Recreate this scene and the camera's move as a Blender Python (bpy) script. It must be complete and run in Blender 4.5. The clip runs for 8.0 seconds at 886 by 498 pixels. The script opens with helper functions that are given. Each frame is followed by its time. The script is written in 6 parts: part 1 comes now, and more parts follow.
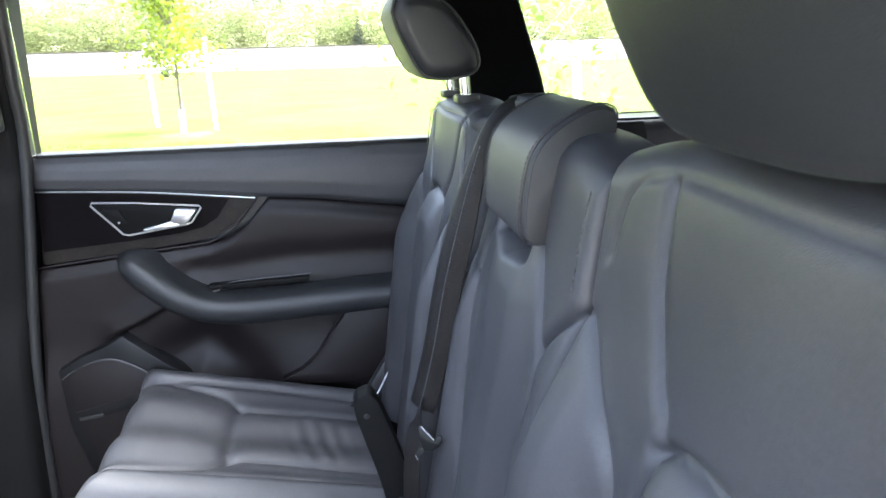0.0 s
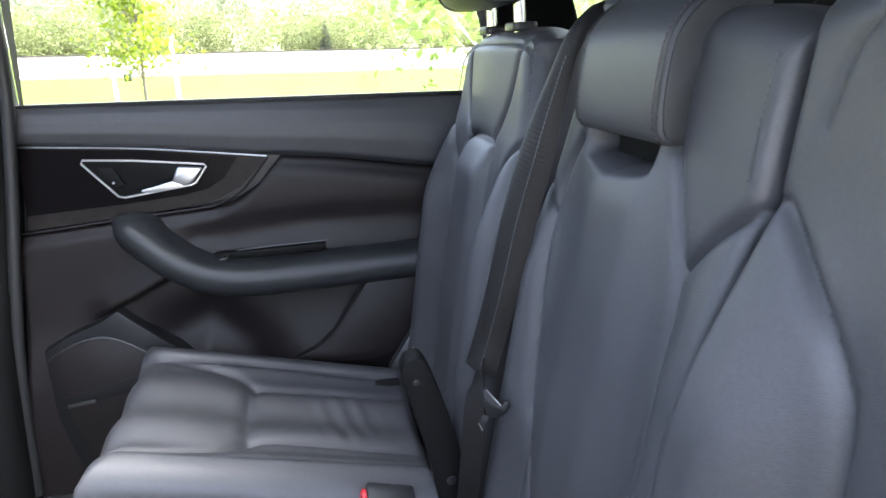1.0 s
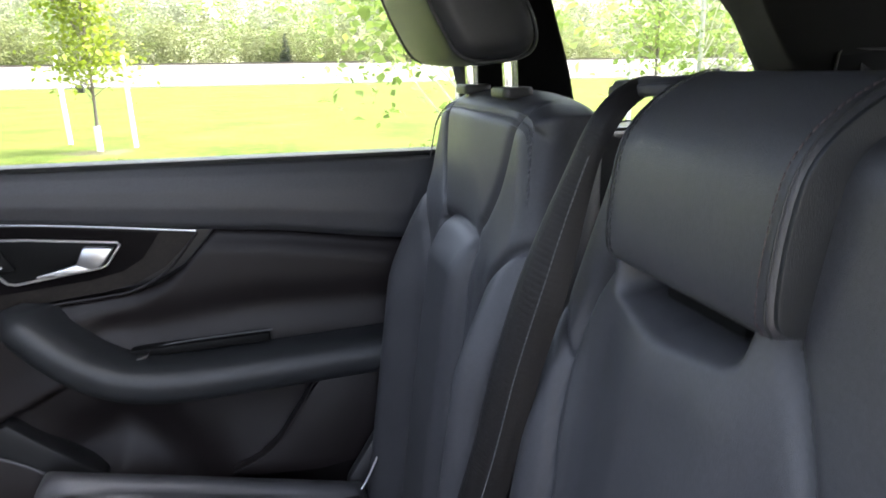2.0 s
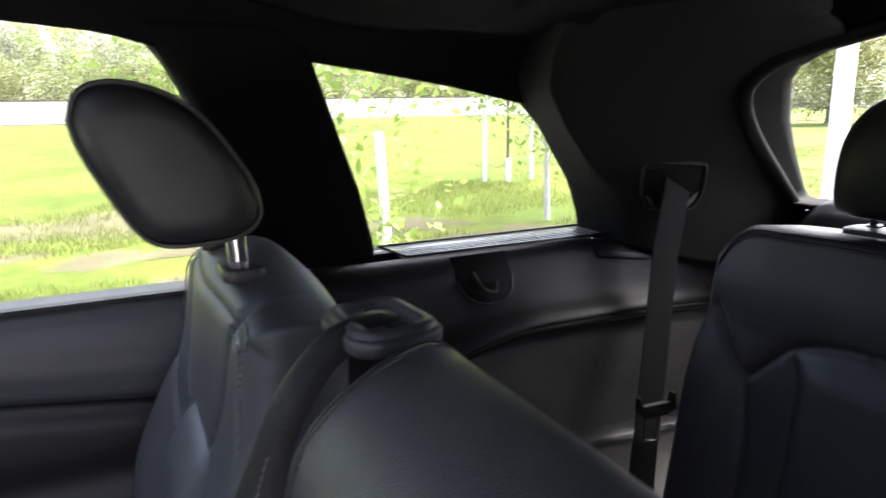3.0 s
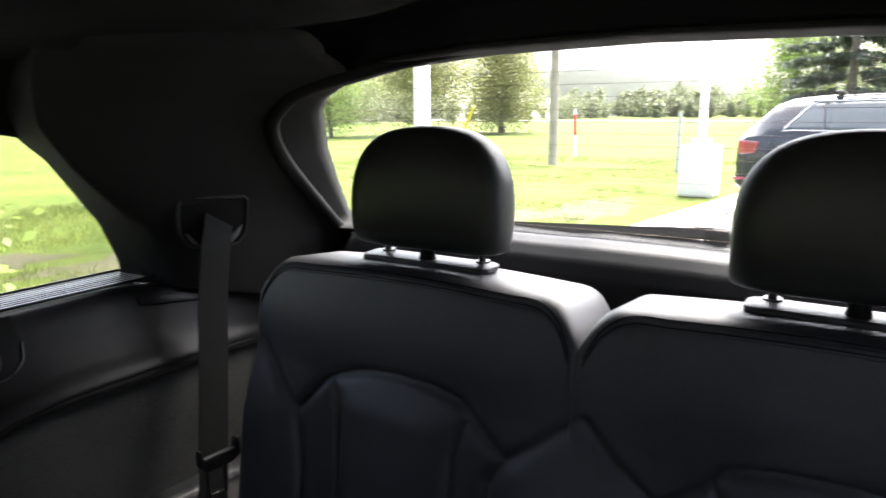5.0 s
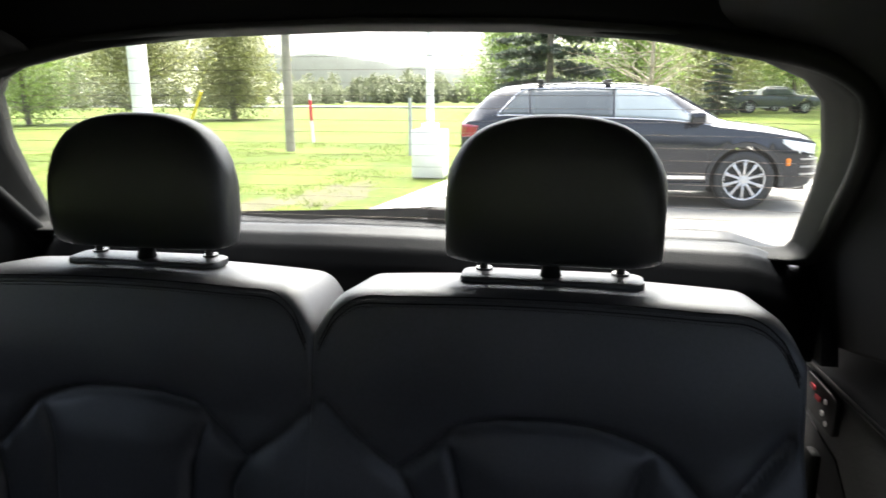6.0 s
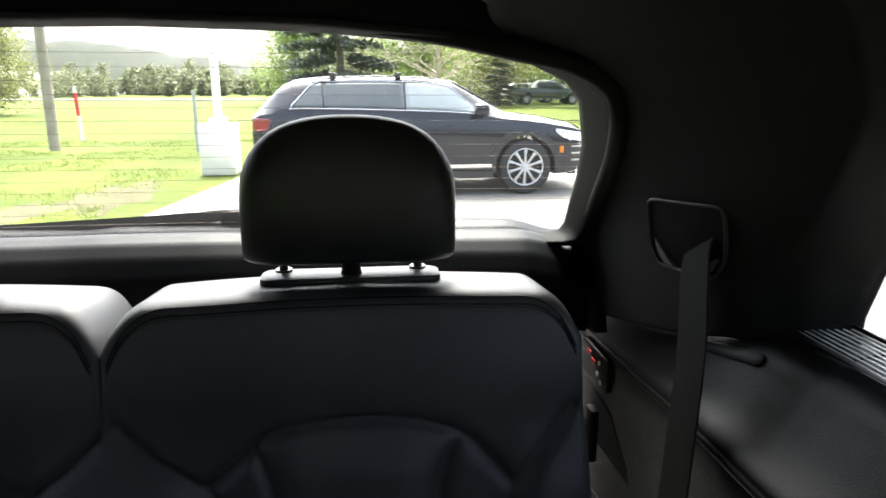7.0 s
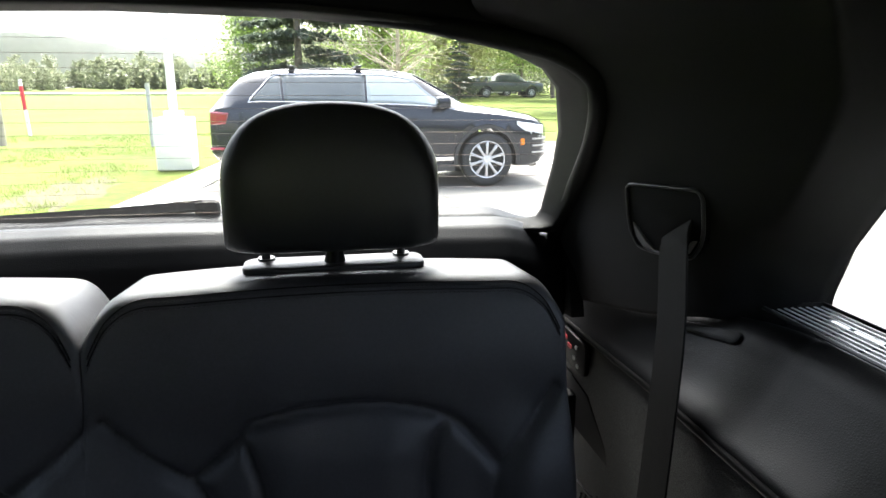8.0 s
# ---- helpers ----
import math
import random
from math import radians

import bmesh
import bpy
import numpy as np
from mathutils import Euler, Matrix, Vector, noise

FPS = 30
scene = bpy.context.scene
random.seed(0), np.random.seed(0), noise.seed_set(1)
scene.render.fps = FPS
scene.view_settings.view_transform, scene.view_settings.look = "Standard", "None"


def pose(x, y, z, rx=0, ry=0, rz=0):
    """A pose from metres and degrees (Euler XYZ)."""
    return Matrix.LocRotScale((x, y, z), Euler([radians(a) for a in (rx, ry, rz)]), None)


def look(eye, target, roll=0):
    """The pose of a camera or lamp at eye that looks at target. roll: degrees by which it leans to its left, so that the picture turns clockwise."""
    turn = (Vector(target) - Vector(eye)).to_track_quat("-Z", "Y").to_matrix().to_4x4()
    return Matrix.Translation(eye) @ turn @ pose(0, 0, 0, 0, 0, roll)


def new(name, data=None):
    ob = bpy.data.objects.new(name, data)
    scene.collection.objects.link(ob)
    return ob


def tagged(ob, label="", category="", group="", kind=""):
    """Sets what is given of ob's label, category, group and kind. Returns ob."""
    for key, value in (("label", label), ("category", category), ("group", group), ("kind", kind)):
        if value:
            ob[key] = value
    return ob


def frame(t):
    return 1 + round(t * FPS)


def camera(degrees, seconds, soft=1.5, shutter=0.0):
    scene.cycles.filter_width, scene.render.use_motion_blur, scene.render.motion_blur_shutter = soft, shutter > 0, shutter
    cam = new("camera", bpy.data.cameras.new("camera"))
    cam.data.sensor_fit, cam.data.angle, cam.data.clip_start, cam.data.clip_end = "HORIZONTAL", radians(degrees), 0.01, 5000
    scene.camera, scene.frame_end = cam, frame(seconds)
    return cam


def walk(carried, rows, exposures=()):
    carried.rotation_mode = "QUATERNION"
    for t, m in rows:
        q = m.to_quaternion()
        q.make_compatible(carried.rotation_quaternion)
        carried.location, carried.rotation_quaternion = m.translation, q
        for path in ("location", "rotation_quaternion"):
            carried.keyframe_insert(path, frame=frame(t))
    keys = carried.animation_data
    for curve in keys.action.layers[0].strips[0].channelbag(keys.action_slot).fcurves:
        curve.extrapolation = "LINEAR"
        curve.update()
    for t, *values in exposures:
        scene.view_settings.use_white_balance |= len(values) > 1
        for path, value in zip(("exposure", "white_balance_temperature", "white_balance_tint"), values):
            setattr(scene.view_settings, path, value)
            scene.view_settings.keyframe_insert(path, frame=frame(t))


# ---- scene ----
cam = camera(67.3, 8.0, shutter=0.25)
PATH = [
    (0, (0.121, -0.658, 1.424), (0.401, 1.236, 0.849), -1.6),
    (0.5, (0.055, -0.616, 1.365), (0.403, 1.272, 0.804), -1.6),
    (1, (0.014, -0.548, 1.313), (0.387, 1.335, 0.752), -1.4),
    (1.2, (0.009, -0.504, 1.307), (0.387, 1.378, 0.746), -1.4),
    (2.3, (0.102, -0.269, 1.42), (0.653, 1.586, 0.916), -0.7),
    (2.5, (0.145, -0.244, 1.447), (0.751, 1.599, 0.961), -0.7),
    (3, (0.234, -0.179, 1.488), (1.09, 1.576, 1.057), -0.7),
    (3.5, (0.311, -0.177, 1.513), (1.323, 1.5, 1.106), -0.9),
    (4, (0.349, -0.197, 1.517), (1.531, 1.367, 1.12), -0.9),
    (4.5, (0.355, -0.202, 1.518), (1.76, 1.164, 1.118), -0.5),
    (5, (0.364, -0.22, 1.513), (2.017, 0.832, 1.11), -0.3),
    (6.3, (0.367, -0.241, 1.515), (2.308, -0.083, 1.062), -0.0),
    (6.5, (0.361, -0.243, 1.518), (2.309, -0.207, 1.063), -0.1),
    (7, (0.358, -0.242, 1.522), (2.289, -0.475, 1.056), 0.1),
    (7.5, (0.357, -0.24, 1.521), (2.267, -0.593, 1.046), 0.2),
    (8, (0.356, -0.218, 1.515), (2.265, -0.564, 1.031), 0.1),
]
EXPOSURES = [(0, 5.38, 5950, 8), (0.5, 5.31, 5950, 8), (1.0, 5.16, 6050, 9), (2.5, 4.43, 6300, 12), (3.5, 4.41, 6050, 18), (4.5, 4.44, 6050, 18), (5.0, 4.32, 6250, 12), (6.5, 3.95, 6300, 7), (7.0, 3.98, 6300, 7), (8.0, 4.20, 6150, 7)]
walk(cam, [(t, look(eye, target, roll)) for t, eye, target, roll in PATH], EXPOSURES)

# ---------------------------------------------------------------- light
world = bpy.data.worlds.new("sky")
scene.world = world
world.use_nodes = True
wn = world.node_tree.nodes
sky = wn.new("ShaderNodeTexSky")
sky.sky_type = "NISHITA"
sky.sun_disc = False
SUN_ELEVATION, SUN_ROTATION = 60, 92
sky.sun_elevation, sky.sun_rotation = radians(SUN_ELEVATION), radians(SUN_ROTATION)
sky.air_density, sky.dust_density, sky.ozone_density = 0.6, 8.0, 0.6
wn["Background"].inputs["Strength"].default_value = 0.15
haze = wn.new("ShaderNodeHueSaturation")
haze.inputs["Saturation"].default_value = 0.7
world.node_tree.links.new(sky.outputs["Color"], haze.inputs["Color"])
world.node_tree.links.new(haze.outputs["Color"], wn["Background"].inputs["Color"])

sun = new("sun", bpy.data.lights.new("sun", "SUN"))
sun.data.energy, sun.data.angle, sun.data.color = 0.5, radians(30), (1.0, 0.97, 0.92)
sun_az = radians(SUN_ROTATION)
sun_way = Vector((math.sin(sun_az) * math.cos(radians(SUN_ELEVATION)), math.cos(sun_az) * math.cos(radians(SUN_ELEVATION)), math.sin(radians(SUN_ELEVATION))))
sun.matrix_world = look(tuple(sun_way * 50), (0, 0, 0))


# ---------------------------------------------------------------- materials
def material(name, color, rough=0.5, metal=0.0, spread=0.15, grain=900.0, stain=4.0, bump=0.0, bump_scale=900.0, rough_spread=0.08, spec=0.5, coat=0.0, voronoi=False, color2=None, detail=4.0, coat_rough=0.06):
    m = bpy.data.materials.new(name)
    m.use_nodes = True
    nt = m.node_tree
    bsdf = nt.nodes["Principled BSDF"]
    link = nt.links.new
    co = nt.nodes.new("ShaderNodeTexCoord")
    fine = nt.nodes.new("ShaderNodeTexNoise")
    fine.inputs["Scale"].default_value, fine.inputs["Detail"].default_value = grain, 2.0
    wide = nt.nodes.new("ShaderNodeTexNoise")
    wide.inputs["Scale"].default_value, wide.inputs["Detail"].default_value = stain, detail
    link(co.outputs["Object"], fine.inputs["Vector"])
    link(co.outputs["Object"], wide.inputs["Vector"])
    both = nt.nodes.new("ShaderNodeMath")
    both.operation = "MULTIPLY_ADD"
    both.inputs[1].default_value = 0.45
    link(fine.outputs["Fac"], both.inputs[0])
    half = nt.nodes.new("ShaderNodeMath")
    half.operation = "MULTIPLY"
    half.inputs[1].default_value = 0.55
    link(wide.outputs["Fac"], half.inputs[0])
    link(half.outputs[0], both.inputs[2])
    ramp = nt.nodes.new("ShaderNodeValToRGB")
    a = [c * (1 - spread) for c in color]
    b = list(color2) if color2 else [min(1, c * (1 + spread)) for c in color]
    ramp.color_ramp.elements[0].position, ramp.color_ramp.elements[1].position = 0.36, 0.64
    ramp.color_ramp.elements[0].color, ramp.color_ramp.elements[1].color = (*a, 1), (*b, 1)
    link(both.outputs[0], ramp.inputs["Fac"])
    link(ramp.outputs["Color"], bsdf.inputs["Base Color"])
    bsdf.inputs["Metallic"].default_value = metal
    bsdf.inputs["Specular IOR Level"].default_value = spec
    bsdf.inputs["Coat Weight"].default_value = coat
    bsdf.inputs["Coat Roughness"].default_value = coat_rough
    rr = nt.nodes.new("ShaderNodeMapRange")
    rr.inputs["To Min"].default_value, rr.inputs["To Max"].default_value = max(0.02, rough - rough_spread), min(1, rough + rough_spread)
    link(wide.outputs["Fac"], rr.inputs["Value"])
    link(rr.outputs["Result"], bsdf.inputs["Roughness"])
    if bump:
        bp = nt.nodes.new("ShaderNodeBump")
        bp.inputs["Strength"].default_value, bp.inputs["Distance"].default_value = bump, 0.002
        if voronoi:
            vo = nt.nodes.new("ShaderNodeTexVoronoi")
            vo.feature = "DISTANCE_TO_EDGE"
            vo.inputs["Scale"].default_value = bump_scale
            link(co.outputs["Object"], vo.inputs["Vector"])
            link(vo.outputs["Distance"], bp.inputs["Height"])
        else:
            no = nt.nodes.new("ShaderNodeTexNoise")
            no.inputs["Scale"].default_value, no.inputs["Detail"].default_value = bump_scale, 3.0
            link(co.outputs["Object"], no.inputs["Vector"])
            link(no.outputs["Fac"], bp.inputs["Height"])
        link(bp.outputs["Normal"], bsdf.inputs["Normal"])
    return m


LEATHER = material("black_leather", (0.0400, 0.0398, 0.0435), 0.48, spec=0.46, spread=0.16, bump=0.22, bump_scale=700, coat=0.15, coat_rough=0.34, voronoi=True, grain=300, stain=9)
# side leather, darkened in its colour so headrests look shaded
LEATHER_SIDE_SHADED = material("black_side_leather_shaded", (0.0175, 0.0185, 0.0200), 0.44, spec=0.36, spread=0.12, bump=0.16, bump_scale=700, voronoi=True, grain=300, stain=7)
PAD_LEATHER = material("dark_grey_leatherette", (0.037, 0.0375, 0.041), 0.45, spec=0.4, spread=0.12, bump=0.16, bump_scale=700, voronoi=True, grain=300, stain=7)
SEAM_SHADE = material("black_seam_shade", (0.011, 0.011, 0.0115), 0.8, spec=0.15, spread=0.15)
STITCH = material("grey_thread", (0.075, 0.077, 0.080), 0.5, spread=0.1)
STITCH_DARK = material("dark_thread", (0.034, 0.034, 0.036), 0.5, spread=0.1)
STITCH_RED = material("dull_red_thread", (0.060, 0.040, 0.040), 0.5, spread=0.1)
SOFT_PLASTIC = material("soft_black_plastic", (0.0075, 0.0077, 0.0083), 0.43, spec=0.24, spread=0.1, bump=0.16, bump_scale=420, voronoi=True, stain=6)
DOOR_SKIN = material("dark_door_vinyl", (0.0105, 0.0086, 0.0087), 0.42, spec=0.22, spread=0.12, bump=0.2, bump_scale=700, voronoi=True, stain=5)
HARD_PLASTIC = material("hard_black_plastic", (0.022, 0.022, 0.023), 0.38, spread=0.15, bump=0.2, bump_scale=900)
GLOSS_BLACK = material("piano_black", (0.0048, 0.0040, 0.0044), 0.25, spread=0.2, spec=0.06, rough_spread=0.04)
DARK_WOOD = material("dark_open_wood", (0.011, 0.0085, 0.007), 0.5, spec=0.2, spread=0.4, grain=180, stain=30)
# black plastic, also the painted dark of recesses that are not cut in
VOID = material("black_plastic_and_recess_shade", (0.005, 0.005, 0.005), 0.6, spec=0.1, spread=0.2)
CHROME = material("bright_chrome", (0.75, 0.75, 0.76), 0.12, metal=1.0, spread=0.03, rough_spread=0.05)
SATIN = material("satin_aluminium", (0.62, 0.62, 0.63), 0.36, metal=1.0, spread=0.05, rough_spread=0.06)
HEADLINER = material("black_headliner_cloth", (0.0078, 0.0078, 0.0081), 0.95, spread=0.2, bump=0.5, bump_scale=1500, spec=0.04)
PILLAR_CLOTH = material("black_pillar_cloth", (0.0070, 0.0070, 0.0073), 0.9, spread=0.2, bump=0.5, bump_scale=1500, spec=0.05)
# pillar cloth lightened in colour for the rear window's light on it
CORNER_CLOTH_LIT = material("lit_corner_cloth", (0.0165, 0.0165, 0.0165), 0.85, spread=0.2, bump=0.5, bump_scale=1500, spec=0.07)
CARPET = material("dark_grey_carpet", (0.066, 0.067, 0.065), 0.98, spread=0.5, grain=700, bump=1.0, bump_scale=900, spec=0.1)
WEBBING = material("black_belt_webbing", (0.0095, 0.0095, 0.0096), 0.75, spec=0.15, spread=0.15, bump=0.6, bump_scale=1200)
BELT_SLEEVE = material("ribbed_belt_webbing", (0.0105, 0.0092, 0.0088), 0.42, spec=0.3, spread=0.15, bump=0.4, bump_scale=1200)
RUBBER = material("black_rubber", (0.012, 0.012, 0.012), 0.55, spread=0.2, bump=0.2, bump_scale=300)
RED_LAMP = material("red_button", (0.5, 0.02, 0.03), 0.35, spread=0.1)
WHITE_MARK = material("white_print", (0.55, 0.55, 0.55), 0.6, spread=0.05)
NET = material("black_net", (0.012, 0.012, 0.012), 0.7)
DARK_STEEL = material("dark_steel_post", (0.12, 0.12, 0.125), 0.25, metal=1.0, spread=0.1)
RIM_BLACK = material("satin_black_rim", (0.013, 0.013, 0.014), 0.35, spread=0.1)
GREY_LIP = material("pale_grey_lip", (0.09, 0.09, 0.09), 0.35, spread=0.15, stain=40)
ALUMINIUM_BODY = material("grey_frame_trim", (0.0150, 0.0150, 0.0146), 0.6, spec=0.06, spread=0.1, stain=8)


def glass(name, tint=(0.71, 0.72, 0.71), veil=0.0004):
    """Lightly tinted thin car glass: it lets tinted light through and mirrors a little more the flatter one looks at
    it. A pale film adds a veil of haze.
    """
    m = bpy.data.materials.new(name)
    m.use_nodes = True
    nt = m.node_tree
    clear = nt.nodes.new("ShaderNodeBsdfTransparent")
    clear.inputs["Color"].default_value = (*tint, 1)
    gloss = nt.nodes.new("ShaderNodeBsdfGlossy")
    gloss.inputs["Roughness"].default_value = 0.02
    fresnel = nt.nodes.new("ShaderNodeFresnel")
    fresnel.inputs["IOR"].default_value = 1.12
    mix = nt.nodes.new("ShaderNodeMixShader")
    nt.links.new(fresnel.outputs[0], mix.inputs["Fac"])
    nt.links.new(clear.outputs[0], mix.inputs[1])
    nt.links.new(gloss.outputs[0], mix.inputs[2])
    # pale film mixed in to imitate veiling glare over the view
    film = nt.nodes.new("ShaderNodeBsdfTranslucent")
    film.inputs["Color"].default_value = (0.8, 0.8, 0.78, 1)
    veiled = nt.nodes.new("ShaderNodeMixShader")
    veiled.inputs["Fac"].default_value = veil
    nt.links.new(mix.outputs[0], veiled.inputs[1])
    nt.links.new(film.outputs[0], veiled.inputs[2])
    nt.links.new(veiled.outputs[0], nt.nodes["Material Output"].inputs["Surface"])
    return m


GLASS = glass("tinted_car_window", veil=0.0014)
SIDE_GLASS = glass("tinted_side_window", (0.635, 0.645, 0.635))
# for the unseen roof panel added as overhead fill
FILL_ROOF_GLASS = glass("fill_roof_glass", (0.78, 0.79, 0.78))
RIM = material("dull_grey_rim", (0.045, 0.045, 0.045), 0.4, metal=0.5)
TAIL_PLASTIC = material("grained_grey_plastic", (0.0065, 0.0070, 0.0085), 0.44, spec=0.13, spread=0.1, bump=0.16, bump_scale=420, voronoi=True)
PILLAR_PLASTIC = material("dark_pillar_plastic", (0.005, 0.005, 0.005), 0.6, spec=0.1, spread=0.2, bump=0.2, bump_scale=500)


# ---------------------------------------------------------------- mesh tools
def mesh_of(name, verts, faces, mat, smooth=True):
    me = bpy.data.meshes.new(name)
    me.from_pydata([tuple(v) for v in verts], [], faces)
    bm = bmesh.new()
    bm.from_mesh(me)
    bmesh.ops.recalc_face_normals(bm, faces=bm.faces)
    bm.to_mesh(me)
    bm.free()
    if smooth:
        me.polygons.foreach_set("use_smooth", [True] * len(me.polygons))
    if mat:
        me.materials.append(mat)
    me.update()
    return me


def crisp(ob, angle=35):
    ob.data.set_sharp_from_angle(angle=radians(angle))
    return ob


def part(name, me, parent=None, label=""):
    ob = new(name, me)
    if parent is not None:
        ob.parent = parent
        ob.matrix_parent_inverse = parent.matrix_basis.inverted()
    if label:
        tagged(ob, label)
    return ob


def base(name, at, label, category, group="", kind=""):
    e = new(name)
    e.empty_display_size = 0.1
    e.location = at
    return tagged(e, label, category, group, kind)


def slab(name, fn, nu, nv, back, mat):
    """A sheet fn(u, v), u and v from 0 to 1, given a body by a second layer moved by the vector back."""
    back = Vector(back)
    pts = [Vector(fn(i / nu, j / nv)) for j in range(nv + 1) for i in range(nu + 1)]
    n = len(pts)
    verts = pts + [p + back for p in pts]
    w = nu + 1
    faces = []
    for j in range(nv):
        for i in range(nu):
            a = j * w + i
            faces += [(a, a + 1, a + w + 1, a + w), (n + a, n + a + w, n + a + w + 1, n + a + 1)]
    rim = [i for i in range(w)] + [j * w + nu for j in range(1, nv + 1)] + [nv * w + i for i in range(nu - 1, -1, -1)] + [j * w for j in range(nv - 1, 0, -1)]
    for a, b in zip(rim, rim[1:] + rim[:1]):
        faces.append((a, n + a, n + b, b))
    return mesh_of(name, verts, faces, mat)


def prism(name, outline, place, mat, bevel=0.0, segments=2, smooth=True):
    """A closed outline of 2D points given depth: place(a, b, k) maps a point to the front (k 0) and the back (k 1)."""
    n = len(outline)
    verts = [place(a, b, 0) for a, b in outline] + [place(a, b, 1) for a, b in outline]
    faces = [tuple(range(n)), tuple(range(2 * n - 1, n - 1, -1))] + [(i, n + i, n + (i + 1) % n, (i + 1) % n) for i in range(n)]
    me = mesh_of(name, verts, faces, mat, False)
    if bevel:
        bm = bmesh.new()
        bm.from_mesh(me)
        edges = [e for e in bm.edges if len(e.link_faces) == 2 and e.calc_face_angle(0) > 0.6]
        bmesh.ops.bevel(bm, geom=edges, offset=bevel, segments=segments, affect="EDGES", profile=0.5, clamp_overlap=True)
        bmesh.ops.recalc_face_normals(bm, faces=bm.faces)
        bm.to_mesh(me)
        bm.free()
    if smooth:
        me.polygons.foreach_set("use_smooth", [True] * len(me.polygons))
        me.set_sharp_from_angle(angle=radians(40))
    return me


def block(name, size, at, mat, bevel=0.003, turn=None, segments=2):
    x, y, z = (s / 2 for s in size)
    m = Matrix.Translation(at) @ (turn if turn else Matrix.Identity(4))
    return prism(name, [(-x, -y), (x, -y), (x, y), (-x, y)], lambda a, b, k: m @ Vector((a, b, z if k else -z)), mat, bevel, segments)


def spline(points, steps):
    """A smooth line through points."""
    pts = [Vector(p) for p in points]
    if len(pts) < 3:
        return [pts[0].lerp(pts[-1], i / steps) for i in range(steps + 1)]
    ext = [pts[0] * 2 - pts[1]] + pts + [pts[-1] * 2 - pts[-2]]
    out = []
    for k in range(steps + 1):
        s = k / steps * (len(pts) - 1)
        i = min(int(s), len(pts) - 2)
        t = s - i
        a, b, c, d = ext[i : i + 4]
        out.append(0.5 * (2 * b + (c - a) * t + (2 * a - 5 * b + 4 * c - d) * t * t + (3 * b - a - 3 * c + d) * t * t * t))
    return out


def sweep(name, path, section, mat, up=(0, 0, 1), scale=None, closed=False, smooth=True):
    """A section of 2D points carried along a path. up gives the section's second axis; scale(k) its size from 0 to 1."""
    path = [Vector(p) for p in path]
    n, m = len(path), len(section)
    verts, faces = [], []
    for i, p in enumerate(path):
        way = (path[(i + 1) % n] - path[i - 1]) if closed else path[min(i + 1, n - 1)] - path[max(i - 1, 0)]
        way = way.normalized()
        u = up(i / (n - 1)) if callable(up) else up
        side = way.cross(Vector(u))
        side = side.normalized() if side.length > 1e-6 else way.orthogonal().normalized()
        top = side.cross(way)
        s = scale(i / (n - 1)) if scale else 1.0
        verts += [p + side * a * s + top * b * s for a, b in section]
    for i in range(n if closed else n - 1):
        for j in range(m):
            a, b = i * m + j, i * m + (j + 1) % m
            c, d = ((i + 1) % n) * m + (j + 1) % m, ((i + 1) % n) * m + j
            faces.append((a, b, c, d))
    if not closed:
        faces += [tuple(range(m - 1, -1, -1)), tuple((n - 1) * m + j for j in range(m))]
    me = mesh_of(name, verts, faces, mat, smooth)
    if smooth:
        me.set_sharp_from_angle(angle=radians(50))
    return me


def ring(r, n=10, squash=1.0):
    return [(r * math.cos(k * math.tau / n), r * squash * math.sin(k * math.tau / n)) for k in range(n)]


def strap(w, t):
    return [(-w / 2, -t / 2), (w / 2, -t / 2), (w / 2, t / 2), (-w / 2, t / 2)]


def rounded(w, h, r, n=5):
    """Outline of a rounded rectangle about the origin."""
    out = []
    for cx, cy, a0 in ((w / 2 - r, h / 2 - r, 0), (-w / 2 + r, h / 2 - r, 90), (-w / 2 + r, -h / 2 + r, 180), (w / 2 - r, -h / 2 + r, 270)):
        out += [(cx + r * math.cos(radians(a0 + 90 * k / n)), cy + r * math.sin(radians(a0 + 90 * k / n))) for k in range(n + 1)]
    return out


def joined(name, meshes, mat=None):
    """One mesh out of several."""
    bm = bmesh.new()
    mats = []
    for me in meshes:
        for mt in me.materials:
            if mt not in mats:
                mats.append(mt)
    for me in meshes:
        k = len(bm.faces)
        bm.from_mesh(me)
        bm.faces.ensure_lookup_table()
        slot = mats.index(me.materials[0]) if me.materials else 0
        for f in bm.faces[k:]:
            f.material_index = slot
    out = bpy.data.meshes.new(name)
    bm.to_mesh(out)
    bm.free()
    for mt in mats:
        out.materials.append(mt)
    return out


def line_distance(y, z, line):
    """Distance of the points (y, z) from a polyline."""
    best = np.full(y.shape, 9.0)
    for (y0, z0), (y1, z1) in zip(line, line[1:]):
        dy, dz = y1 - y0, z1 - z0
        t = np.clip(((y - y0) * dy + (z - z0) * dz) / (dy * dy + dz * dz + 1e-12), 0, 1)
        best = np.minimum(best, np.hypot(y - y0 - t * dy, z - z0 - t * dz))
    return best


def fine(line, steps=24):
    return [(p.x, p.y) for p in spline([(a, b, 0) for a, b in line], steps)]


def smoothstep(a, b, x):
    t = np.clip((x - a) / (b - a), 0, 1)
    return t * t * (3 - 2 * t)


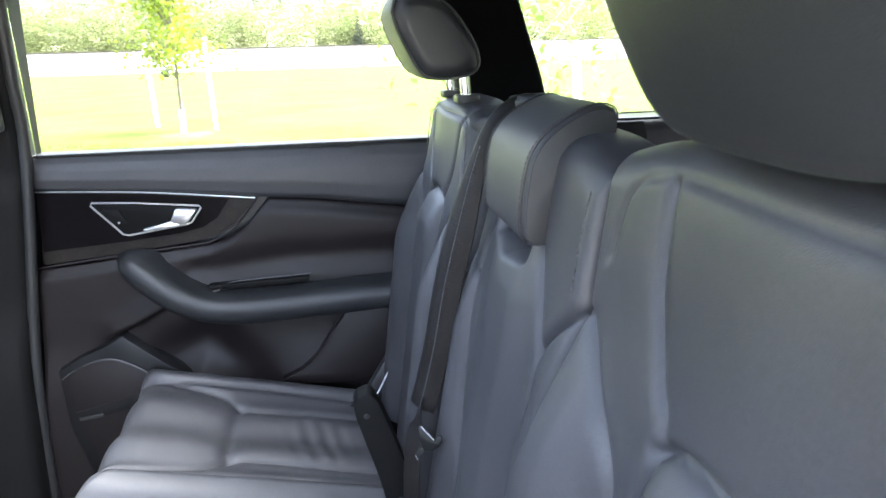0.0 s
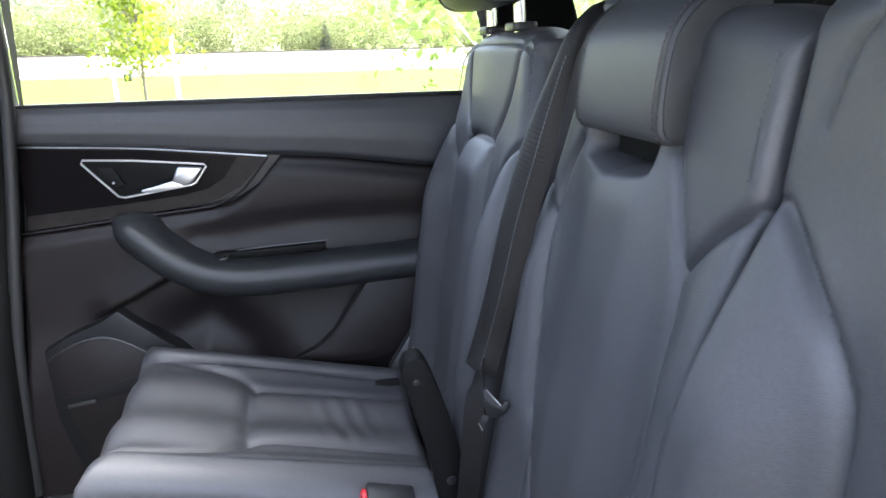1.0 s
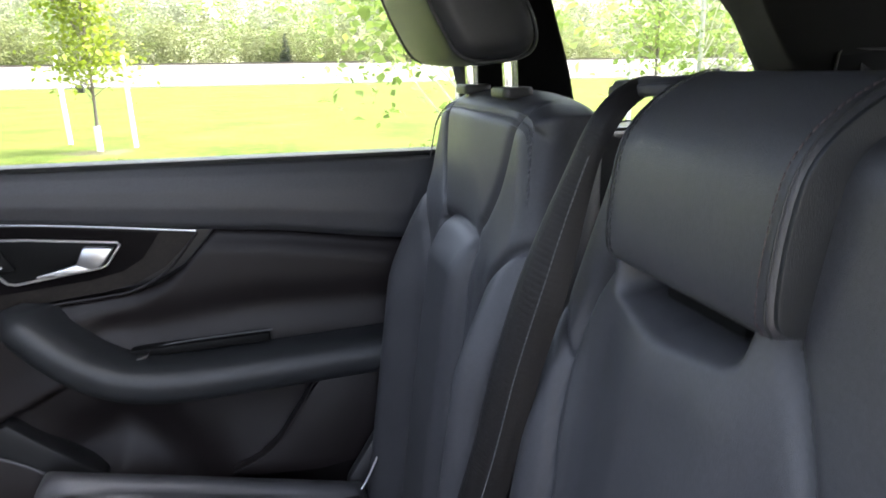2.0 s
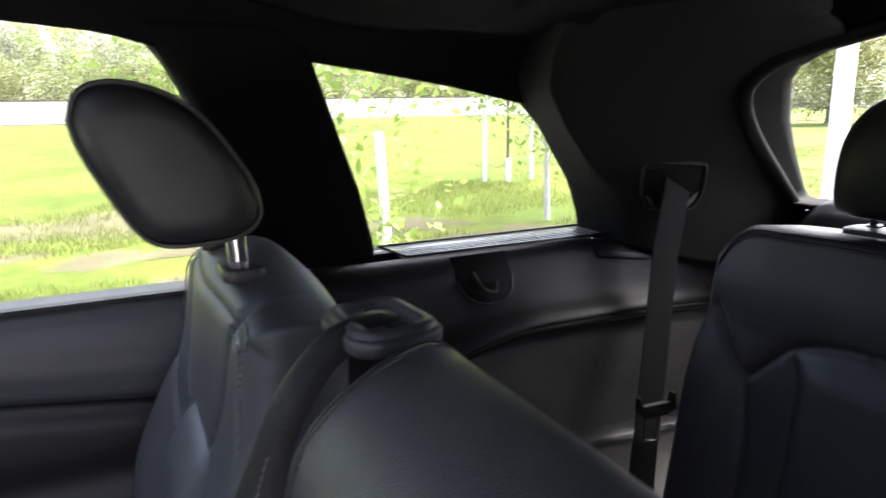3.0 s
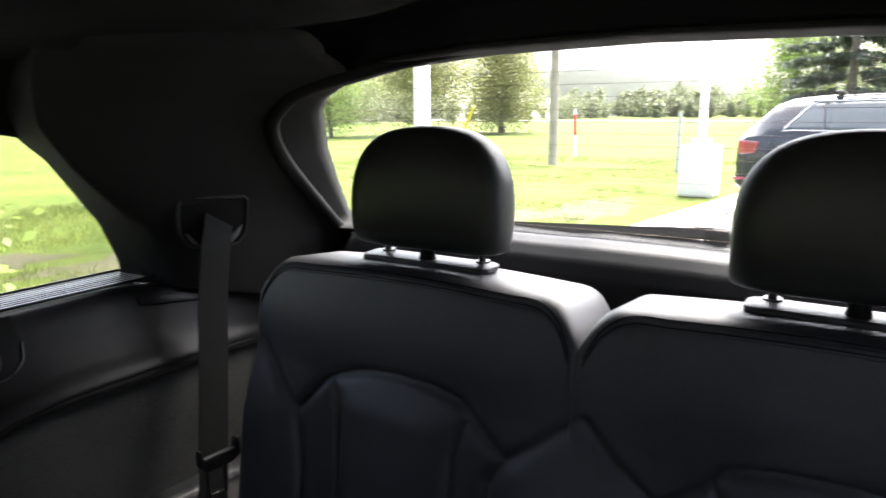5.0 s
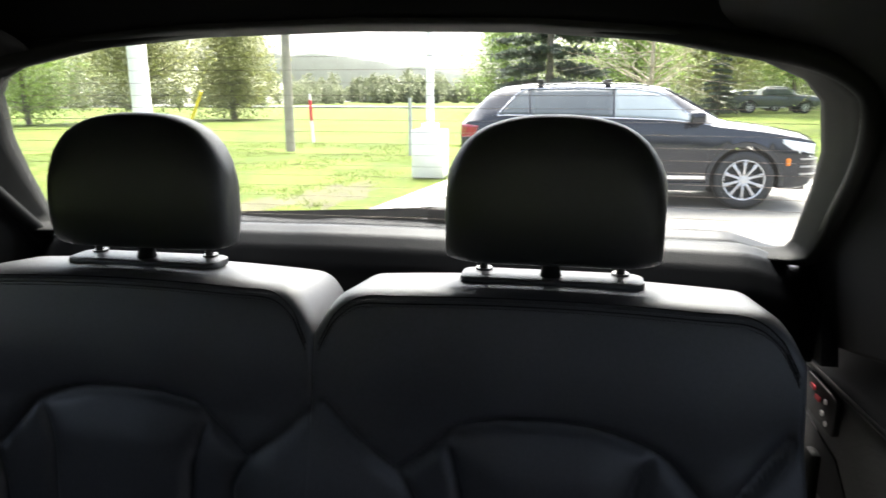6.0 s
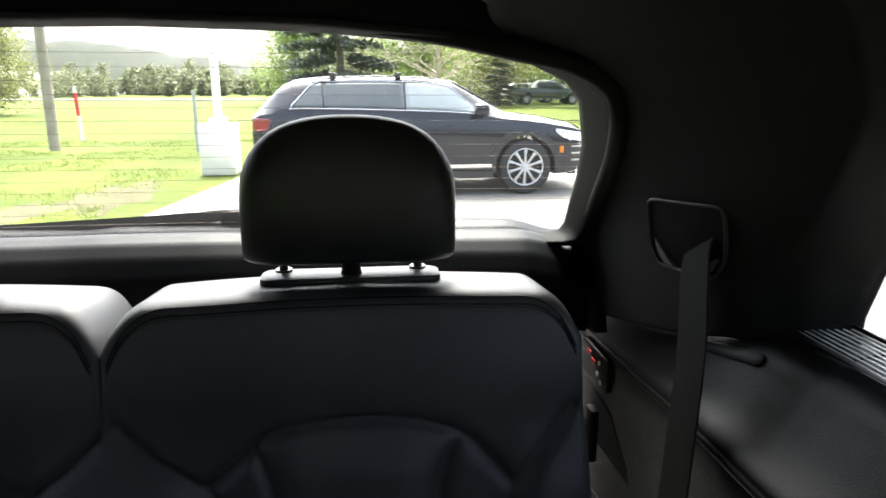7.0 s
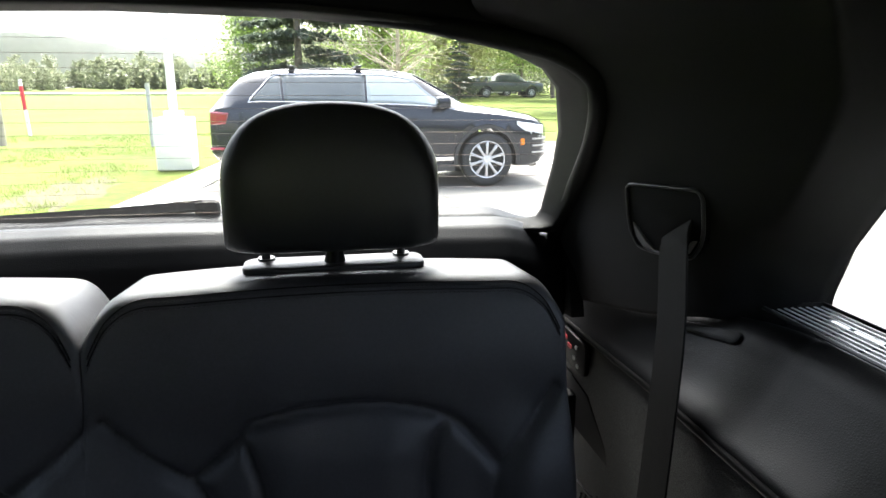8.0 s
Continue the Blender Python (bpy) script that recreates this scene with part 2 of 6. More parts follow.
def padded(name, ys, zs, outline, face, thick, seams, mat, rim=0.03, res=0.006, side=1.0, power=2.0, fall=0.0):
    """An upholstered panel that faces forward (to smaller x). outline(v) gives its left and right edge at height v; face(y, z) the
    x of its front; it is thick metres deep, with a rounded rim and creases along the seams; its top falls to the rear by fall."""
    z0, z1 = zs
    nv = int((z1 - z0) / res)
    nu = int((ys[1] - ys[0]) / res)
    U, V = np.meshgrid(np.linspace(0, 1, nu + 1), np.linspace(0, 1, nv + 1))
    lo, hi, top = outline(V, U)
    Y = lo + (hi - lo) * U
    Z = z0 + (top - z0) * V
    left, right = side if isinstance(side, tuple) else (side, side)
    e = np.minimum(np.minimum((Y - lo) * left, (hi - Y) * right), top - Z)
    k = np.clip(1 - e / rim, 0, 1)
    drop = rim * (1 - (1 - np.minimum(k, 0.999) ** power) ** (1 / power))
    X = face(Y, Z) + drop
    sunk = np.zeros(X.shape)
    for line, depth, width in seams:
        d = line_distance(Y, Z, line)
        sunk = np.maximum(sunk, 1.3 * depth * np.exp(-((d / (width * 0.9)) ** 1.3)) + 0.38 * depth * np.exp(-d / (width * 4)))
    X = X + sunk
    B = face(Y, Z) * 0 + face(Y * 0 + (ys[0] + ys[1]) / 2, Z) + thick - drop * 0.8
    B = np.maximum(B, X + 0.004)
    front = np.stack([X, Y, Z], -1).reshape(-1, 3)
    rear = np.stack([B, Y, Z - fall * smoothstep(0.9, 1.0, V)], -1).reshape(-1, 3)
    n, w = len(front), nu + 1
    a = (np.arange(nv)[:, None] * w + np.arange(nu)[None, :]).ravel()
    quads = np.concatenate([np.stack([a, a + 1, a + w + 1, a + w], 1), np.stack([n + a, n + a + w, n + a + w + 1, n + a + 1], 1)])
    rimv = np.array([i for i in range(w)] + [j * w + nu for j in range(1, nv + 1)] + [nv * w + i for i in range(nu - 1, -1, -1)] + [j * w for j in range(nv - 1, 0, -1)])
    nxt = np.roll(rimv, -1)
    quads = np.concatenate([quads, np.stack([rimv, n + rimv, n + nxt, nxt], 1)])
    return mesh_of(name, np.concatenate([front, rear]).tolist(), quads.tolist(), mat)


def stitches(name, path, mat, gap=0.0055, size=0.0042, r=0.0005):
    """A row of single stitches along a path."""
    path = [Vector(p) for p in path]
    verts, faces = [], []
    run, need = 0.0, 0.0
    for a, b in zip(path, path[1:]):
        way = b - a
        length = way.length
        if length < 1e-6:
            continue
        way /= length
        side = way.orthogonal().normalized()
        up = side.cross(way)
        s = need - run
        while s < length:
            p, q = a + way * s, a + way * (s + size)
            k = len(verts)
            for c in (p, q):
                verts += [c + side * r + up * r, c - side * r + up * r, c - side * r - up * r, c + side * r - up * r]
            faces += [(k + j, k + (j + 1) % 4, k + 4 + (j + 1) % 4, k + 4 + j) for j in range(4)] + [(k + 3, k + 2, k + 1, k), (k + 4, k + 5, k + 6, k + 7)]
            s += gap
            need += gap
        run += length
    return mesh_of(name, verts, faces, mat)


def lofted(name, loops, mat, caps=True):
    """Closed loops of equal length joined in order."""
    n = len(loops[0])
    verts = [p for lp in loops for p in lp]
    faces = []
    for i in range(len(loops) - 1):
        for j in range(n):
            faces.append((i * n + j, i * n + (j + 1) % n, (i + 1) * n + (j + 1) % n, (i + 1) * n + j))
    if caps:
        faces += [tuple(range(n - 1, -1, -1)), tuple((len(loops) - 1) * n + j for j in range(n))]
    return mesh_of(name, verts, faces, mat)


# ---------------------------------------------------------------- the car's shell
def side_y(z):
    """Half the width of the cabin at the side glass."""
    return 0.725 - 0.12 * (z - 1.26)


def at(table, x):
    return float(np.interp(x, [a for a, _ in table], [b for _, b in table]))


FLOOR_Z = 0.42
# slat colour set pale to stand for sky mirrored on the blades
SLAT = material("sky_sheen_slat", (0.62, 0.62, 0.62), 0.22, spec=0.8, spread=0.1)
part("floor", block("floor", (3.1, 1.5, 0.06), (-0.25, 0, FLOOR_Z - 0.03), CARPET, 0.01))
tagged(bpy.data.objects["floor"], "dark grey carpeted floor of the car cabin", "floor", kind="structure")

WINDOW_TOP = [(-1.7, 1.50), (-0.5, 1.565), (0.0, 1.582), (0.14, 1.577), (0.236, 1.568), (0.29, 1.553), (0.476, 1.539), (0.579, 1.524), (0.674, 1.509), (0.794, 1.484), (0.93, 1.47), (1.2, 1.50)]


def ceiling_z(x, y):
    side = abs(y) / 0.60
    z = 1.648 - 0.03 * side**4
    z -= 0.05 * max(0.0, (x - 1.0) / 0.14) ** 2
    z -= 0.045 * float(smoothstep(0.20, 0.58, np.array(x)) * smoothstep(1.06, 0.88, np.array(x)) * smoothstep(0.02, 0.24, np.array(abs(y))))
    z -= 0.10 * max(0.0, (-x - 0.6) / 0.9) ** 2
    return z


def ceiling_piece(x0, x1, y0, y1, nx, ny):
    ob = part("ceiling", slab("ceiling", lambda u, v: (x0 + (x1 - x0) * u, y0 + (y1 - y0) * v, ceiling_z(x0 + (x1 - x0) * u, y0 + (y1 - y0) * v)), nx, ny, (0, 0, 0.09), HEADLINER))
    return tagged(ob, "black cloth headliner over the rear seats", "ceiling", kind="structure")



def duct_panel(u, v):
    """A lowered swelling of the headliner over the third row: crisp at its front edge, fading inwards and to the rear."""
    y = 0.25 + 0.28 * u
    front = 0.588 + 0.045 * smoothstep(0.24, 0.48, np.array(y)) + 0.30 * max(0.0, (y - 0.46) / 0.07) ** 2
    x = float(front) + 0.17 * v
    z0 = ceiling_z(x, y)
    k = max(0.0, 1 - 0.17 * v / 0.012)
    depth = 0.012 * float(smoothstep(0.25, 0.36, np.array(y))) * float(smoothstep(0.95, 0.1, np.array(v)))
    return (x, y, z0 + 0.001 - depth * math.sqrt(max(0.0, 1 - k * k)))


# headliner round an unseen roof opening, added to light the second row from above
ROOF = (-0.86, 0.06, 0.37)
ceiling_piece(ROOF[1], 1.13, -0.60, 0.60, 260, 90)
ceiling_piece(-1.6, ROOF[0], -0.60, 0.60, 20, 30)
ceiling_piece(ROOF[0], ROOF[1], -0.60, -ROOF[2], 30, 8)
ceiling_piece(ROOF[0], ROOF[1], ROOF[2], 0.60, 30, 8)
tagged(part("headliner_panel", slab("headliner_panel", duct_panel, 70, 90, (0, 0, 0.035), HEADLINER)), "dark grey swelling of the headliner with a crisp front edge", "headliner panel", kind="structure")
roof = base("fill_roof_window", (-0.4, 0, 1.70), "unseen glass roof panel added to light the second row", "roof window", kind="structure")
part("pane", block("pane", (ROOF[1] - ROOF[0] + 0.02, 2 * ROOF[2] + 0.02, 0.005), ((ROOF[0] + ROOF[1]) / 2, 0, 1.70), FILL_ROOF_GLASS, 0.0), roof)

# edges of the rear corner pillar over its height: at the quarter glass, at the end of its reveal and at the tailgate seal
DF = [(1.20, 0.938), (1.27, 0.935), (1.297, 0.930), (1.357, 0.903), (1.451, 0.834), (1.484, 0.798), (1.52, 0.785), (1.63, 0.80)]
REVEAL_X = [(1.20, 0.965), (1.262, 0.953), (1.30, 0.940), (1.36, 0.910), (1.447, 0.805), (1.50, 0.762), (1.64, 0.72)]
REVEAL_Y = [(1.20, 0.670), (1.262, 0.665), (1.30, 0.658), (1.36, 0.640), (1.447, 0.590), (1.50, 0.572), (1.55, 0.545), (1.59, 0.505), (1.64, 0.42)]
SEAL_X = [(1.20, 1.337), (1.30, 1.230), (1.40, 1.123), (1.44, 1.078), (1.48, 1.044), (1.51, 1.037), (1.54, 1.047), (1.562, 1.075), (1.585, 1.11), (1.60, 1.12), (1.65, 1.12)]
SEAL_Y = [(1.20, 0.546), (1.30, 0.538), (1.40, 0.530), (1.44, 0.523), (1.48, 0.512), (1.51, 0.497), (1.54, 0.460), (1.562, 0.40), (1.585, 0.30), (1.60, 0.15), (1.65, 0.05)]


def soft(table, x, w=0.06):
    """A table read with its corners rounded."""
    return sum(at(table, x + w * k / 3) for k in range(-3, 4)) / 7


def pillar_y(g, z):
    """How far out the corner pillar's face lies, g from its reveal (0) to the seal (1)."""
    yi, ys = at(REVEAL_Y, z), at(SEAL_Y, z)
    return yi + (ys - yi) * g ** at([(1.26, 0.32), (1.325, 0.36), (1.358, 0.47), (1.39, 0.75), (1.447, 0.95)], z)


for s, side in ((1, "right"), (-1, "left")):
    def rail(u, v, s=s):
        x = -1.6 + 2.74 * u
        zl = at(WINDOW_TOP, x)
        zh = ceiling_z(x, 0.60)
        a = v * math.pi / 2
        y0 = side_y(zl) - 0.006
        return (x, s * (0.585 + (y0 - 0.585) * math.cos(a) ** 0.8), zl + (zh + 0.012 - zl) * math.sin(a) ** 1.2)
    ob = part("roof_rail", slab("roof_rail", rail, 120, 10, (0, s * 0.09, 0.03), HEADLINER))
    tagged(ob, "black cloth roof rail above the side windows", "roof rail", kind="structure")

    # rear side pillar between door window and quarter window
    def pillar_c(u, v, s=s):
        z = 1.235 + 0.345 * v
        xa = at([(1.235, 0.40), (1.36, 0.365), (1.489, 0.325), (1.538, 0.300), (1.58, 0.27)], z)
        xb = at([(1.235, 0.545), (1.258, 0.563), (1.285, 0.562), (1.366, 0.540), (1.539, 0.476), (1.58, 0.462)], z)
        r = math.sin(math.pi * min(1, max(0, u))) ** 0.35
        return (xa + (xb - xa) * u, s * (side_y(z) + 0.004 - 0.03 * r), z)
    ob = part("pillar_trim", slab("pillar_trim", pillar_c, 24, 24, (0, s * 0.07, 0), PILLAR_CLOTH))
    tagged(ob, "black cloth covered pillar between the side windows", "pillar trim", kind="structure")
    # lower end of that pillar, hard plastic
    def pillar_foot(u, v, s=s):
        z = 0.75 + 0.49 * v
        return (0.36 + 0.20 * u, s * (side_y(1.25) - 0.012 - 0.012 * math.sin(math.pi * u)), z)
    tagged(part("pillar_foot", slab("pillar_foot", pillar_foot, 12, 8, (0, s * 0.06, 0), HARD_PLASTIC)), "black plastic trim below the side pillar", "pillar trim", kind="structure")

    # rear corner pillar: from the quarter glass over a deep reveal to the slanting tailgate seal
    def pillar_d(u, v, s=s):
        shift = smoothstep(0.10, 0.20, np.array(u)) if s < 0 else 0.0
        f = (u - 0.16) / 0.76
        g = min(1.0, max(0.0, f))
        low = at([(0.0, 1.262), (0.28, 1.235), (0.62, 1.208), (0.80, 1.212), (0.92, 1.245), (1.0, 1.285)], g)
        high = 1.635 - 0.07 * g
        z = low + (high - low) * v
        xi, yi = at(REVEAL_X, z), at(REVEAL_Y, z)
        xs, ys = at(SEAL_X, z), at(SEAL_Y, z)
        if f < 0:
            q = min(1.0, -f * 0.76 / 0.10)
            xg, yg = at(DF, z), side_y(z) + 0.004
            x, y = xi + (xg - xi) * q, yi + (yg - yi) * (q if q < 1 else 1)
            y -= 0.010 * math.sin(math.pi * q)
            if u < 0.06:
                k = 1 - u / 0.06
                x, y = x + 0.14 * k, y + 0.09 * k
        else:
            x, y = xi + (xs - xi) * g, pillar_y(g, z)
            if f > 1:
                k = (f - 1) / 0.105
                x, y = x + 0.035 * k, y + 0.03 * k
        return (x, s * (y - 0.008 * float(shift) * (1 - 2 * g)), z + 0.015 * float(shift))
    ob = part("corner_pillar_trim", slab("corner_pillar_trim", pillar_d, 100, 60, (0.012, s * 0.02, 0), CORNER_CLOTH_LIT))
    tagged(ob, "black cloth covered rear corner pillar trim", "pillar trim", kind="structure")

    # side trim below the quarter window
    LINE = [(0.40, 0.66), (0.46, 0.80), (0.50, 0.97), (0.538, 1.068), (0.576, 1.115), (0.629, 1.146), (0.69, 1.162), (0.751, 1.169), (0.99, 1.166), (1.11, 1.160), (1.34, 1.150)]
    def quarter(u, v, s=s):
        x = 0.385 + 0.99 * u
        zl = at(LINE, x) + (0.013 if s < 0 else 0)
        inset = 0.012 * smoothstep(0.55, 0.40, np.array(x))
        low = float(smoothstep(1.165, 1.0, np.array(zl)))
        pts = [(0.676, 1.266), (0.669, 1.2735), (0.655, 1.2715), (0.641, 1.258), (0.630, 1.236), (0.606 + 0.012 * low, zl + 0.03 + 0.07 * low), (0.583, zl + 0.012), (0.576, zl), (0.590, zl - 0.006)]
        pts = [(p, q + 0.013) for p, q in pts[:5]] + pts[5:] if s < 0 else pts
        along = np.clip(v + np.array([-0.05, -0.03, -0.01, 0.01, 0.03, 0.05]) * min(1.0, 20 * v, 20 * (1 - v)), 0, 1)
        y, z = (float(np.mean(np.interp(along, np.linspace(0, 1, len(pts)), [p[k] for p in pts]))) for k in (0, 1))
        if x > 0.86:
            yt = soft([(0.93, 0.676), (1.0, 0.628), (1.08, 0.606), (1.2, 0.590), (1.375, 0.585)], x)
            zt = soft([(0.93, 1.2735), (1.0, 1.258), (1.08, 1.238), (1.2, 1.217), (1.375, 1.21)], x) + (0.010 if s < 0 else 0)
            y = 0.576 + (y - 0.576) * (yt - 0.576) / 0.1
            z = zl + (z - zl) * (zt - zl) / (1.2735 + (0.013 if s < 0 else 0) - zl)
        return (x, s * (y + float(inset)), z)
    ob = part("side_trim", slab("side_trim", quarter, 120, 42, (0, s * 0.07, -0.03), SOFT_PLASTIC))
    tagged(ob, "grained black plastic side trim below the quarter window", "side trim", kind="structure")

    clip = base("bag_clip", (0.95, s * 0.62, 1.24), "small black fold-out clip in the side trim", "clip", "side trim clips")

    def on_trim(a, b, k, s=s):
        u, v = ((0.945 if s > 0 else 0.975) + a - 0.385) / 0.99, 0.40 + b / 0.19
        p, q, r = (Vector(quarter(u + i * 0.004, v + j * 0.01)) for i, j in ((0, 0), (1, 0), (0, 1)))
        n = (q - p).cross(r - p).normalized()
        n = n if n.z > 0 else -n
        return p + n * (0.0035 - 0.007 * k)
    part("lid", prism("lid", rounded(0.092, 0.017, 0.007), on_trim, SOFT_PLASTIC, 0.002), clip)

    def carpet_wall(u, v, s=s):
        x = 0.40 + 0.98 * u
        zl = at(LINE, x) - 0.004 + (0.013 if s < 0 else 0)
        return (x, s * (0.588 - 0.01 * math.sin(v * 3)), FLOOR_Z + (zl - FLOOR_Z) * v)
    ob = part("carpet_wall", slab("carpet_wall", carpet_wall, 60, 16, (0, s * 0.06, 0), CARPET))
    tagged(ob, "dark grey carpet covered side wall beside the third row", "side wall", kind="structure")
    if s > 0:
        def ledge(u, v):
            x = 0.60 + 0.48 * u
            z = at([(0.60, 1.06), (0.68, 1.02), (0.74, 0.999), (0.82, 0.986), (0.92, 0.978), (1.08, 0.972)], x)
            prof = [(0.592, 0.006), (0.562, 0.003), (0.552, 0.0), (0.547, -0.006), (0.546, -0.05), (0.548, -0.30)]
            f = v * (len(prof) - 1)
            i = min(int(f), len(prof) - 2)
            return (x, *(prof[i][k] + (prof[i + 1][k] - prof[i][k]) * (f - i) + (z if k else 0) for k in (0, 1)))
        tagged(part("side_ledge", slab("side_ledge", ledge, 40, 25, (0, 0.03, -0.004), HARD_PLASTIC)), "black plastic ledge along the carpeted side wall", "ledge", kind="structure")
    welt = spline([(x, s * 0.5795, at(LINE, x) - 0.004 + (0.013 if s < 0 else 0)) for x in (0.50, 0.538, 0.576, 0.629, 0.69, 0.751, 0.87, 0.99, 1.11, 1.30)], 60)
    tagged(part("trim", sweep("trim", welt, ring(0.0055, 8), VOID)), "black rubber welt between side trim and carpet", "welt", kind="structure")

    foot = [(1.18, 1.20), (1.42, 1.175), (1.42, 1.185), (1.33, 1.205), (1.28, 1.252), (1.238, 1.296), (1.20, 1.26)]
    tagged(part("tailgate_pillar_foot", prism("tailgate_pillar_foot", foot, lambda a, b, k, s=s: Vector((a, s * (0.5535 + 0.02 * k - (0.006 if s < 0 else 0)), b)), CORNER_CLOTH_LIT, 0.002)), "black cloth foot of the corner pillar by the tailgate", "pillar trim", kind="structure")

    # louvred outlet at the foot of the quarter glass
    outlet = base("air_outlet", (0.75, s * 0.70, 1.276), "black louvred air outlet below the quarter window", "air outlet", kind="structure")
    up_left = 0.0 if s > 0 else 0.013
    # near-black plate gives the gaps between slats their dark
    part("backing", block("backing", (0.44, 0.056, 0.004), (0.742, s * 0.6960, 1.2540 + up_left), VOID, 0.001, Matrix.Rotation(s * 0.12, 4, "X")), outlet)
    for k in range(8):
        y = 0.672 + 0.0060 * k
        x0, x1 = 0.572 + 0.003 * (7 - k), 0.945 - 0.0033 * k
        part("slat", block("slat", (x1 - x0, 0.0026, 0.0010), ((x0 + x1) / 2, s * y, 1.2735 + up_left + 0.0011 * k), SLAT, 0.0003, Matrix.Rotation(s * 0.1, 4, "X"), 1), outlet)
    rimline = [(0.566, 0.7185, 1.2825), (0.588, 0.6675, 1.2755), (0.950, 0.6640, 1.2755), (0.925, 0.7185, 1.2825)]
    part("outlet_frame", sweep("outlet_frame", [(x, s * y, z + up_left) for x, y, z in rimline], ring(0.0022, 6), RIM_BLACK, closed=True), outlet, "black outlet frame")
    for k in range(9):
        part("cross_bar", block("cross_bar", (0.003, 0.046, 0.003), (0.59 + 0.041 * k, s * 0.6960, 1.2710 + up_left), HARD_PLASTIC, 0.0005, Matrix.Rotation(s * 0.12, 4, "X"), 1), outlet)

# outer skin that closes the body round the openings
def shell_wall(name, outline, y, mat, label):
    s = 1 if y > 0 else -1
    ob = part(name, prism(name, outline, lambda a, b, k: Vector((a, y + s * 0.05 * k, b)), mat))
    return tagged(ob, label, "wall", kind="structure")


shell_wall("wall_right", [(-1.7, 0.36), (-0.62, 0.36), (-0.62, 1.14), (-1.7, 1.02)], 0.76, PILLAR_PLASTIC, "dark inner panel of the front door")
# unseen; its pillar is added to limit light to the doorway
shell_wall("wall_left", [(-1.7, 0.36), (-0.62, 0.36), (-0.56, 1.14), (-0.50, 1.62), (-0.66, 1.62), (-0.74, 1.12), (-1.7, 1.02)], -0.76, SOFT_PLASTIC, "unseen front door with a pillar added to narrow the doorway light")
shell_wall("wall_right_rear", [(0.36, 0.36), (1.40, 0.36), (1.40, 1.22), (0.96, 1.267), (0.36, 1.267)], 0.735, PILLAR_PLASTIC, "dark body side behind the rear door")
shell_wall("wall_left_rear", [(0.36, 0.36), (1.40, 0.36), (1.40, 1.22), (0.96, 1.267), (0.36, 1.267)], -0.735, PILLAR_PLASTIC, "dark body side behind the open rear door")
# no such wall in the car: added out of view to hold back front light
tagged(part("front_light_blocker", block("front_light_blocker", (0.10, 1.46, 0.86), (-0.92, 0, 0.83), SOFT_PLASTIC, 0.04)), "unseen dark wall added before the second row to block front light", "wall", kind="structure")
# opened door panel out of view, added to shade the seats from front-left
tagged(part("door_light_blocker", prism("door_light_blocker", [(0.0, 0.40), (0.92, 0.36), (1.0, 0.7), (0.98, 1.16), (0.0, 1.14)], lambda a, b, k: Vector((-0.57 + a * 0.18 - 0.10 * k, -0.80 - a * 0.97, b)), LEATHER_SIDE_SHADED, 0.01)), "unseen inner side of the opened rear door, added to block light", "wall", kind="structure")
tagged(part("sill", block("sill", (0.95, 0.10, 0.10), (-0.10, -0.76, FLOOR_Z + 0.03), HARD_PLASTIC, 0.015)), "black plastic sill of the open door", "sill", kind="structure")

tagged(part("sill", block("sill", (1.02, 0.12, 0.12), (-0.05, 0.745, FLOOR_Z + 0.01), HARD_PLASTIC, 0.015)), "black plastic sill under the closed door", "sill", kind="structure")
# pillar between front and rear door, right side
def pillar_b(u, v):
    z = 0.43 + 1.17 * v
    xr = at([(0.43, -0.565), (0.58, -0.556), (0.84, -0.541), (1.237, -0.482), (1.477, -0.459), (1.60, -0.445)], z)
    w = at([(0.43, 0.34), (0.9, 0.26), (1.2, 0.16), (1.6, 0.13)], z)
    bulge = 0.02 * math.sin(math.pi * u) ** 0.4
    return (xr - w + w * u, (0.715 if z < 1.2 else side_y(z) - 0.005) - bulge - at([(0.43, 0.05), (0.8, 0.03), (0.95, 0.0), (1.6, 0.0)], z), z)


tagged(part("door_pillar", slab("door_pillar", pillar_b, 16, 50, (0, 0.08, 0), PILLAR_PLASTIC)), "black plastic pillar between the front and rear door", "pillar trim", kind="structure")
tagged(part("door_seal", sweep("door_seal", spline([(-0.560, 0.716, 0.50), (-0.548, 0.716, 0.70), (-0.532, 0.716, 0.86), (-0.476, 0.716, 1.237), (-0.462, 0.696, 1.40), (-0.45, 0.682, 1.57)], 40), ring(0.011, 8), RUBBER)), "black rubber door seal", "seal", kind="structure")
pb = base("belt_adjuster", (-0.50, 0.66, 1.36), "black plastic belt height adjuster on the door pillar", "belt adjuster")
part("slide", block("slide", (0.055, 0.026, 0.20), (-0.508, 0.668, 1.40), HARD_PLASTIC, 0.010), pb)
part("grip", block("grip", (0.016, 0.012, 0.06), (-0.493, 0.652, 1.385), RIM_BLACK, 0.004), pb, "glossy black grip")
for k in range(3):
    part("rib", block("rib", (0.030, 0.008, 0.004), (-0.500, 0.655, 1.305 + 0.009 * k), RIM_BLACK, 0.001, None, 1), pb)

# ---------------------------------------------------------------- side glass
def pane(name, outline, s, label):
    e = base(name, (outline[0][0], s * 0.72, outline[0][1]), label, "window", kind="structure")
    ob = part("pane", prism("pane", outline, lambda a, b, k: Vector((a, s * (side_y(b) + 0.02 + 0.004 * k), b)), SIDE_GLASS, smooth=False), e)
    return e


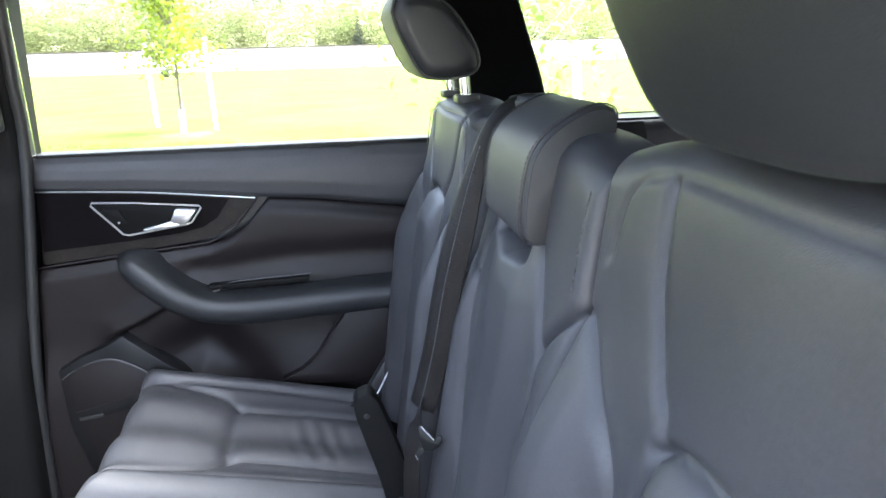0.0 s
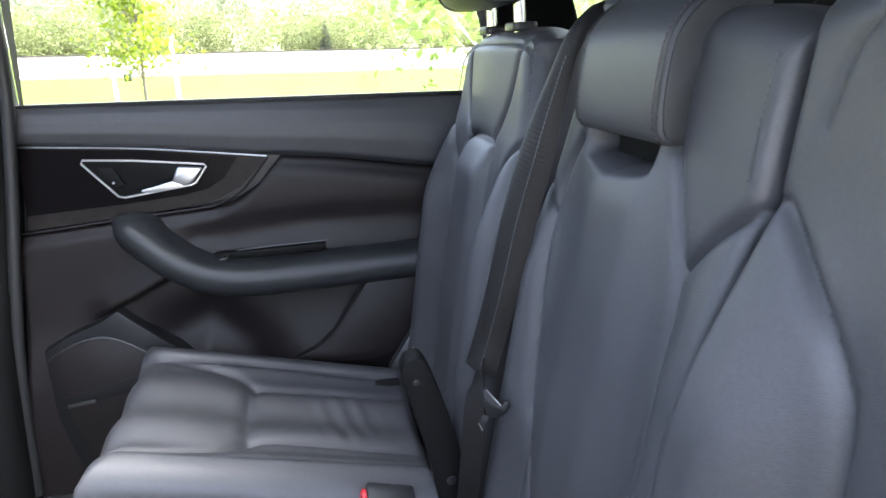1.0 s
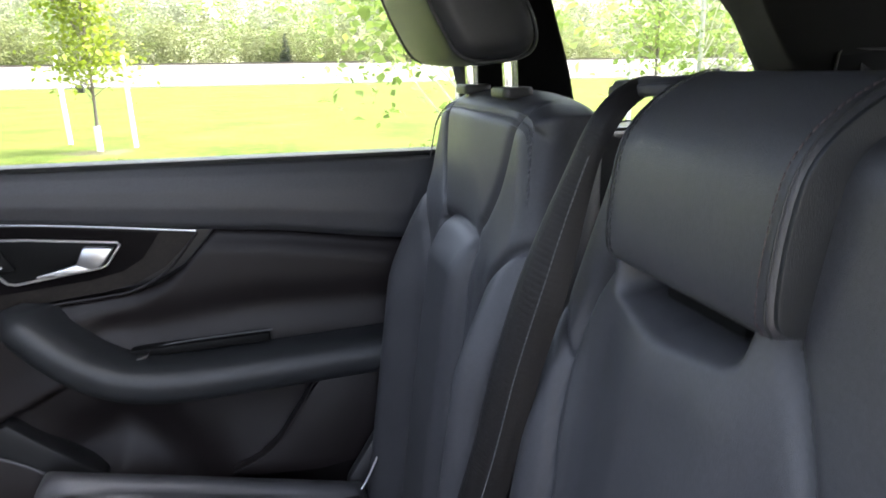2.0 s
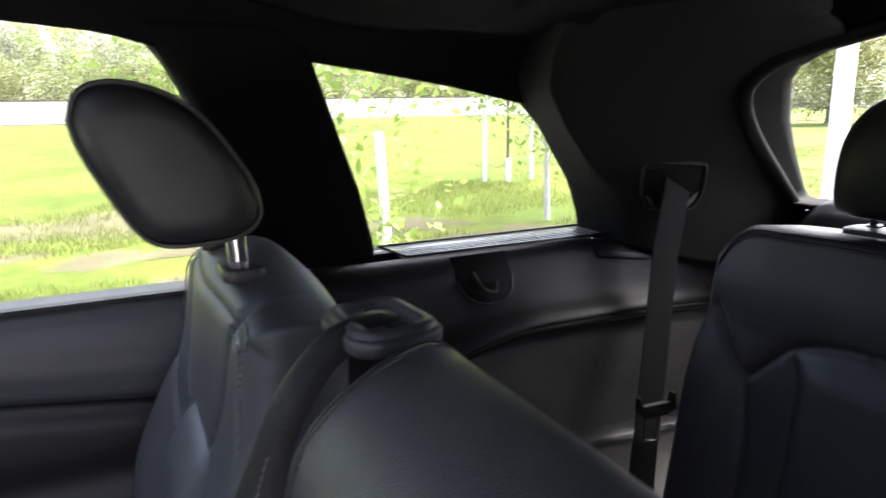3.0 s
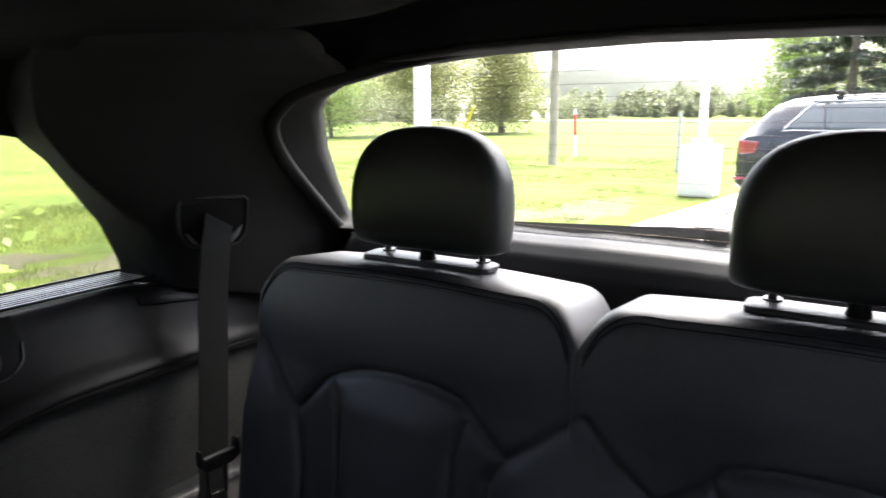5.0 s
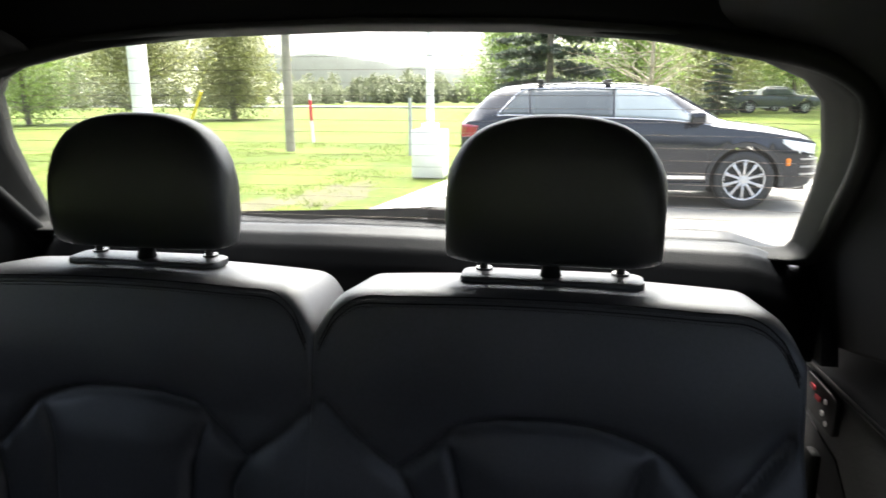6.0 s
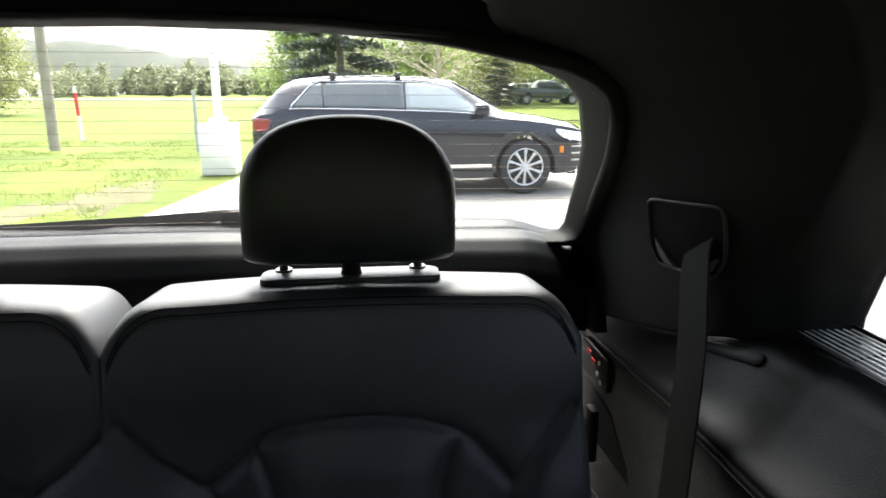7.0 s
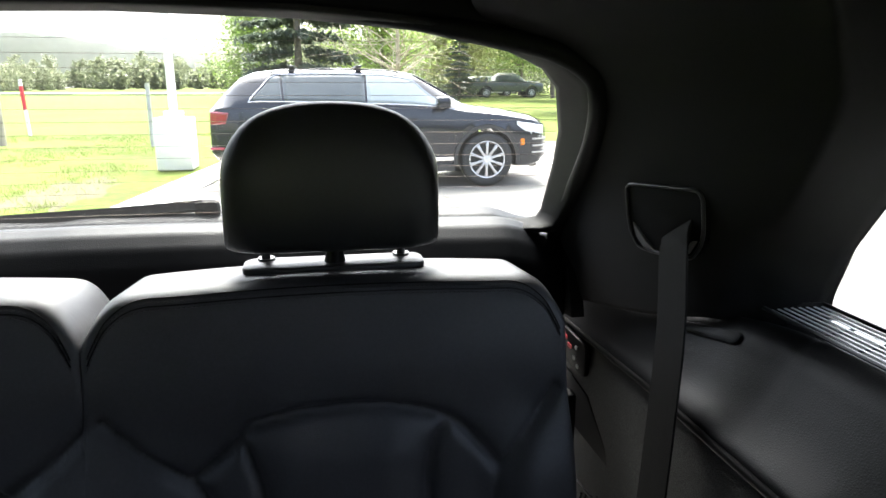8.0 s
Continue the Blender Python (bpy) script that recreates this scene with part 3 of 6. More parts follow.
DOOR_GLASS = [(-0.47, 1.235), (0.42, 1.235), (0.36, 1.50), (0.31, 1.56), (0.14, 1.60), (-0.45, 1.60)]
QUARTER = [(0.50, 1.27), (0.94, 1.27), (0.945, 1.30), (0.91, 1.37), (0.84, 1.47), (0.79, 1.51), (0.60, 1.55), (0.44, 1.57)]
pane("window_1", DOOR_GLASS, 1, "lightly tinted rear door window with its lower edge on the door")
pane("window_2", QUARTER, 1, "lightly tinted rear quarter window")
pane("window_4", QUARTER, -1, "lightly tinted rear quarter window")

# ---------------------------------------------------------------- right rear door
door = base("door_1", (-0.1, 0.75, 0.5), "closed rear car door with dark padded panel, armrest and speaker", "car door", kind="structure")
PAD_LOW = [(-0.50, 1.178), (-0.47, 1.175), (-0.28, 1.162), (-0.062, 1.138), (0.05, 1.128), (0.224, 1.103), (0.42, 1.08)]


def belt_pad(u, v):
    x = -0.49 + 0.88 * u
    zl = at(PAD_LOW, x)
    prof = [(0.762, 0.0), (0.748, 0.02), (0.737, 0.10), (0.732, 0.35), (0.734, 0.60), (0.740, 0.80), (0.747, 0.92), (0.754, 0.98), (0.762, 1.0)]
    f = v * (len(prof) - 1)
    i = min(int(f), len(prof) - 2)
    y = prof[i][0] + (prof[i + 1][0] - prof[i][0]) * (f - i)
    k = prof[i][1] + (prof[i + 1][1] - prof[i][1]) * (f - i)
    return (x, y, zl + (1.2435 - zl) * k)


part("door_core", block("door_core", (0.98, 0.03, 0.80), (-0.075, 0.80, 0.83), HARD_PLASTIC, 0.0), door)
part("belt_pad", slab("belt_pad", belt_pad, 60, 40, (0, 0.05, 0), PAD_LEATHER), door, "padded upper door rail in dark grey leatherette")
part("window_seal", sweep("window_seal", [(-0.49, 0.758, 1.242), (0.40, 0.758, 1.242)], strap(0.016, 0.006), RUBBER, up=(0, 0, 1)), door)

CREASE = [(-0.54, 1.016), (-0.489, 1.019), (-0.322, 1.035), (-0.20, 1.045), (-0.159, 1.052), (-0.112, 1.078), (-0.062, 1.136), (0.05, 1.126), (0.224, 1.101), (0.40, 1.078)]


def door_skin_y(x, z):
    y = 0.752
    top = at(CREASE, x)
    y -= 0.014 * float(smoothstep(top, top - 0.03, np.array(z)))
    # belly under the armrest and the hollow behind the speaker
    d = line_distance(np.array([x]), np.array([z]), [(-0.27, 0.79), (-0.20, 0.82), (-0.12, 0.74)])[0]
    y += 0.03 * math.exp(-((d / 0.055) ** 2))
    d = line_distance(np.array([x]), np.array([z]), [(-0.365, 0.867), (-0.30, 0.905), (-0.20, 0.945)])[0]
    y -= 0.016 * math.exp(-((d / 0.03) ** 2)) if z > at([(-0.5, 0.80), (-0.365, 0.867), (-0.25, 0.925), (0.3, 0.95)], x) else -0.006 * math.exp(-((d / 0.05) ** 2))
    # concave scoop above the armrest
    d = line_distance(np.array([x]), np.array([z]), [(-0.20, 0.985), (0.0, 1.005), (0.35, 1.0)])[0]
    y += 0.012 * math.exp(-((d / 0.03) ** 2))
    y -= 0.02 * float(smoothstep(0.86, 0.70, np.array(z)))
    return y


def door_skin(u, v):
    x = -0.55 + 0.90 * u
    z = 0.44 + (at(CREASE, x) - 0.44) * v
    x += 0.06 * (1 - u) * max(0, (z - 0.6) / 0.6)
    return (x, door_skin_y(x, z), z)


part("door_skin", slab("door_skin", door_skin, 110, 80, (0, 0.06, 0), DOOR_SKIN), door, "dark brownish-black moulded lower door panel")
part("crease_trim", sweep("crease_trim", spline([(x, 0.7455, z) for x, z in CREASE[:7]], 50), ring(0.0025, 6), DOOR_SKIN), door)

WOOD = [(-0.487, 1.172), (-0.28, 1.1595), (-0.066, 1.1355), (-0.075, 1.122), (-0.115, 1.083), (-0.16, 1.060), (-0.205, 1.0505), (-0.322, 1.0385), (-0.495, 1.022)]
GLOSS = [(-0.487, 1.170), (-0.28, 1.157), (-0.118, 1.138), (-0.145, 1.100), (-0.175, 1.082), (-0.22, 1.072), (-0.322, 1.062), (-0.492, 1.050)]
part("wood_inlay", prism("wood_inlay", WOOD, lambda a, b, k: Vector((a, 0.751 + 0.02 * k, b)), DARK_WOOD, smooth=False), door, "dark wood inlay band")
part("gloss_inlay", prism("gloss_inlay", GLOSS, lambda a, b, k: Vector((a, 0.7485 + 0.01 * k, b)), GLOSS_BLACK, smooth=False), door, "piano-black inlay")
part("chrome_strip", sweep("chrome_strip", spline([(-0.49, 0.7465, 1.1745), (-0.28, 0.7465, 1.1615), (-0.064, 0.7465, 1.1375)], 24), ring(0.0014, 6), SATIN), door, "thin bright chrome strip")

BEZEL = [(-0.384, 1.146), (-0.30, 1.1415), (-0.178, 1.1285), (-0.1745, 1.124), (-0.196, 1.0945), (-0.205, 1.091), (-0.322, 1.0745), (-0.333, 1.077), (-0.387, 1.140)]
handle = part("door_handle", sweep("door_handle", [(x, 0.7462, z) for x, z in BEZEL], ring(0.0022, 6), SATIN, up=(0, 1, 0), closed=True), door, "inner door handle with thin chrome bezel")
# flat face coloured black for the shade inside the cup
part("cup", prism("cup", [(x * 0.99 - 0.0028, z * 0.99 + 0.011) for x, z in BEZEL], lambda a, b, k: Vector((a, 0.7468 + 0.006 * k, b)), VOID, 0.001), handle, "black recessed cup")
part("lever", joined("lever", [
    prism("lever", [(-0.222, 1.128), (-0.180, 1.1235), (-0.199, 1.097), (-0.214, 1.0925), (-0.235, 1.1005)], lambda a, b, k: Vector((a, 0.728 + 0.016 * k, b)), SATIN, 0.004),
    prism("lever", [(-0.232, 1.1025), (-0.214, 1.0925), (-0.262, 1.0845), (-0.288, 1.0835), (-0.291, 1.0885)], lambda a, b, k: Vector((a, 0.730 + 0.008 * k, b)), SATIN, 0.003),
]), handle, "satin aluminium pull lever")
part("lock_button", prism("lock_button", [(-0.365, 1.132), (-0.335, 1.131), (-0.318, 1.098), (-0.338, 1.094)], lambda a, b, k: Vector((a, 0.7425 + 0.006 * k, b)), VOID, 0.001), handle, "black lock button")
part("lock_mark", block("lock_mark", (0.004, 0.001, 0.0035), (-0.337, 0.7420, 1.103), WHITE_MARK, 0.0), handle)

ARM = spline([(-0.335, 0.735, 1.035), (-0.31, 0.716, 1.014), (-0.27, 0.702, 0.978), (-0.225, 0.694, 0.946), (-0.17, 0.690, 0.924), (-0.09, 0.689, 0.916), (0.05, 0.690, 0.920), (0.20, 0.690, 0.926), (0.38, 0.692, 0.93)], 70)
ARM_SECTION = [(0.045, 0.030), (0.030, 0.031), (0.0, 0.031), (-0.022, 0.028), (-0.034, 0.018), (-0.037, 0.004), (-0.033, -0.012), (-0.022, -0.025), (-0.002, -0.034), (0.03, -0.038), (0.045, -0.038)]
part("armrest", sweep("armrest", ARM, [(-a, b) for a, b in ARM_SECTION], LEATHER_SIDE_SHADED, scale=lambda k: 0.45 + 0.55 * min(1, k / 0.12)), door, "padded dark leatherette armrest")
# black block in place of a shaded hollow
part("storage_slot", block("storage_slot", (0.21, 0.03, 0.014), (-0.072, 0.735, 0.957), VOID, 0.003, Matrix.Rotation(-0.03, 4, "Y")), door, "black storage slot above the armrest")
part("slot_frame", sweep("slot_frame", spline([(-0.185, 0.732, 0.948), (-0.12, 0.730, 0.963), (0.037, 0.730, 0.969)], 20), ring(0.0014, 6), RIM), door)
part("window_switch", prism("window_switch", [(-0.19, 0.945), (-0.15, 0.955), (-0.148, 0.959), (-0.19, 0.95)], lambda a, b, k: Vector((a, 0.70 + 0.02 * k, b)), RIM, 0.001), door, "small window lift switch")

POCKET = [(0.104, 0.886), (0.16, 0.892), (0.26, 0.897), (0.30, 0.72), (0.20, 0.735), (0.10, 0.72), (0.0, 0.725), (-0.045, 0.735), (0.0, 0.755), (0.035, 0.785), (0.075, 0.845)]
part("map_pocket", prism("map_pocket", [tuple(p) for p in POCKET], lambda a, b, k: Vector((a, 0.697 + 0.03 * k, b)), DOOR_SKIN, 0.004), door, "raised dark panel of the door pocket")
part("pocket_edge", sweep("pocket_edge", spline([(-0.045, 0.698, 0.737), (0.0, 0.696, 0.757), (0.035, 0.695, 0.787), (0.075, 0.695, 0.847), (0.104, 0.695, 0.888), (0.16, 0.695, 0.894), (0.26, 0.695, 0.899)], 40), ring(0.0016, 6), DOOR_SKIN), door)

SPK = [(-0.498, 0.800), (-0.45, 0.826), (-0.39, 0.850), (-0.36, 0.868), (-0.33, 0.84), (-0.285, 0.80), (-0.235, 0.76), (-0.24, 0.60), (-0.30, 0.52), (-0.42, 0.50), (-0.47, 0.56), (-0.495, 0.66)]
part("speaker_panel", prism("speaker_panel", SPK, lambda a, b, k: Vector((a, 0.712 + 0.05 * k, b)), SOFT_PLASTIC, 0.006), door, "grey-black speaker surround")
GR = [(-0.489, 0.782), (-0.47, 0.796), (-0.43, 0.814), (-0.387, 0.819), (-0.345, 0.80), (-0.29, 0.758), (-0.285, 0.70), (-0.30, 0.60), (-0.36, 0.545), (-0.43, 0.538), (-0.46, 0.62), (-0.48, 0.70)]
part("speaker_grille", prism("speaker_grille", GR, lambda a, b, k: Vector((a, 0.7085 + 0.008 * k, b)), DOOR_SKIN, 0.002), door, "dark speaker grille")
part("grille_rim", sweep("grille_rim", spline([(x, 0.7075, z) for x, z in GR[:6]], 30), ring(0.0020, 6), RIM), door, "fine grey rim")
part("name_bar", block("name_bar", (0.05, 0.002, 0.008), (-0.447, 0.7065, 0.689), RIM, 0.0005, Matrix.Rotation(-0.12, 4, "Y")), door, "small grey maker's bar")
part("speaker_band", prism("speaker_band", [(-0.476, 0.703), (-0.29, 0.745), (-0.29, 0.715), (-0.470, 0.683)], lambda a, b, k: Vector((a, 0.7070 + 0.003 * k, b)), SOFT_PLASTIC, 0.0005), door)

# ---------------------------------------------------------------- tailgate and rear glass
HALF = [(0.0, 1.332), (0.30, 1.331), (0.515, 1.328), (0.531, 1.331), (0.537, 1.342), (0.540, 1.41), (0.538, 1.455), (0.522, 1.510), (0.500, 1.532), (0.455, 1.551), (0.337, 1.573), (0.20, 1.584), (0.0, 1.588)]
REAR = HALF + [(-y, z) for y, z in HALF[-2:0:-1]]
REAR = [(y if y > 0 else y * 0.968, z) for y, z in REAR]


def rear_x(z, y=0.0):
    return 1.23 + 0.5 * (1.43 - z) - 0.10 * y * y


tail = base("tailgate", (1.25, 0, 1.3), "closed tailgate with dark inner trim round the rear window", "tailgate", kind="structure")
N = len(REAR)
cy, cz = 0.0, 1.45
loops = []
for depth, grow in ((0.05, 1.06), (0.0, 1.0), (-0.010, 0.998), (-0.016, 1.003), (-0.030, 1.004), (-0.036, 1.009), (-0.052, 1.012), (-0.056, 1.022), (-0.03, 1.06)):
    loop = []
    for y, z in REAR:
        # at its sides the surround is as deep as the slanting corner pillar
        deep = float(smoothstep(0.45, 0.52, np.array(abs(y)))) * (1 if depth < 0 else 0)
        reach = max(0.056, rear_x(z, y) - at(SEAL_X, z) - 0.012)
        yy, zz = cy + (y - cy) * grow, cz + (z - cz) * (1 + (grow - 1) * 2.2)
        loop.append(Vector((rear_x(z, y) + depth * (1 + deep * (reach / 0.056 - 1)), yy, zz)))
    loops.append(loop)
part("window_frame", lofted("window_frame", loops, ALUMINIUM_BODY, caps=False), tail, "grey-black window surround")
heights = [1.23, 1.27, 1.32, 1.37, 1.42, 1.455, 1.485, 1.51, 1.54, 1.562, 1.585, 1.60]
arch = [(at(SEAL_X, z) + 0.006, at(SEAL_Y, z) - 0.004, z) for z in heights] + [(1.126, 0.0, 1.607)]
arch = arch + [(x, -(y + 0.008), z + 0.015 * float(smoothstep(1.58, 1.50, np.array(z)))) for x, y, z in arch[-2::-1]]
part("seal", sweep("seal", spline(arch, 120), ring(0.012, 8), VOID, up=(1, 0, 0)), tail, "black rubber seal")


def tail_trim(u, v):
    y = -0.545 + 1.09 * u
    prof = [(1.292, 1.320), (1.262, 1.328), (1.243, 1.339), (1.225, 1.3405), (1.203, 1.334), (1.186, 1.319), (1.174, 1.297), (1.168, 1.270), (1.172, 1.226), (1.30, 1.20), (1.38, 1.17), (1.40, 0.6)]
    f = v * (len(prof) - 1)
    i = min(int(f), len(prof) - 2)
    x, z = (prof[i][k] + (prof[i + 1][k] - prof[i][k]) * (f - i) for k in (0, 1))
    hump = 0.010 * float(smoothstep(0.12, 0.06, np.array(abs(y - 0.02)))) * (1 - v)
    ends = float(smoothstep(0.44, 0.545, np.array(abs(y))))
    return (x - hump - 0.10 * y * y + 0.06 * ends, y, z + hump * 0.3 - 0.03 * ends)


part("lower_trim", slab("lower_trim", tail_trim, 60, 44, (0.08, 0, 0), TAIL_PLASTIC), tail, "grained dark tailgate trim")
TOP = [(0, 1.588), (0.2, 1.584), (0.337, 1.573), (0.455, 1.551), (0.50, 1.532), (0.522, 1.51), (0.56, 1.455)]


def header(u, v):
    y = -0.555 + 1.11 * u
    zt = at(TOP, abs(y)) + 0.010
    xt = rear_x(zt, y) - 0.050
    xc = 1.06
    zc = ceiling_z(xc, min(0.6, abs(y))) + 0.004
    k = v**0.7
    return (xc + (xt - xc) * v, y, zc + (zt - zc) * (v**1.6))


part("upper_trim", slab("upper_trim", header, 60, 12, (0.02, 0, 0.06), HEADLINER), tail, "black cloth header above the rear window")
win3 = base("window_3", (1.25, 0, 1.33), "lightly tinted rear window with fine heating wires", "window", kind="structure")
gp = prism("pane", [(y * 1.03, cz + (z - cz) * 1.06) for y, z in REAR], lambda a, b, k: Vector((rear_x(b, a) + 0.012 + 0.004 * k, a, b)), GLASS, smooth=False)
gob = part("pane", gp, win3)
WIRE = material("heating_wire", (0.12, 0.09, 0.07), 0.6)
for k in range(15):
    z = 1.345 + 0.0155 * k
    w = 0.53 if z < 1.49 else 0.53 - 0.22 * ((z - 1.49) / 0.08) ** 1.5
    w = max(w, 0.2)
    part("heating_wire", sweep("heating_wire", [(rear_x(z, y) + 0.009, y, z) for y in np.linspace(-w, w, 13)], strap(0.0005, 0.0005), WIRE, smooth=False), win3)

wiper = base("rear_wiper", (1.31, 0.0, 1.33), "black rear wiper resting at the foot of the rear window", "wiper")
part("arm", sweep("arm", spline([(1.296, -0.055, 1.352), (1.296, 0.06, 1.345), (1.296, 0.25, 1.336)], 16), strap(0.014, 0.008), VOID, up=(-0.9, 0, 0.44)), wiper)
part("blade", sweep("blade", spline([(1.302, 0.02, 1.340), (1.302, 0.2, 1.333), (1.300, 0.34, 1.328)], 12), strap(0.012, 0.008), VOID, up=(-0.9, 0, 0.44)), wiper)
part("pivot_cap", block("pivot_cap", (0.022, 0.034, 0.026), (1.300, -0.060, 1.346), VOID, 0.008), wiper)


# ---------------------------------------------------------------- seats
def headrest_mesh(name, c, half, x0, x1, z0, z1, mat, dome=1.0, lean=0.0, n=22):
    """A padded headrest: a rounded pillow with a domed top; c its middle across, x0 to x1 its depth."""
    loops = []
    for i in range(n + 1):
        a = i / n * 2 - 1
        y = c + half * math.copysign(1 - (1 - abs(a)) ** 1.6, a)
        e = abs(y - c) / half
        fat = (1 - e**7.0) ** 0.42 if e < 0.9999 else 0.02
        top = z1 - (z1 - z0) * (0.22 * e**2.4 + 0.16 * e**8) * dome
        h, d = (top - z0) / 2, (x1 - x0) / 2
        mid_z, mid_x = z0 + h, (x0 + x1) / 2
        loop = []
        for k in range(36):
            t = k / 36 * math.tau
            cs, sn = math.cos(t), math.sin(t)
            px = math.copysign(abs(cs) ** 0.46, cs)
            pz = math.copysign(abs(sn) ** 0.58, sn)
            dz = h * pz * (0.80 + 0.20 * fat)
            taper = 1 - 0.30 * max(0, pz) ** 2 - 0.22 * max(0, -pz) ** 2
            loop.append(Vector((mid_x + d * px * (0.25 + 0.75 * fat) * taper + lean * dz, y, mid_z + dz)))
        loops.append(loop)
    return lofted(name, loops, mat)


CAP = [(0.206, 1.478), (0.212, 1.496), (0.228, 1.505), (0.252, 1.504), (0.278, 1.494), (0.300, 1.476), (0.322, 1.444), (0.334, 1.418), (0.335, 1.398), (0.322, 1.386), (0.295, 1.381), (0.262, 1.382), (0.244, 1.394), (0.226, 1.425), (0.212, 1.455)]


def cap_loop(n=48):
    pts = spline([(x, z, 0) for x, z in CAP + CAP[:1]], n)[:-1]
    return [(p.x, p.y) for p in pts]


def oval_headrest(name, c, half, dx, dz, mat, n=30, blunt=9):
    """A deep headrest whose ends show a leaning rounded profile; its front swells towards the middle."""
    loops = []
    for i in range(n + 1):
        a = i / n * 2 - 1
        e = 1 - (1 - abs(a)) ** 1.9
        y = c + half * math.copysign(e, a)
        fat = 1 - (0.40 if blunt > 6 else 0.75) * (1 - max(0.0, 1 - e**blunt) ** 0.5)
        loop = []
        for x, z in cap_loop():
            front = max(0.0, 0.27 - x) / 0.065
            px = 0.272 + (x - 0.272) * fat - 0.004 * front * (1 - e**2)
            pz = 1.443 + (z - 1.443) * fat * (1 + 0.06 * (1 - e**2))
            if blunt < 6:
                # the underside rises towards the doorway end
                pz += 0.028 * max(0.0, 1.443 - z) / 0.06 * max(0.0, -a) ** 1.5
            loop.append(Vector((px + dx, y, pz + dz)))
        loops.append(loop)
    return lofted(name, loops, mat)


def row2_face(c, s, mid=False, set_back=0.0):
    def face(y, z):
        if mid:
            x = 0.290 + 0.17 * (z - 1.139)
            q = np.abs(y - c)
            x = x - 0.012 * smoothstep(0.10, 0.03, q) * smoothstep(1.24, 1.17, z)
            x = x - 0.020 * smoothstep(0.11, 0.16, q) * smoothstep(1.22, 1.05, z)
            # hollow under the headrest
            return x + 0.045 * smoothstep(0.075, 0.055, np.abs(y - 0.045)) * smoothstep(1.196, 1.212, z - 0.22 * np.abs(y - 0.045) ** 1.2) * smoothstep(1.30, 1.27, z)
        x = 0.272 + set_back + 0.13 * (z - 1.167)
        q = np.abs(y - c)
        x = x - 0.020 * smoothstep(0.095, 0.045, q) * smoothstep(1.195, 1.135, z + 0.9 * q * q)
        x = x - 0.042 * smoothstep(0.115, 0.185, q) * smoothstep(1.23, 1.05, z)
        x = x + 0.006 * smoothstep(0.0, 0.12, q) * smoothstep(1.15, 1.25, z)
        return x
    return face


def row2_outline(c, half, z1, low=None, high=None):
    def out(v, u):
        z = v
        w = half - 0.035 * smoothstep(0.72, 1.0, v)
        lo = c - w if low is None else low + 0 * v
        hi = c + w if high is None else high + 0 * v
        top = z1 - 0.02 * np.abs(2 * u - 1) ** 3
        return lo, hi, top + 0 * v
    return out


def on_face(face, line, lift=0.0012):
    return [Vector((float(face(np.array(y), np.array(z))) - lift, y, z)) for y, z in line]


def cushion(name, c, half, x0, x1, mat, seams, outer=1):
    """A seat cushion: grid over x and y with bolsters at its sides and creases."""
    nu, nv = 90, 80
    X, Y = np.meshgrid(np.linspace(x0, x1, nu + 1), np.linspace(c - half, c + half, nv + 1))
    top = 0.795 - 0.23 * (X + 0.24)
    q = np.abs(Y - c) / half
    top = top + 0.020 * smoothstep(0.50, 0.80, q) - 0.012 * smoothstep(0.3, 0.0, q)
    top = top + 0.009 * smoothstep(-0.10, -0.20, X) * smoothstep(0.6, 0.3, q)
    e = np.minimum(np.minimum(X - x0, (x1 - X) * 2.5), np.minimum(Y - (c - half), c + half - Y))
    k = np.clip(1 - e / 0.06, 0, 0.999)
    top = top - 0.06 * (1 - np.sqrt(1 - k**2))
    for line, depth, width in seams:
        d = line_distance(X, Y, line)
        top = top - depth * np.exp(-((d / width) ** 1.3)) - 0.4 * depth * np.exp(-d / (width * 4))
    # soft folds near the back
    fold = np.exp(-(((X - 0.04) / 0.05) ** 2)) * smoothstep(0.5, 0.2, q)
    top = top + 0.0018 * fold * np.sin((X + 0.25 * (Y - c)) * 190)
    low = np.full(X.shape, 0.60) + 0.10 * smoothstep(x0 + 0.10, x0, X)
    f = np.stack([X, Y, top], -1).reshape(-1, 3)
    g = np.stack([X + 0.05 * smoothstep(x0 + 0.10, x0, X), Y, np.minimum(low, top - 0.01)], -1).reshape(-1, 3)
    n, w = len(f), nu + 1
    a = (np.arange(nv)[:, None] * w + np.arange(nu)[None, :]).ravel()
    quads = np.concatenate([np.stack([a, a + 1, a + w + 1, a + w], 1), np.stack([n + a, n + a + w, n + a + w + 1, n + a + 1], 1)])
    rimv = np.array([i for i in range(w)] + [j * w + nu for j in range(1, nv + 1)] + [nv * w + i for i in range(nu - 1, -1, -1)] + [j * w for j in range(nv - 1, 0, -1)])
    nxt = np.roll(rimv, -1)
    quads = np.concatenate([quads, np.stack([rimv, n + rimv, n + nxt, nxt], 1)])
    return mesh_of(name, np.concatenate([f, g]).tolist(), quads.tolist(), mat)


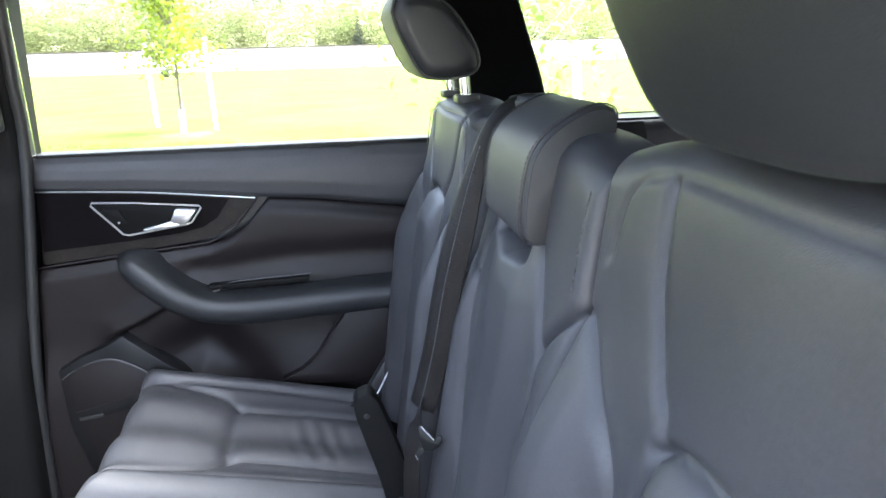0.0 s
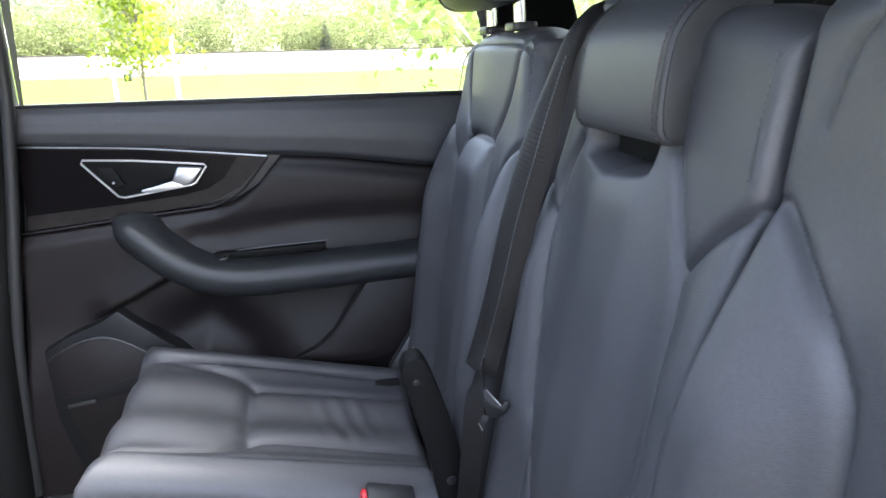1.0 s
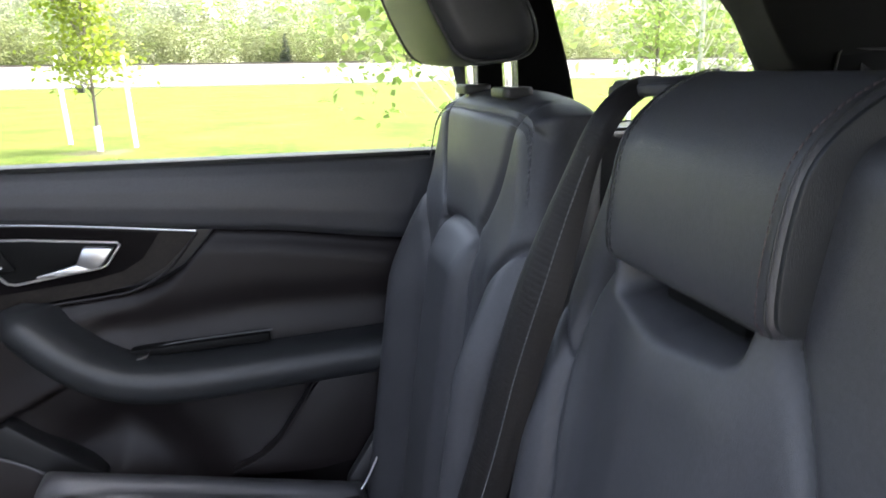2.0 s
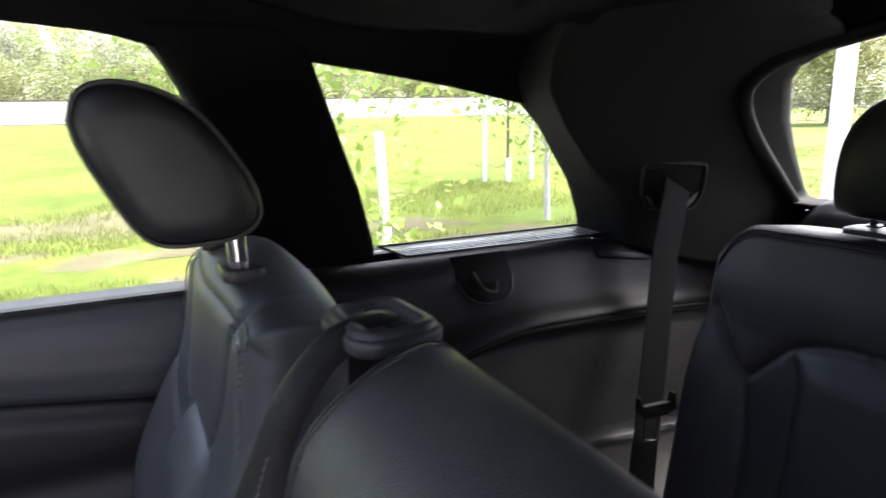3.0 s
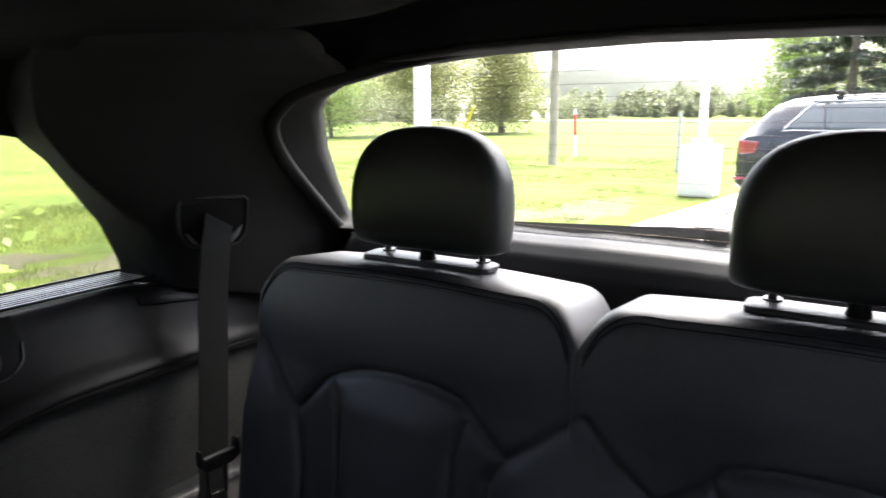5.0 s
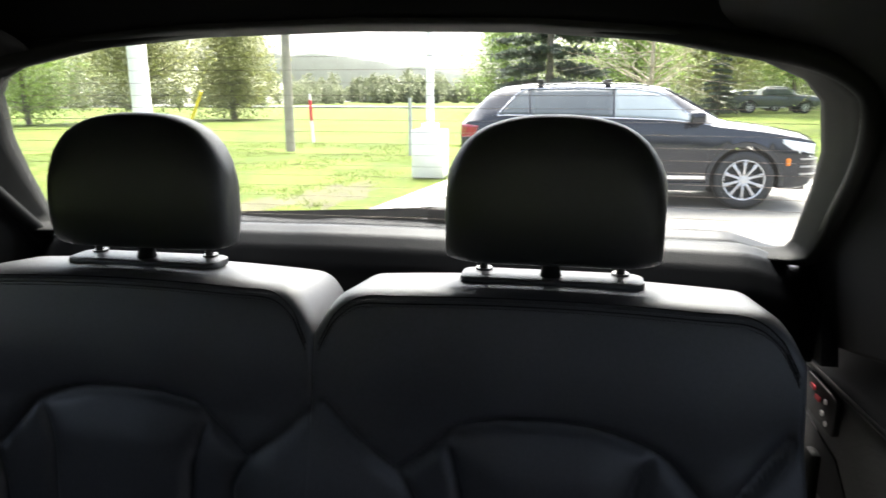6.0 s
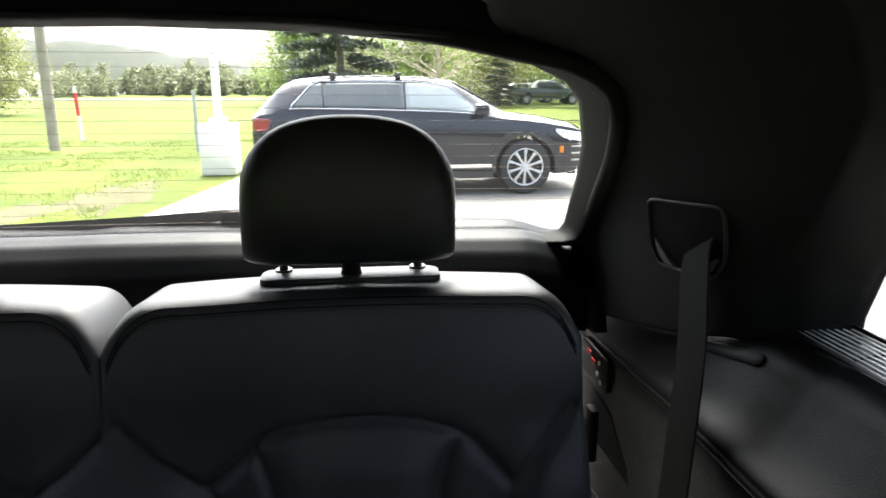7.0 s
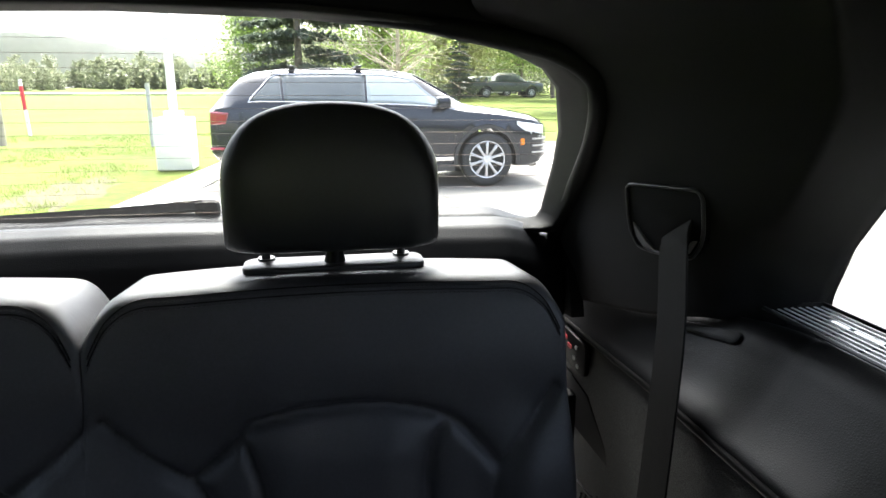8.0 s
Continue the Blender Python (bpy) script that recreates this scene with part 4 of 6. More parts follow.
def outer_seat(c, s, label, set_back=0.0, lift=0.0, sewn=True, rest_back=0.0, rise=0.0):
    """A second-row outer seat about y = c; s: the side of its door."""
    seat = base("car_seat", (0.1, c, FLOOR_Z), label, "car seat", "second row seats")
    face = row2_face(c, s, False, set_back)
    m = lambda pts: [(c + a, b) for a, b in pts]
    seams = []
    for k in (1, -1):
        seams.append((fine(m([(k * (0.140 if sewn else 0.126), (1.37 if sewn else 1.318) + rise), (k * 0.118, 1.27), (k * 0.090, 1.215), (k * 0.074, 1.185), (k * 0.076, 1.05), (k * 0.082, 0.72)])), 0.007, 0.005))
        seams.append((fine(m([(k * 0.212, 1.215), (k * 0.172, 1.185), (k * 0.137, 1.146), (k * 0.117, 1.09), (k * 0.112, 0.95), (k * 0.122, 0.72)])), 0.008, 0.005))
    arc = fine(m([(-0.074, 1.175), (-0.055, 1.186), (0.0, 1.191), (0.055, 1.186), (0.074, 1.175)]))
    seams.append((arc, 0.010, 0.006))
    top = fine(m([(-0.195, 1.25 + rise), (-0.178, 1.305 + rise), (-0.13, 1.323 + rise), (0.0, 1.326 + rise), (0.13, 1.323 + rise), (0.178, 1.305 + rise), (0.195, 1.25 + rise)]), 40)
    seams.append((top, 0.003, 0.003))
    part("backrest", padded("backrest", (c - 0.215, c + 0.215), (0.66, 1.352 + rise), row2_outline(c, 0.215, 1.348 + rise, None, None if sewn else -0.1665), face, 0.098, seams, LEATHER, rim=0.035, res=0.003, side=1.0 if sewn else (1.0, 2.8)), seat, "black leather backrest with sewn panels")
    for k, off in enumerate((0.0, 0.006, -0.006) if sewn else (0.006,)):
        line = [(y, z + off) for y, z in top if sewn or abs(y - c) < 0.15]
        part("stitching", stitches("stitching", [p + Vector((0.003, 0, 0)) for p in on_face(lambda y, z: face(y, z) + 0.035 * (1 - np.sqrt(np.maximum(0, 1 - np.clip(1 - (1.348 + rise - z - 0.02 * np.abs((y - c) / 0.19) ** 3) / 0.035, 0, 0.99) ** 2))), line)], STITCH), seat)
    hc = c + s * 0.008
    # the headrest, its leather darkened in colour to stand for shade
    hr = part("headrest", oval_headrest("headrest", hc, 0.125 if sewn else 0.131, rest_back, lift, LEATHER_SIDE_SHADED, blunt=9 if sewn else 5), seat, "black leather headrest")
    for k in (1, -1):
        yy = hc + k * 0.108
        if sewn:
            part("piping", sweep("piping", [(0.272 + (x - 0.272) * 0.985 + rest_back, yy, 1.443 + (z - 1.443) * 0.99 + lift) for x, z in cap_loop(60)], ring(0.0022, 6), LEATHER_SIDE_SHADED, up=(0, 1, 0), closed=True), hr)
        py = hc + k * 0.072
        part("headrest_post", sweep("headrest_post", [(0.322 + rest_back, py, 1.33), (0.318 + rest_back, py, 1.40)], ring(0.0085, 12), CHROME, up=(1, 0, 0)), hr, "chrome headrest post")
        part("post_collar", prism("post_collar", rounded(0.05, 0.036, 0.008), lambda a, b, kk, py=py: Vector((0.322 + rest_back + b, py + a, 1.342 + 0.012 * kk)), HARD_PLASTIC, 0.003), seat, "black plastic post collar")
    cs = []
    for k in (1, -1):
        cs.append((fine([(-0.30, c + k * 0.15), (-0.16, c + k * 0.125), (-0.10, c + k * 0.085), (0.02, c + k * 0.085), (0.16, c + k * 0.09)]), 0.009, 0.006))
        cs.append((fine([(-0.30, c + k * 0.152), (-0.2, c + k * 0.150), (-0.05, c + k * 0.148), (0.16, c + k * 0.14)]), 0.007, 0.005))
    cs.append((fine([(-0.11, c - 0.09), (-0.115, c - 0.05), (-0.118, c), (-0.115, c + 0.05), (-0.11, c + 0.09)]), 0.008, 0.010))
    part("cushion", cushion("cushion", c, 0.215, -0.315, 0.17, LEATHER, cs), seat, "black leather seat cushion with creases")
    part("seat_base", block("seat_base", (0.40, 0.38, 0.20), (-0.03, c, 0.52), HARD_PLASTIC, 0.02), seat, "black plastic seat base")
    return seat


rs = outer_seat(0.465, 1, "black leather second-row seat with headrest raised")
ls = outer_seat(-0.392, -1, "black leather second-row seat beside the open doorway", 0.026, -0.008, False, 0.048, 0.018)

# hinge cover and tab of the right seat
HINGE = fine([(0.118, 0.925), (0.142, 0.925), (0.168, 0.86), (0.192, 0.77), (0.205, 0.68), (0.205, 0.60), (0.155, 0.60), (0.160, 0.68), (0.146, 0.77), (0.122, 0.86), (0.112, 0.905), (0.118, 0.925)], 44)[:-1]
hinge = part("hinge_cover", prism("hinge_cover", HINGE, lambda a, b, k: Vector((a, 0.247 + 0.035 * k, b)), PILLAR_PLASTIC, 0.003), rs, "flat black plastic hinge cover")
for a, b, r in ((0.131, 0.893, 0.005), (0.176, 0.735, 0.007)):
    part("bolt", prism("bolt", ring(r, 12), lambda p, q, k, a=a, b=b: Vector((a + p, 0.2455 + 0.004 * k, b + q)), RIM_BLACK, 0.001), hinge)
part("side_cover", prism("side_cover", [(0.125, 0.64), (0.14, 0.72), (0.19, 0.80), (0.215, 0.79), (0.20, 0.70), (0.17, 0.62)], lambda a, b, k: Vector((a, 0.655 + 0.025 * k, b)), HARD_PLASTIC, 0.008), rs, "black plastic recliner cover")
part("pull_tab", block("pull_tab", (0.05, 0.02, 0.008), (0.125, 0.60, 0.715), WEBBING, 0.002), rs, "short black fabric tab")
part("chrome_wire", sweep("chrome_wire", spline([(0.135, 0.625, 0.70), (0.16, 0.63, 0.72), (0.19, 0.635, 0.775)], 12), ring(0.0020, 6), SATIN), rs)

# middle seat
MC = 0.018
ms = base("car_seat", (0.1, MC, FLOOR_Z), "narrow black leather middle seat with folded-down headrest", "car seat", "second row seats")
mface = row2_face(MC, 1, True)
mseams = [
    (fine([(-0.052, 1.236), (-0.072, 1.198), (-0.095, 1.14), (-0.108, 1.07), (-0.118, 0.95), (-0.125, 0.70)]), 0.008, 0.005),
    (fine([(0.135, 1.222), (0.152, 1.19), (0.160, 1.13), (0.152, 1.03), (0.140, 0.92), (0.126, 0.862), (0.12, 0.70)]), 0.008, 0.005),
    (fine([(-0.095, 1.14), (-0.13, 1.18), (-0.172, 1.215)]), 0.009, 0.005),
    (fine([(0.160, 1.13), (0.18, 1.155), (0.205, 1.19)]), 0.008, 0.005),
    (fine([(0.126, 0.862), (0.09, 0.83), (0.05, 0.80)]), 0.008, 0.005),
]
part("backrest", padded("backrest", (MC - 0.19, MC + 0.19), (0.66, 1.340), row2_outline(MC, 0.192, 1.346, -0.1645), mface, 0.085, mseams, LEATHER, rim=0.03, res=0.003, side=(2.6, 1.0)), ms, "black leather backrest with notch below the headrest")
part("stitching", stitches("stitching", on_face(mface, fine([(-0.150, 1.31), (-0.149, 1.27), (-0.151, 1.225)]), 0.0002), STITCH), ms)
# the notch's deep shade, put in as a black block
part("notch_slot", block("notch_slot", (0.02, 0.085, 0.03), (0.333, 0.040, 1.228), VOID, 0.004), ms, "dark slot under the headrest")
HOOD = [(0.305, 1.236), (0.293, 1.240), (0.287, 1.252), (0.2875, 1.285), (0.293, 1.318), (0.302, 1.336), (0.316, 1.350), (0.335, 1.362), (0.352, 1.369), (0.366, 1.371), (0.377, 1.366), (0.380, 1.355), (0.375, 1.33), (0.345, 1.32), (0.335, 1.25), (0.322, 1.238)]
hood_loops = []
for i in range(25):
    a = i / 24 * 2 - 1
    y = 0.0275 + 0.087 * math.copysign(1 - (1 - abs(a)) ** 1.9, a)
    e = abs(y - 0.0275) / 0.087
    k = 1 - 0.22 * (1 - (1 - min(e, 0.9999) ** 34) ** 0.5)
    hood_loops.append([Vector((0.345 + (p[0] - 0.345) * k, y, 1.30 + (p[1] - 1.30) * k)) for p in [(q.x, q.y) for q in spline([(x, z, 0) for x, z in HOOD], 60)]])
hood = crisp(part("headrest", lofted("headrest", hood_loops, LEATHER), ms, "black leather hood-shaped headrest, folded down"), 50)
for yy, mt in ((-0.0510, STITCH_RED), (0.100, STITCH_DARK)):
    line = [Vector((q.x - 0.0010, yy, q.y + 0.0008)) for q in spline([(x, z, 0) for x, z in HOOD[1:12]], 60)]
    part("stitching", stitches("stitching", line, mt, 0.0055, 0.0042, 0.0004), hood)
    part("piping", sweep("piping", [p + Vector((0.0005, -0.006 if yy < 0 else 0.006, 0)) for p in line], ring(0.0008, 6), LEATHER_SIDE_SHADED), hood)
# extra sheet in the shade-darkened leather keeps the doorway end dark
part("side_panel", prism("side_panel", [(0.345 + (q.x - 0.345) * 0.93, 1.30 + (q.y - 1.30) * 0.95) for q in spline([(x, z, 0) for x, z in HOOD], 40)], lambda a, b, k: Vector((a, -0.0570 - 0.004 * k, b)), LEATHER_SIDE_SHADED, 0.0015), hood, "shade-darkened leather sheet on the headrest's end")
part("cushion", cushion("cushion", MC, 0.185, -0.29, 0.17, LEATHER, [(fine([(-0.3, MC + 0.1), (0.16, MC + 0.1)]), 0.007, 0.005), (fine([(-0.3, MC - 0.1), (0.16, MC - 0.1)]), 0.007, 0.005)]), ms, "black leather seat cushion")
part("seat_base", block("seat_base", (0.40, 0.34, 0.20), (-0.03, MC, 0.52), HARD_PLASTIC, 0.02), ms)
on_guide = lambda a, b, k, lift=0.0: Vector((0.366 + b, 0.180 + a, 1.3615 + lift - 0.05 * a + 0.04 * b - 0.010 * k))
bezel = part("belt_guide", prism("belt_guide", rounded(0.086, 0.056, 0.018), on_guide, LEATHER, 0.003, 3), ms, "black plastic belt guide bezel")
part("guide_rim", sweep("guide_rim", [on_guide(a, b, 0, 0.001) for a, b in rounded(0.070, 0.040, 0.012)], [(-0.006, -0.003), (0.006, -0.003), (0.004, 0.002), (0.0, 0.0035), (-0.004, 0.002)], LEATHER, closed=True), bezel)
# slot drawn as a black face, dark by colour alone
part("guide_slot", prism("guide_slot", rounded(0.050, 0.013, 0.005), lambda a, b, k: on_guide(a, b + 0.004, 0.2 * k, 0.0008), VOID, 0.0004), bezel, "dark slot of the guide")

# belt of the middle seat
mb = base("seat_belt", (0.2, 0.22, 0.85), "black seat belt with sewn sleeve, tongue hanging by the seat", "seat belt")
BELT = spline([(0.385, 0.180, 1.354), (0.36, 0.174, 1.362), (0.330, 0.168, 1.352), (0.302, 0.160, 1.322), (0.285, 0.166, 1.27), (0.268, 0.176, 1.20), (0.252, 0.192, 1.12), (0.238, 0.208, 1.03), (0.225, 0.222, 0.96), (0.213, 0.228, 0.912)], 480)
# fine cross ribs from the top of the sleeve down
RIBBED = [p + Vector((-0.7, -0.65, 0.2)) * (0.00016 * math.sin(i * 1.6) if i > 150 else 0.0) for i, p in enumerate(BELT)]
part("webbing", sweep("webbing", RIBBED, [(-0.011, -0.0030), (0.0, -0.0024), (0.011, -0.0030), (0.0118, -0.0010), (0.0100, 0.0018), (0.0065, 0.0042), (0.0, 0.0055), (-0.0055, 0.0042), (-0.0085, 0.0016), (-0.0118, -0.0008)], BELT_SLEEVE, up=lambda k: (-0.8, -0.75, 0.25) if k > 0.3 else (-0.6 * k / 0.3 - 0.2, -0.75 * k / 0.3, 1.0 - 0.75 * k / 0.3), scale=lambda k: 1.0 + 1.0 * float(smoothstep(0.35, 0.6, np.array(k)))), mb, "ribbed black webbing")
part("webbing", sweep("webbing", spline([(0.213, 0.226, 0.918), (0.200, 0.198, 0.905), (0.193, 0.178, 0.875), (0.188, 0.174, 0.82), (0.186, 0.20, 0.72), (0.18, 0.235, 0.62)], 24), strap(0.040, 0.0025), BELT_SLEEVE, up=(-1, -0.5, 0)), mb)
part("stitching", stitches("stitching", [p + Vector((-0.007, -0.016, 0)) for p in BELT[176:]], STITCH), mb)
TA, TB, TN = Vector((0.979, -0.20, -0.02)), Vector((0.0, 0.13, 0.99)), Vector((-0.19, -0.94, 0.28))
on_tongue = lambda a, b, k: Vector((0.2137, 0.16, 0.895)) + TA * a + TB * b + TN * (0.004 - 0.008 * k)
tongue = part("tongue", prism("tongue", [(-0.014, 0.022), (-0.008, 0.023), (0.009, 0.001), (0.014, 0.008), (0.019, 0.008), (0.020, 0.0), (0.015, -0.008), (0.006, -0.014), (-0.006, -0.015), (-0.010, -0.008), (-0.014, 0.004)], on_tongue, SOFT_PLASTIC, 0.0015), mb, "black belt tongue")
part("latch_plate", prism("latch_plate", [(-0.020, -0.022), (-0.014, -0.010), (-0.004, -0.013), (-0.015, -0.032)], lambda a, b, k: on_tongue(a, b, 0.35 + 0.3 * k), SOFT_PLASTIC, 0.0005), tongue, "dark steel latch plate")
part("metal_edge", sweep("metal_edge", [on_tongue(-0.020, -0.022, 0.3), on_tongue(-0.015, -0.032, 0.3)], ring(0.0011, 6), CHROME), tongue, "bright metal edge of the latch plate")
part("metal_edge", sweep("metal_edge", [on_tongue(-0.009, 0.022, -0.05), on_tongue(0.008, 0.002, -0.05)], ring(0.0009, 6), SATIN), tongue)
bk = base("belt_buckle", (0.10, 0.236, 0.70), "black belt buckle with a red release button", "belt buckle")
part("body", block("body", (0.07, 0.045, 0.03), (0.086, 0.236, 0.724), HARD_PLASTIC, 0.006, Matrix.Rotation(0.25, 4, "Y")), bk)
part("release_button", block("release_button", (0.012, 0.022, 0.016), (0.052, 0.236, 0.735), RED_LAMP, 0.003, Matrix.Rotation(0.25, 4, "Y")), bk, "red release button")

# ---------------------------------------------------------------- third row
def row3_seat(s, label):
    c = 0.235 if s > 0 else -0.2255
    seat = base("car_seat", (0.95, c, FLOOR_Z), label, "car seat", "third row seats")
    m = lambda pts: [(s * a, b) for a, b in pts]

    def face(y, z):
        x = 0.958 + 0.15 * (z - 1.17)
        q = np.abs(y - c)
        x = x - 0.02 * smoothstep(0.13, 0.20, q) * smoothstep(1.22, 1.10, z)
        x = x - 0.010 * smoothstep(0.10, 0.04, q) * smoothstep(1.20, 1.15, z)
        return x - 0.006 * np.sin(np.clip((z - 1.19) / 0.12, 0, 1) * np.pi)

    def outline(v, u):
        w = (0.237 if s > 0 else 0.2425) + 0.0 * v
        w = w - 0.006 * smoothstep(0.75, 0.98, v)
        q = np.abs(2 * u - 1)
        top = 1.329 - 0.010 * q**2 - 0.045 * np.clip((q - 0.80) / 0.20, 0, 1) ** 2.4
        return c - w, c + w, top

    seams = [
        (fine(m([(0.004, 1.206), (0.038, 1.174), (0.081, 1.140), (0.10, 1.11)])), 0.008, 0.005),
        (fine(m([(0.081, 1.140), (0.105, 1.158), (0.129, 1.179), (0.145, 1.192), (0.20, 1.202), (0.271, 1.201), (0.334, 1.182), (0.362, 1.157), (0.387, 1.128)])), 0.009, 0.005),
        (fine(m([(0.387, 1.128), (0.421, 1.171), (0.449, 1.208)])), 0.008, 0.005),
        (fine(m([(0.129, 1.179), (0.140, 1.150), (0.148, 1.10), (0.15, 0.90)])), 0.007, 0.005),
        (fine(m([(0.334, 1.182), (0.318, 1.150), (0.312, 1.10), (0.31, 0.90)])), 0.007, 0.005),
        (fine(m([(0.10, 1.11), (0.105, 0.90)])), 0.006, 0.005),
        (fine(m([(0.387, 1.128), (0.375, 1.05), (0.37, 0.90)])), 0.006, 0.005),
    ]
    half = 0.231 if s > 0 else 0.2365
    tops = fine([(c + half * k, 1.3205 - 0.010 * k * k - 0.047 * max(0, (abs(k) - 0.78) / 0.18) ** 2.2) for k in (-0.955, -0.93, -0.88, -0.78, -0.6, -0.3, 0, 0.3, 0.6, 0.78, 0.88, 0.93, 0.955)], 70)
    part("backrest", padded("backrest", (c - 0.224, c + 0.224), (0.72, 1.329), outline, face, 0.128, seams, LEATHER, rim=0.024, res=0.004, side=1.8, power=3.0, fall=0.009), seat, "black leather backrest with arched seams")

    def rimmed(y, z, e0=0.024):
        q = np.abs((y - c) / half)
        top = 1.329 - 0.010 * q**2 - 0.045 * np.clip((q - 0.80) / 0.20, 0, 1) ** 2.4
        e = np.minimum(top - z, (half - np.abs(y - c)) * 1.8)
        k = np.clip(1 - e / e0, 0, 0.99)
        return face(y, z) + e0 * (1 - (1 - k**3) ** (1 / 3))

    # thin dark lines laid on for the shade in the two seam grooves
    for off in (0.0032, -0.0032):
        part("seam", sweep("seam", on_face(rimmed, [(y, z + off) for y, z in tops], 0.0002), ring(0.0007, 6), SEAM_SHADE), seat)
    for off in (0.0, -0.0062):
        part("stitching", stitches("stitching", on_face(rimmed, [(y, z + off) for y, z in tops], 0.0004), STITCH_DARK, 0.0046, 0.0040, 0.0004), seat)
    hc = 0.240 if s > 0 else -0.227
    # same leather as the seat, with shade put into its colour
    hr = part("headrest", headrest_mesh("headrest", hc, 0.111, 1.018, 1.092, 1.344, 1.497, LEATHER_SIDE_SHADED, lean=0.05), seat, "black leather headrest with domed top")
    for k in (1, -1):
        py = hc + k * 0.072
        part("headrest_post", sweep("headrest_post", [(1.066, py, 1.30), (1.060, py, 1.38)], ring(0.0048, 12), DARK_STEEL, up=(1, 0, 0)), hr, "dark metal headrest post")
        part("post_collar", sweep("post_collar", [(1.066, py, 1.325), (1.0655, py, 1.334)], ring(0.009, 14), HARD_PLASTIC, up=(1, 0, 0)), seat)
    part("headrest_lock", sweep("headrest_lock", [(1.05, hc, 1.327), (1.052, hc, 1.36)], ring(0.0055, 12), VOID, up=(1, 0, 0), scale=lambda k: 2.2 - 1.2 * min(1, k * 3)), seat, "black plastic headrest lock")
    part("post_plate", prism("post_plate", rounded(0.190, 0.045, 0.014), lambda a, b, k: Vector((1.052 + b, hc + a, 1.3225 + 0.009 * k + 0.02 * b)), HARD_PLASTIC, 0.003), seat, "black plastic cover plate for the posts")
    part("seat_cushion", block("seat_cushion", (0.46, 0.42, 0.14), (0.76, c, 0.70), LEATHER, 0.04, None, 4), seat, "black leather cushion")
    part("seat_base", block("seat_base", (0.42, 0.38, 0.22), (0.78, c, 0.53), HARD_PLASTIC, 0.02), seat)
    return seat


row3_seat(1, "black leather third-row seat with headrest raised")
row3_seat(-1, "black leather third-row seat with headrest raised")

# ---------------------------------------------------------------- third-row belts and small trim
def rear_belt(s, label):
    """A belt that comes out of the corner pillar and hangs down before the side trim."""
    M = lambda x, y, z: Vector((x, s * y, z)) if s > 0 else Vector((x - 0.016, -(y + 0.010), z + 0.018))
    e = base("seat_belt", M(0.99, 0.58, 1.36), label, "seat belt", "third row belts")
    back = 0.0 if s > 0 else -0.003

    def face_y(x, z):
        x0, x1 = at(REVEAL_X, z), at(SEAL_X, z)
        return pillar_y(min(1.0, max(0.0, (x - x0) / (x1 - x0))), z)

    x0, z0 = 0.992 + back, 1.358
    ya, yb, yc, yd = (face_y(x0 + a, z0 + b) for a, b in ((-0.04, 0.0), (0.04, 0.0), (0.01, -0.03), (0.01, 0.03)))

    def place(a, b, k, d=0.0):
        y = (ya + yb) / 2 + (yb - ya) / 0.08 * a + (yd - yc) / 0.06 * b
        return Vector((x0 + a, s * (y - (0.008 if s < 0 else 0) - 0.004 - d + 0.014 * k), z0 + b - 0.03 * a + (0.016 if s < 0 else 0)))

    shape = [(-0.047, 0.028), (-0.044, 0.035), (-0.037, 0.038), (0.0, 0.037), (0.036, 0.036), (0.043, 0.033), (0.046, 0.026), (0.046, -0.010), (0.040, -0.026), (0.028, -0.035), (-0.022, -0.035), (-0.035, -0.028), (-0.045, -0.008)]
    shape = [(p.x, p.y) for p in spline([(a, b, 0) for a, b in shape + shape[:1]], 44)[:-1]]
    # the outlet's inner shade is a flat black plate
    part("outlet_backing", prism("outlet_backing", shape, lambda a, b, k: place(a, b, k), VOID, 0.001), e, "dark belt outlet")
    part("outlet_rim", sweep("outlet_rim", [place(a, b, 0, 0.001) for a, b in shape], ring(0.0021, 8), RIM_BLACK, up=(0, 1, 0), closed=True), e, "black outlet rim")
    for tip in ([(0.012, -0.0335), (0.026, -0.0325), (0.036, -0.022), (0.041, -0.006), (0.034, -0.012), (0.024, -0.024)], [(-0.020, -0.0325), (-0.028, -0.029), (-0.038, -0.014), (-0.033, -0.015), (-0.024, -0.026)]):
        part("outlet_lip", prism("outlet_lip", tip, lambda a, b, k: place(a, b, 0, 0.004 - 0.006 * k - 0.1 * (b + 0.03)), GREY_LIP, 0.001), e, "grey plastic lip")
    path = spline([M(*p) for p in ((1.006, 0.578, 1.366), (0.992, 0.566, 1.350), (0.980, 0.558, 1.325), (0.965, 0.554, 1.25), (0.945, 0.540, 1.15), (0.912, 0.515, 1.01), (0.900, 0.508, 0.95), (0.90, 0.51, 0.80))], 48)
    part("webbing", sweep("webbing", path, strap(0.047, 0.0022), WEBBING, up=lambda k: (-0.1 + ((yb - ya) / 0.08 + 0.1) * max(0.0, 1 - k / 0.22), -s, 0.0)), e, "black belt webbing")
    bar = [(-0.030, 0.018), (-0.026, 0.018), (-0.022, 0.004), (0.022, 0.008), (0.026, 0.022), (0.031, 0.022), (0.032, -0.004), (0.018, -0.013), (-0.020, -0.015), (-0.030, -0.006)]
    t = part("tongue", prism("tongue", bar, lambda a, b, k: M(0.914 + a * 0.93, 0.509 - a * 0.25 - 0.010 * k, 1.043 + b), RUBBER, 0.002), e, "black belt tongue")
    eye = [(-0.012, 0.018), (0.013, 0.020), (0.012, -0.018), (-0.011, -0.019)]
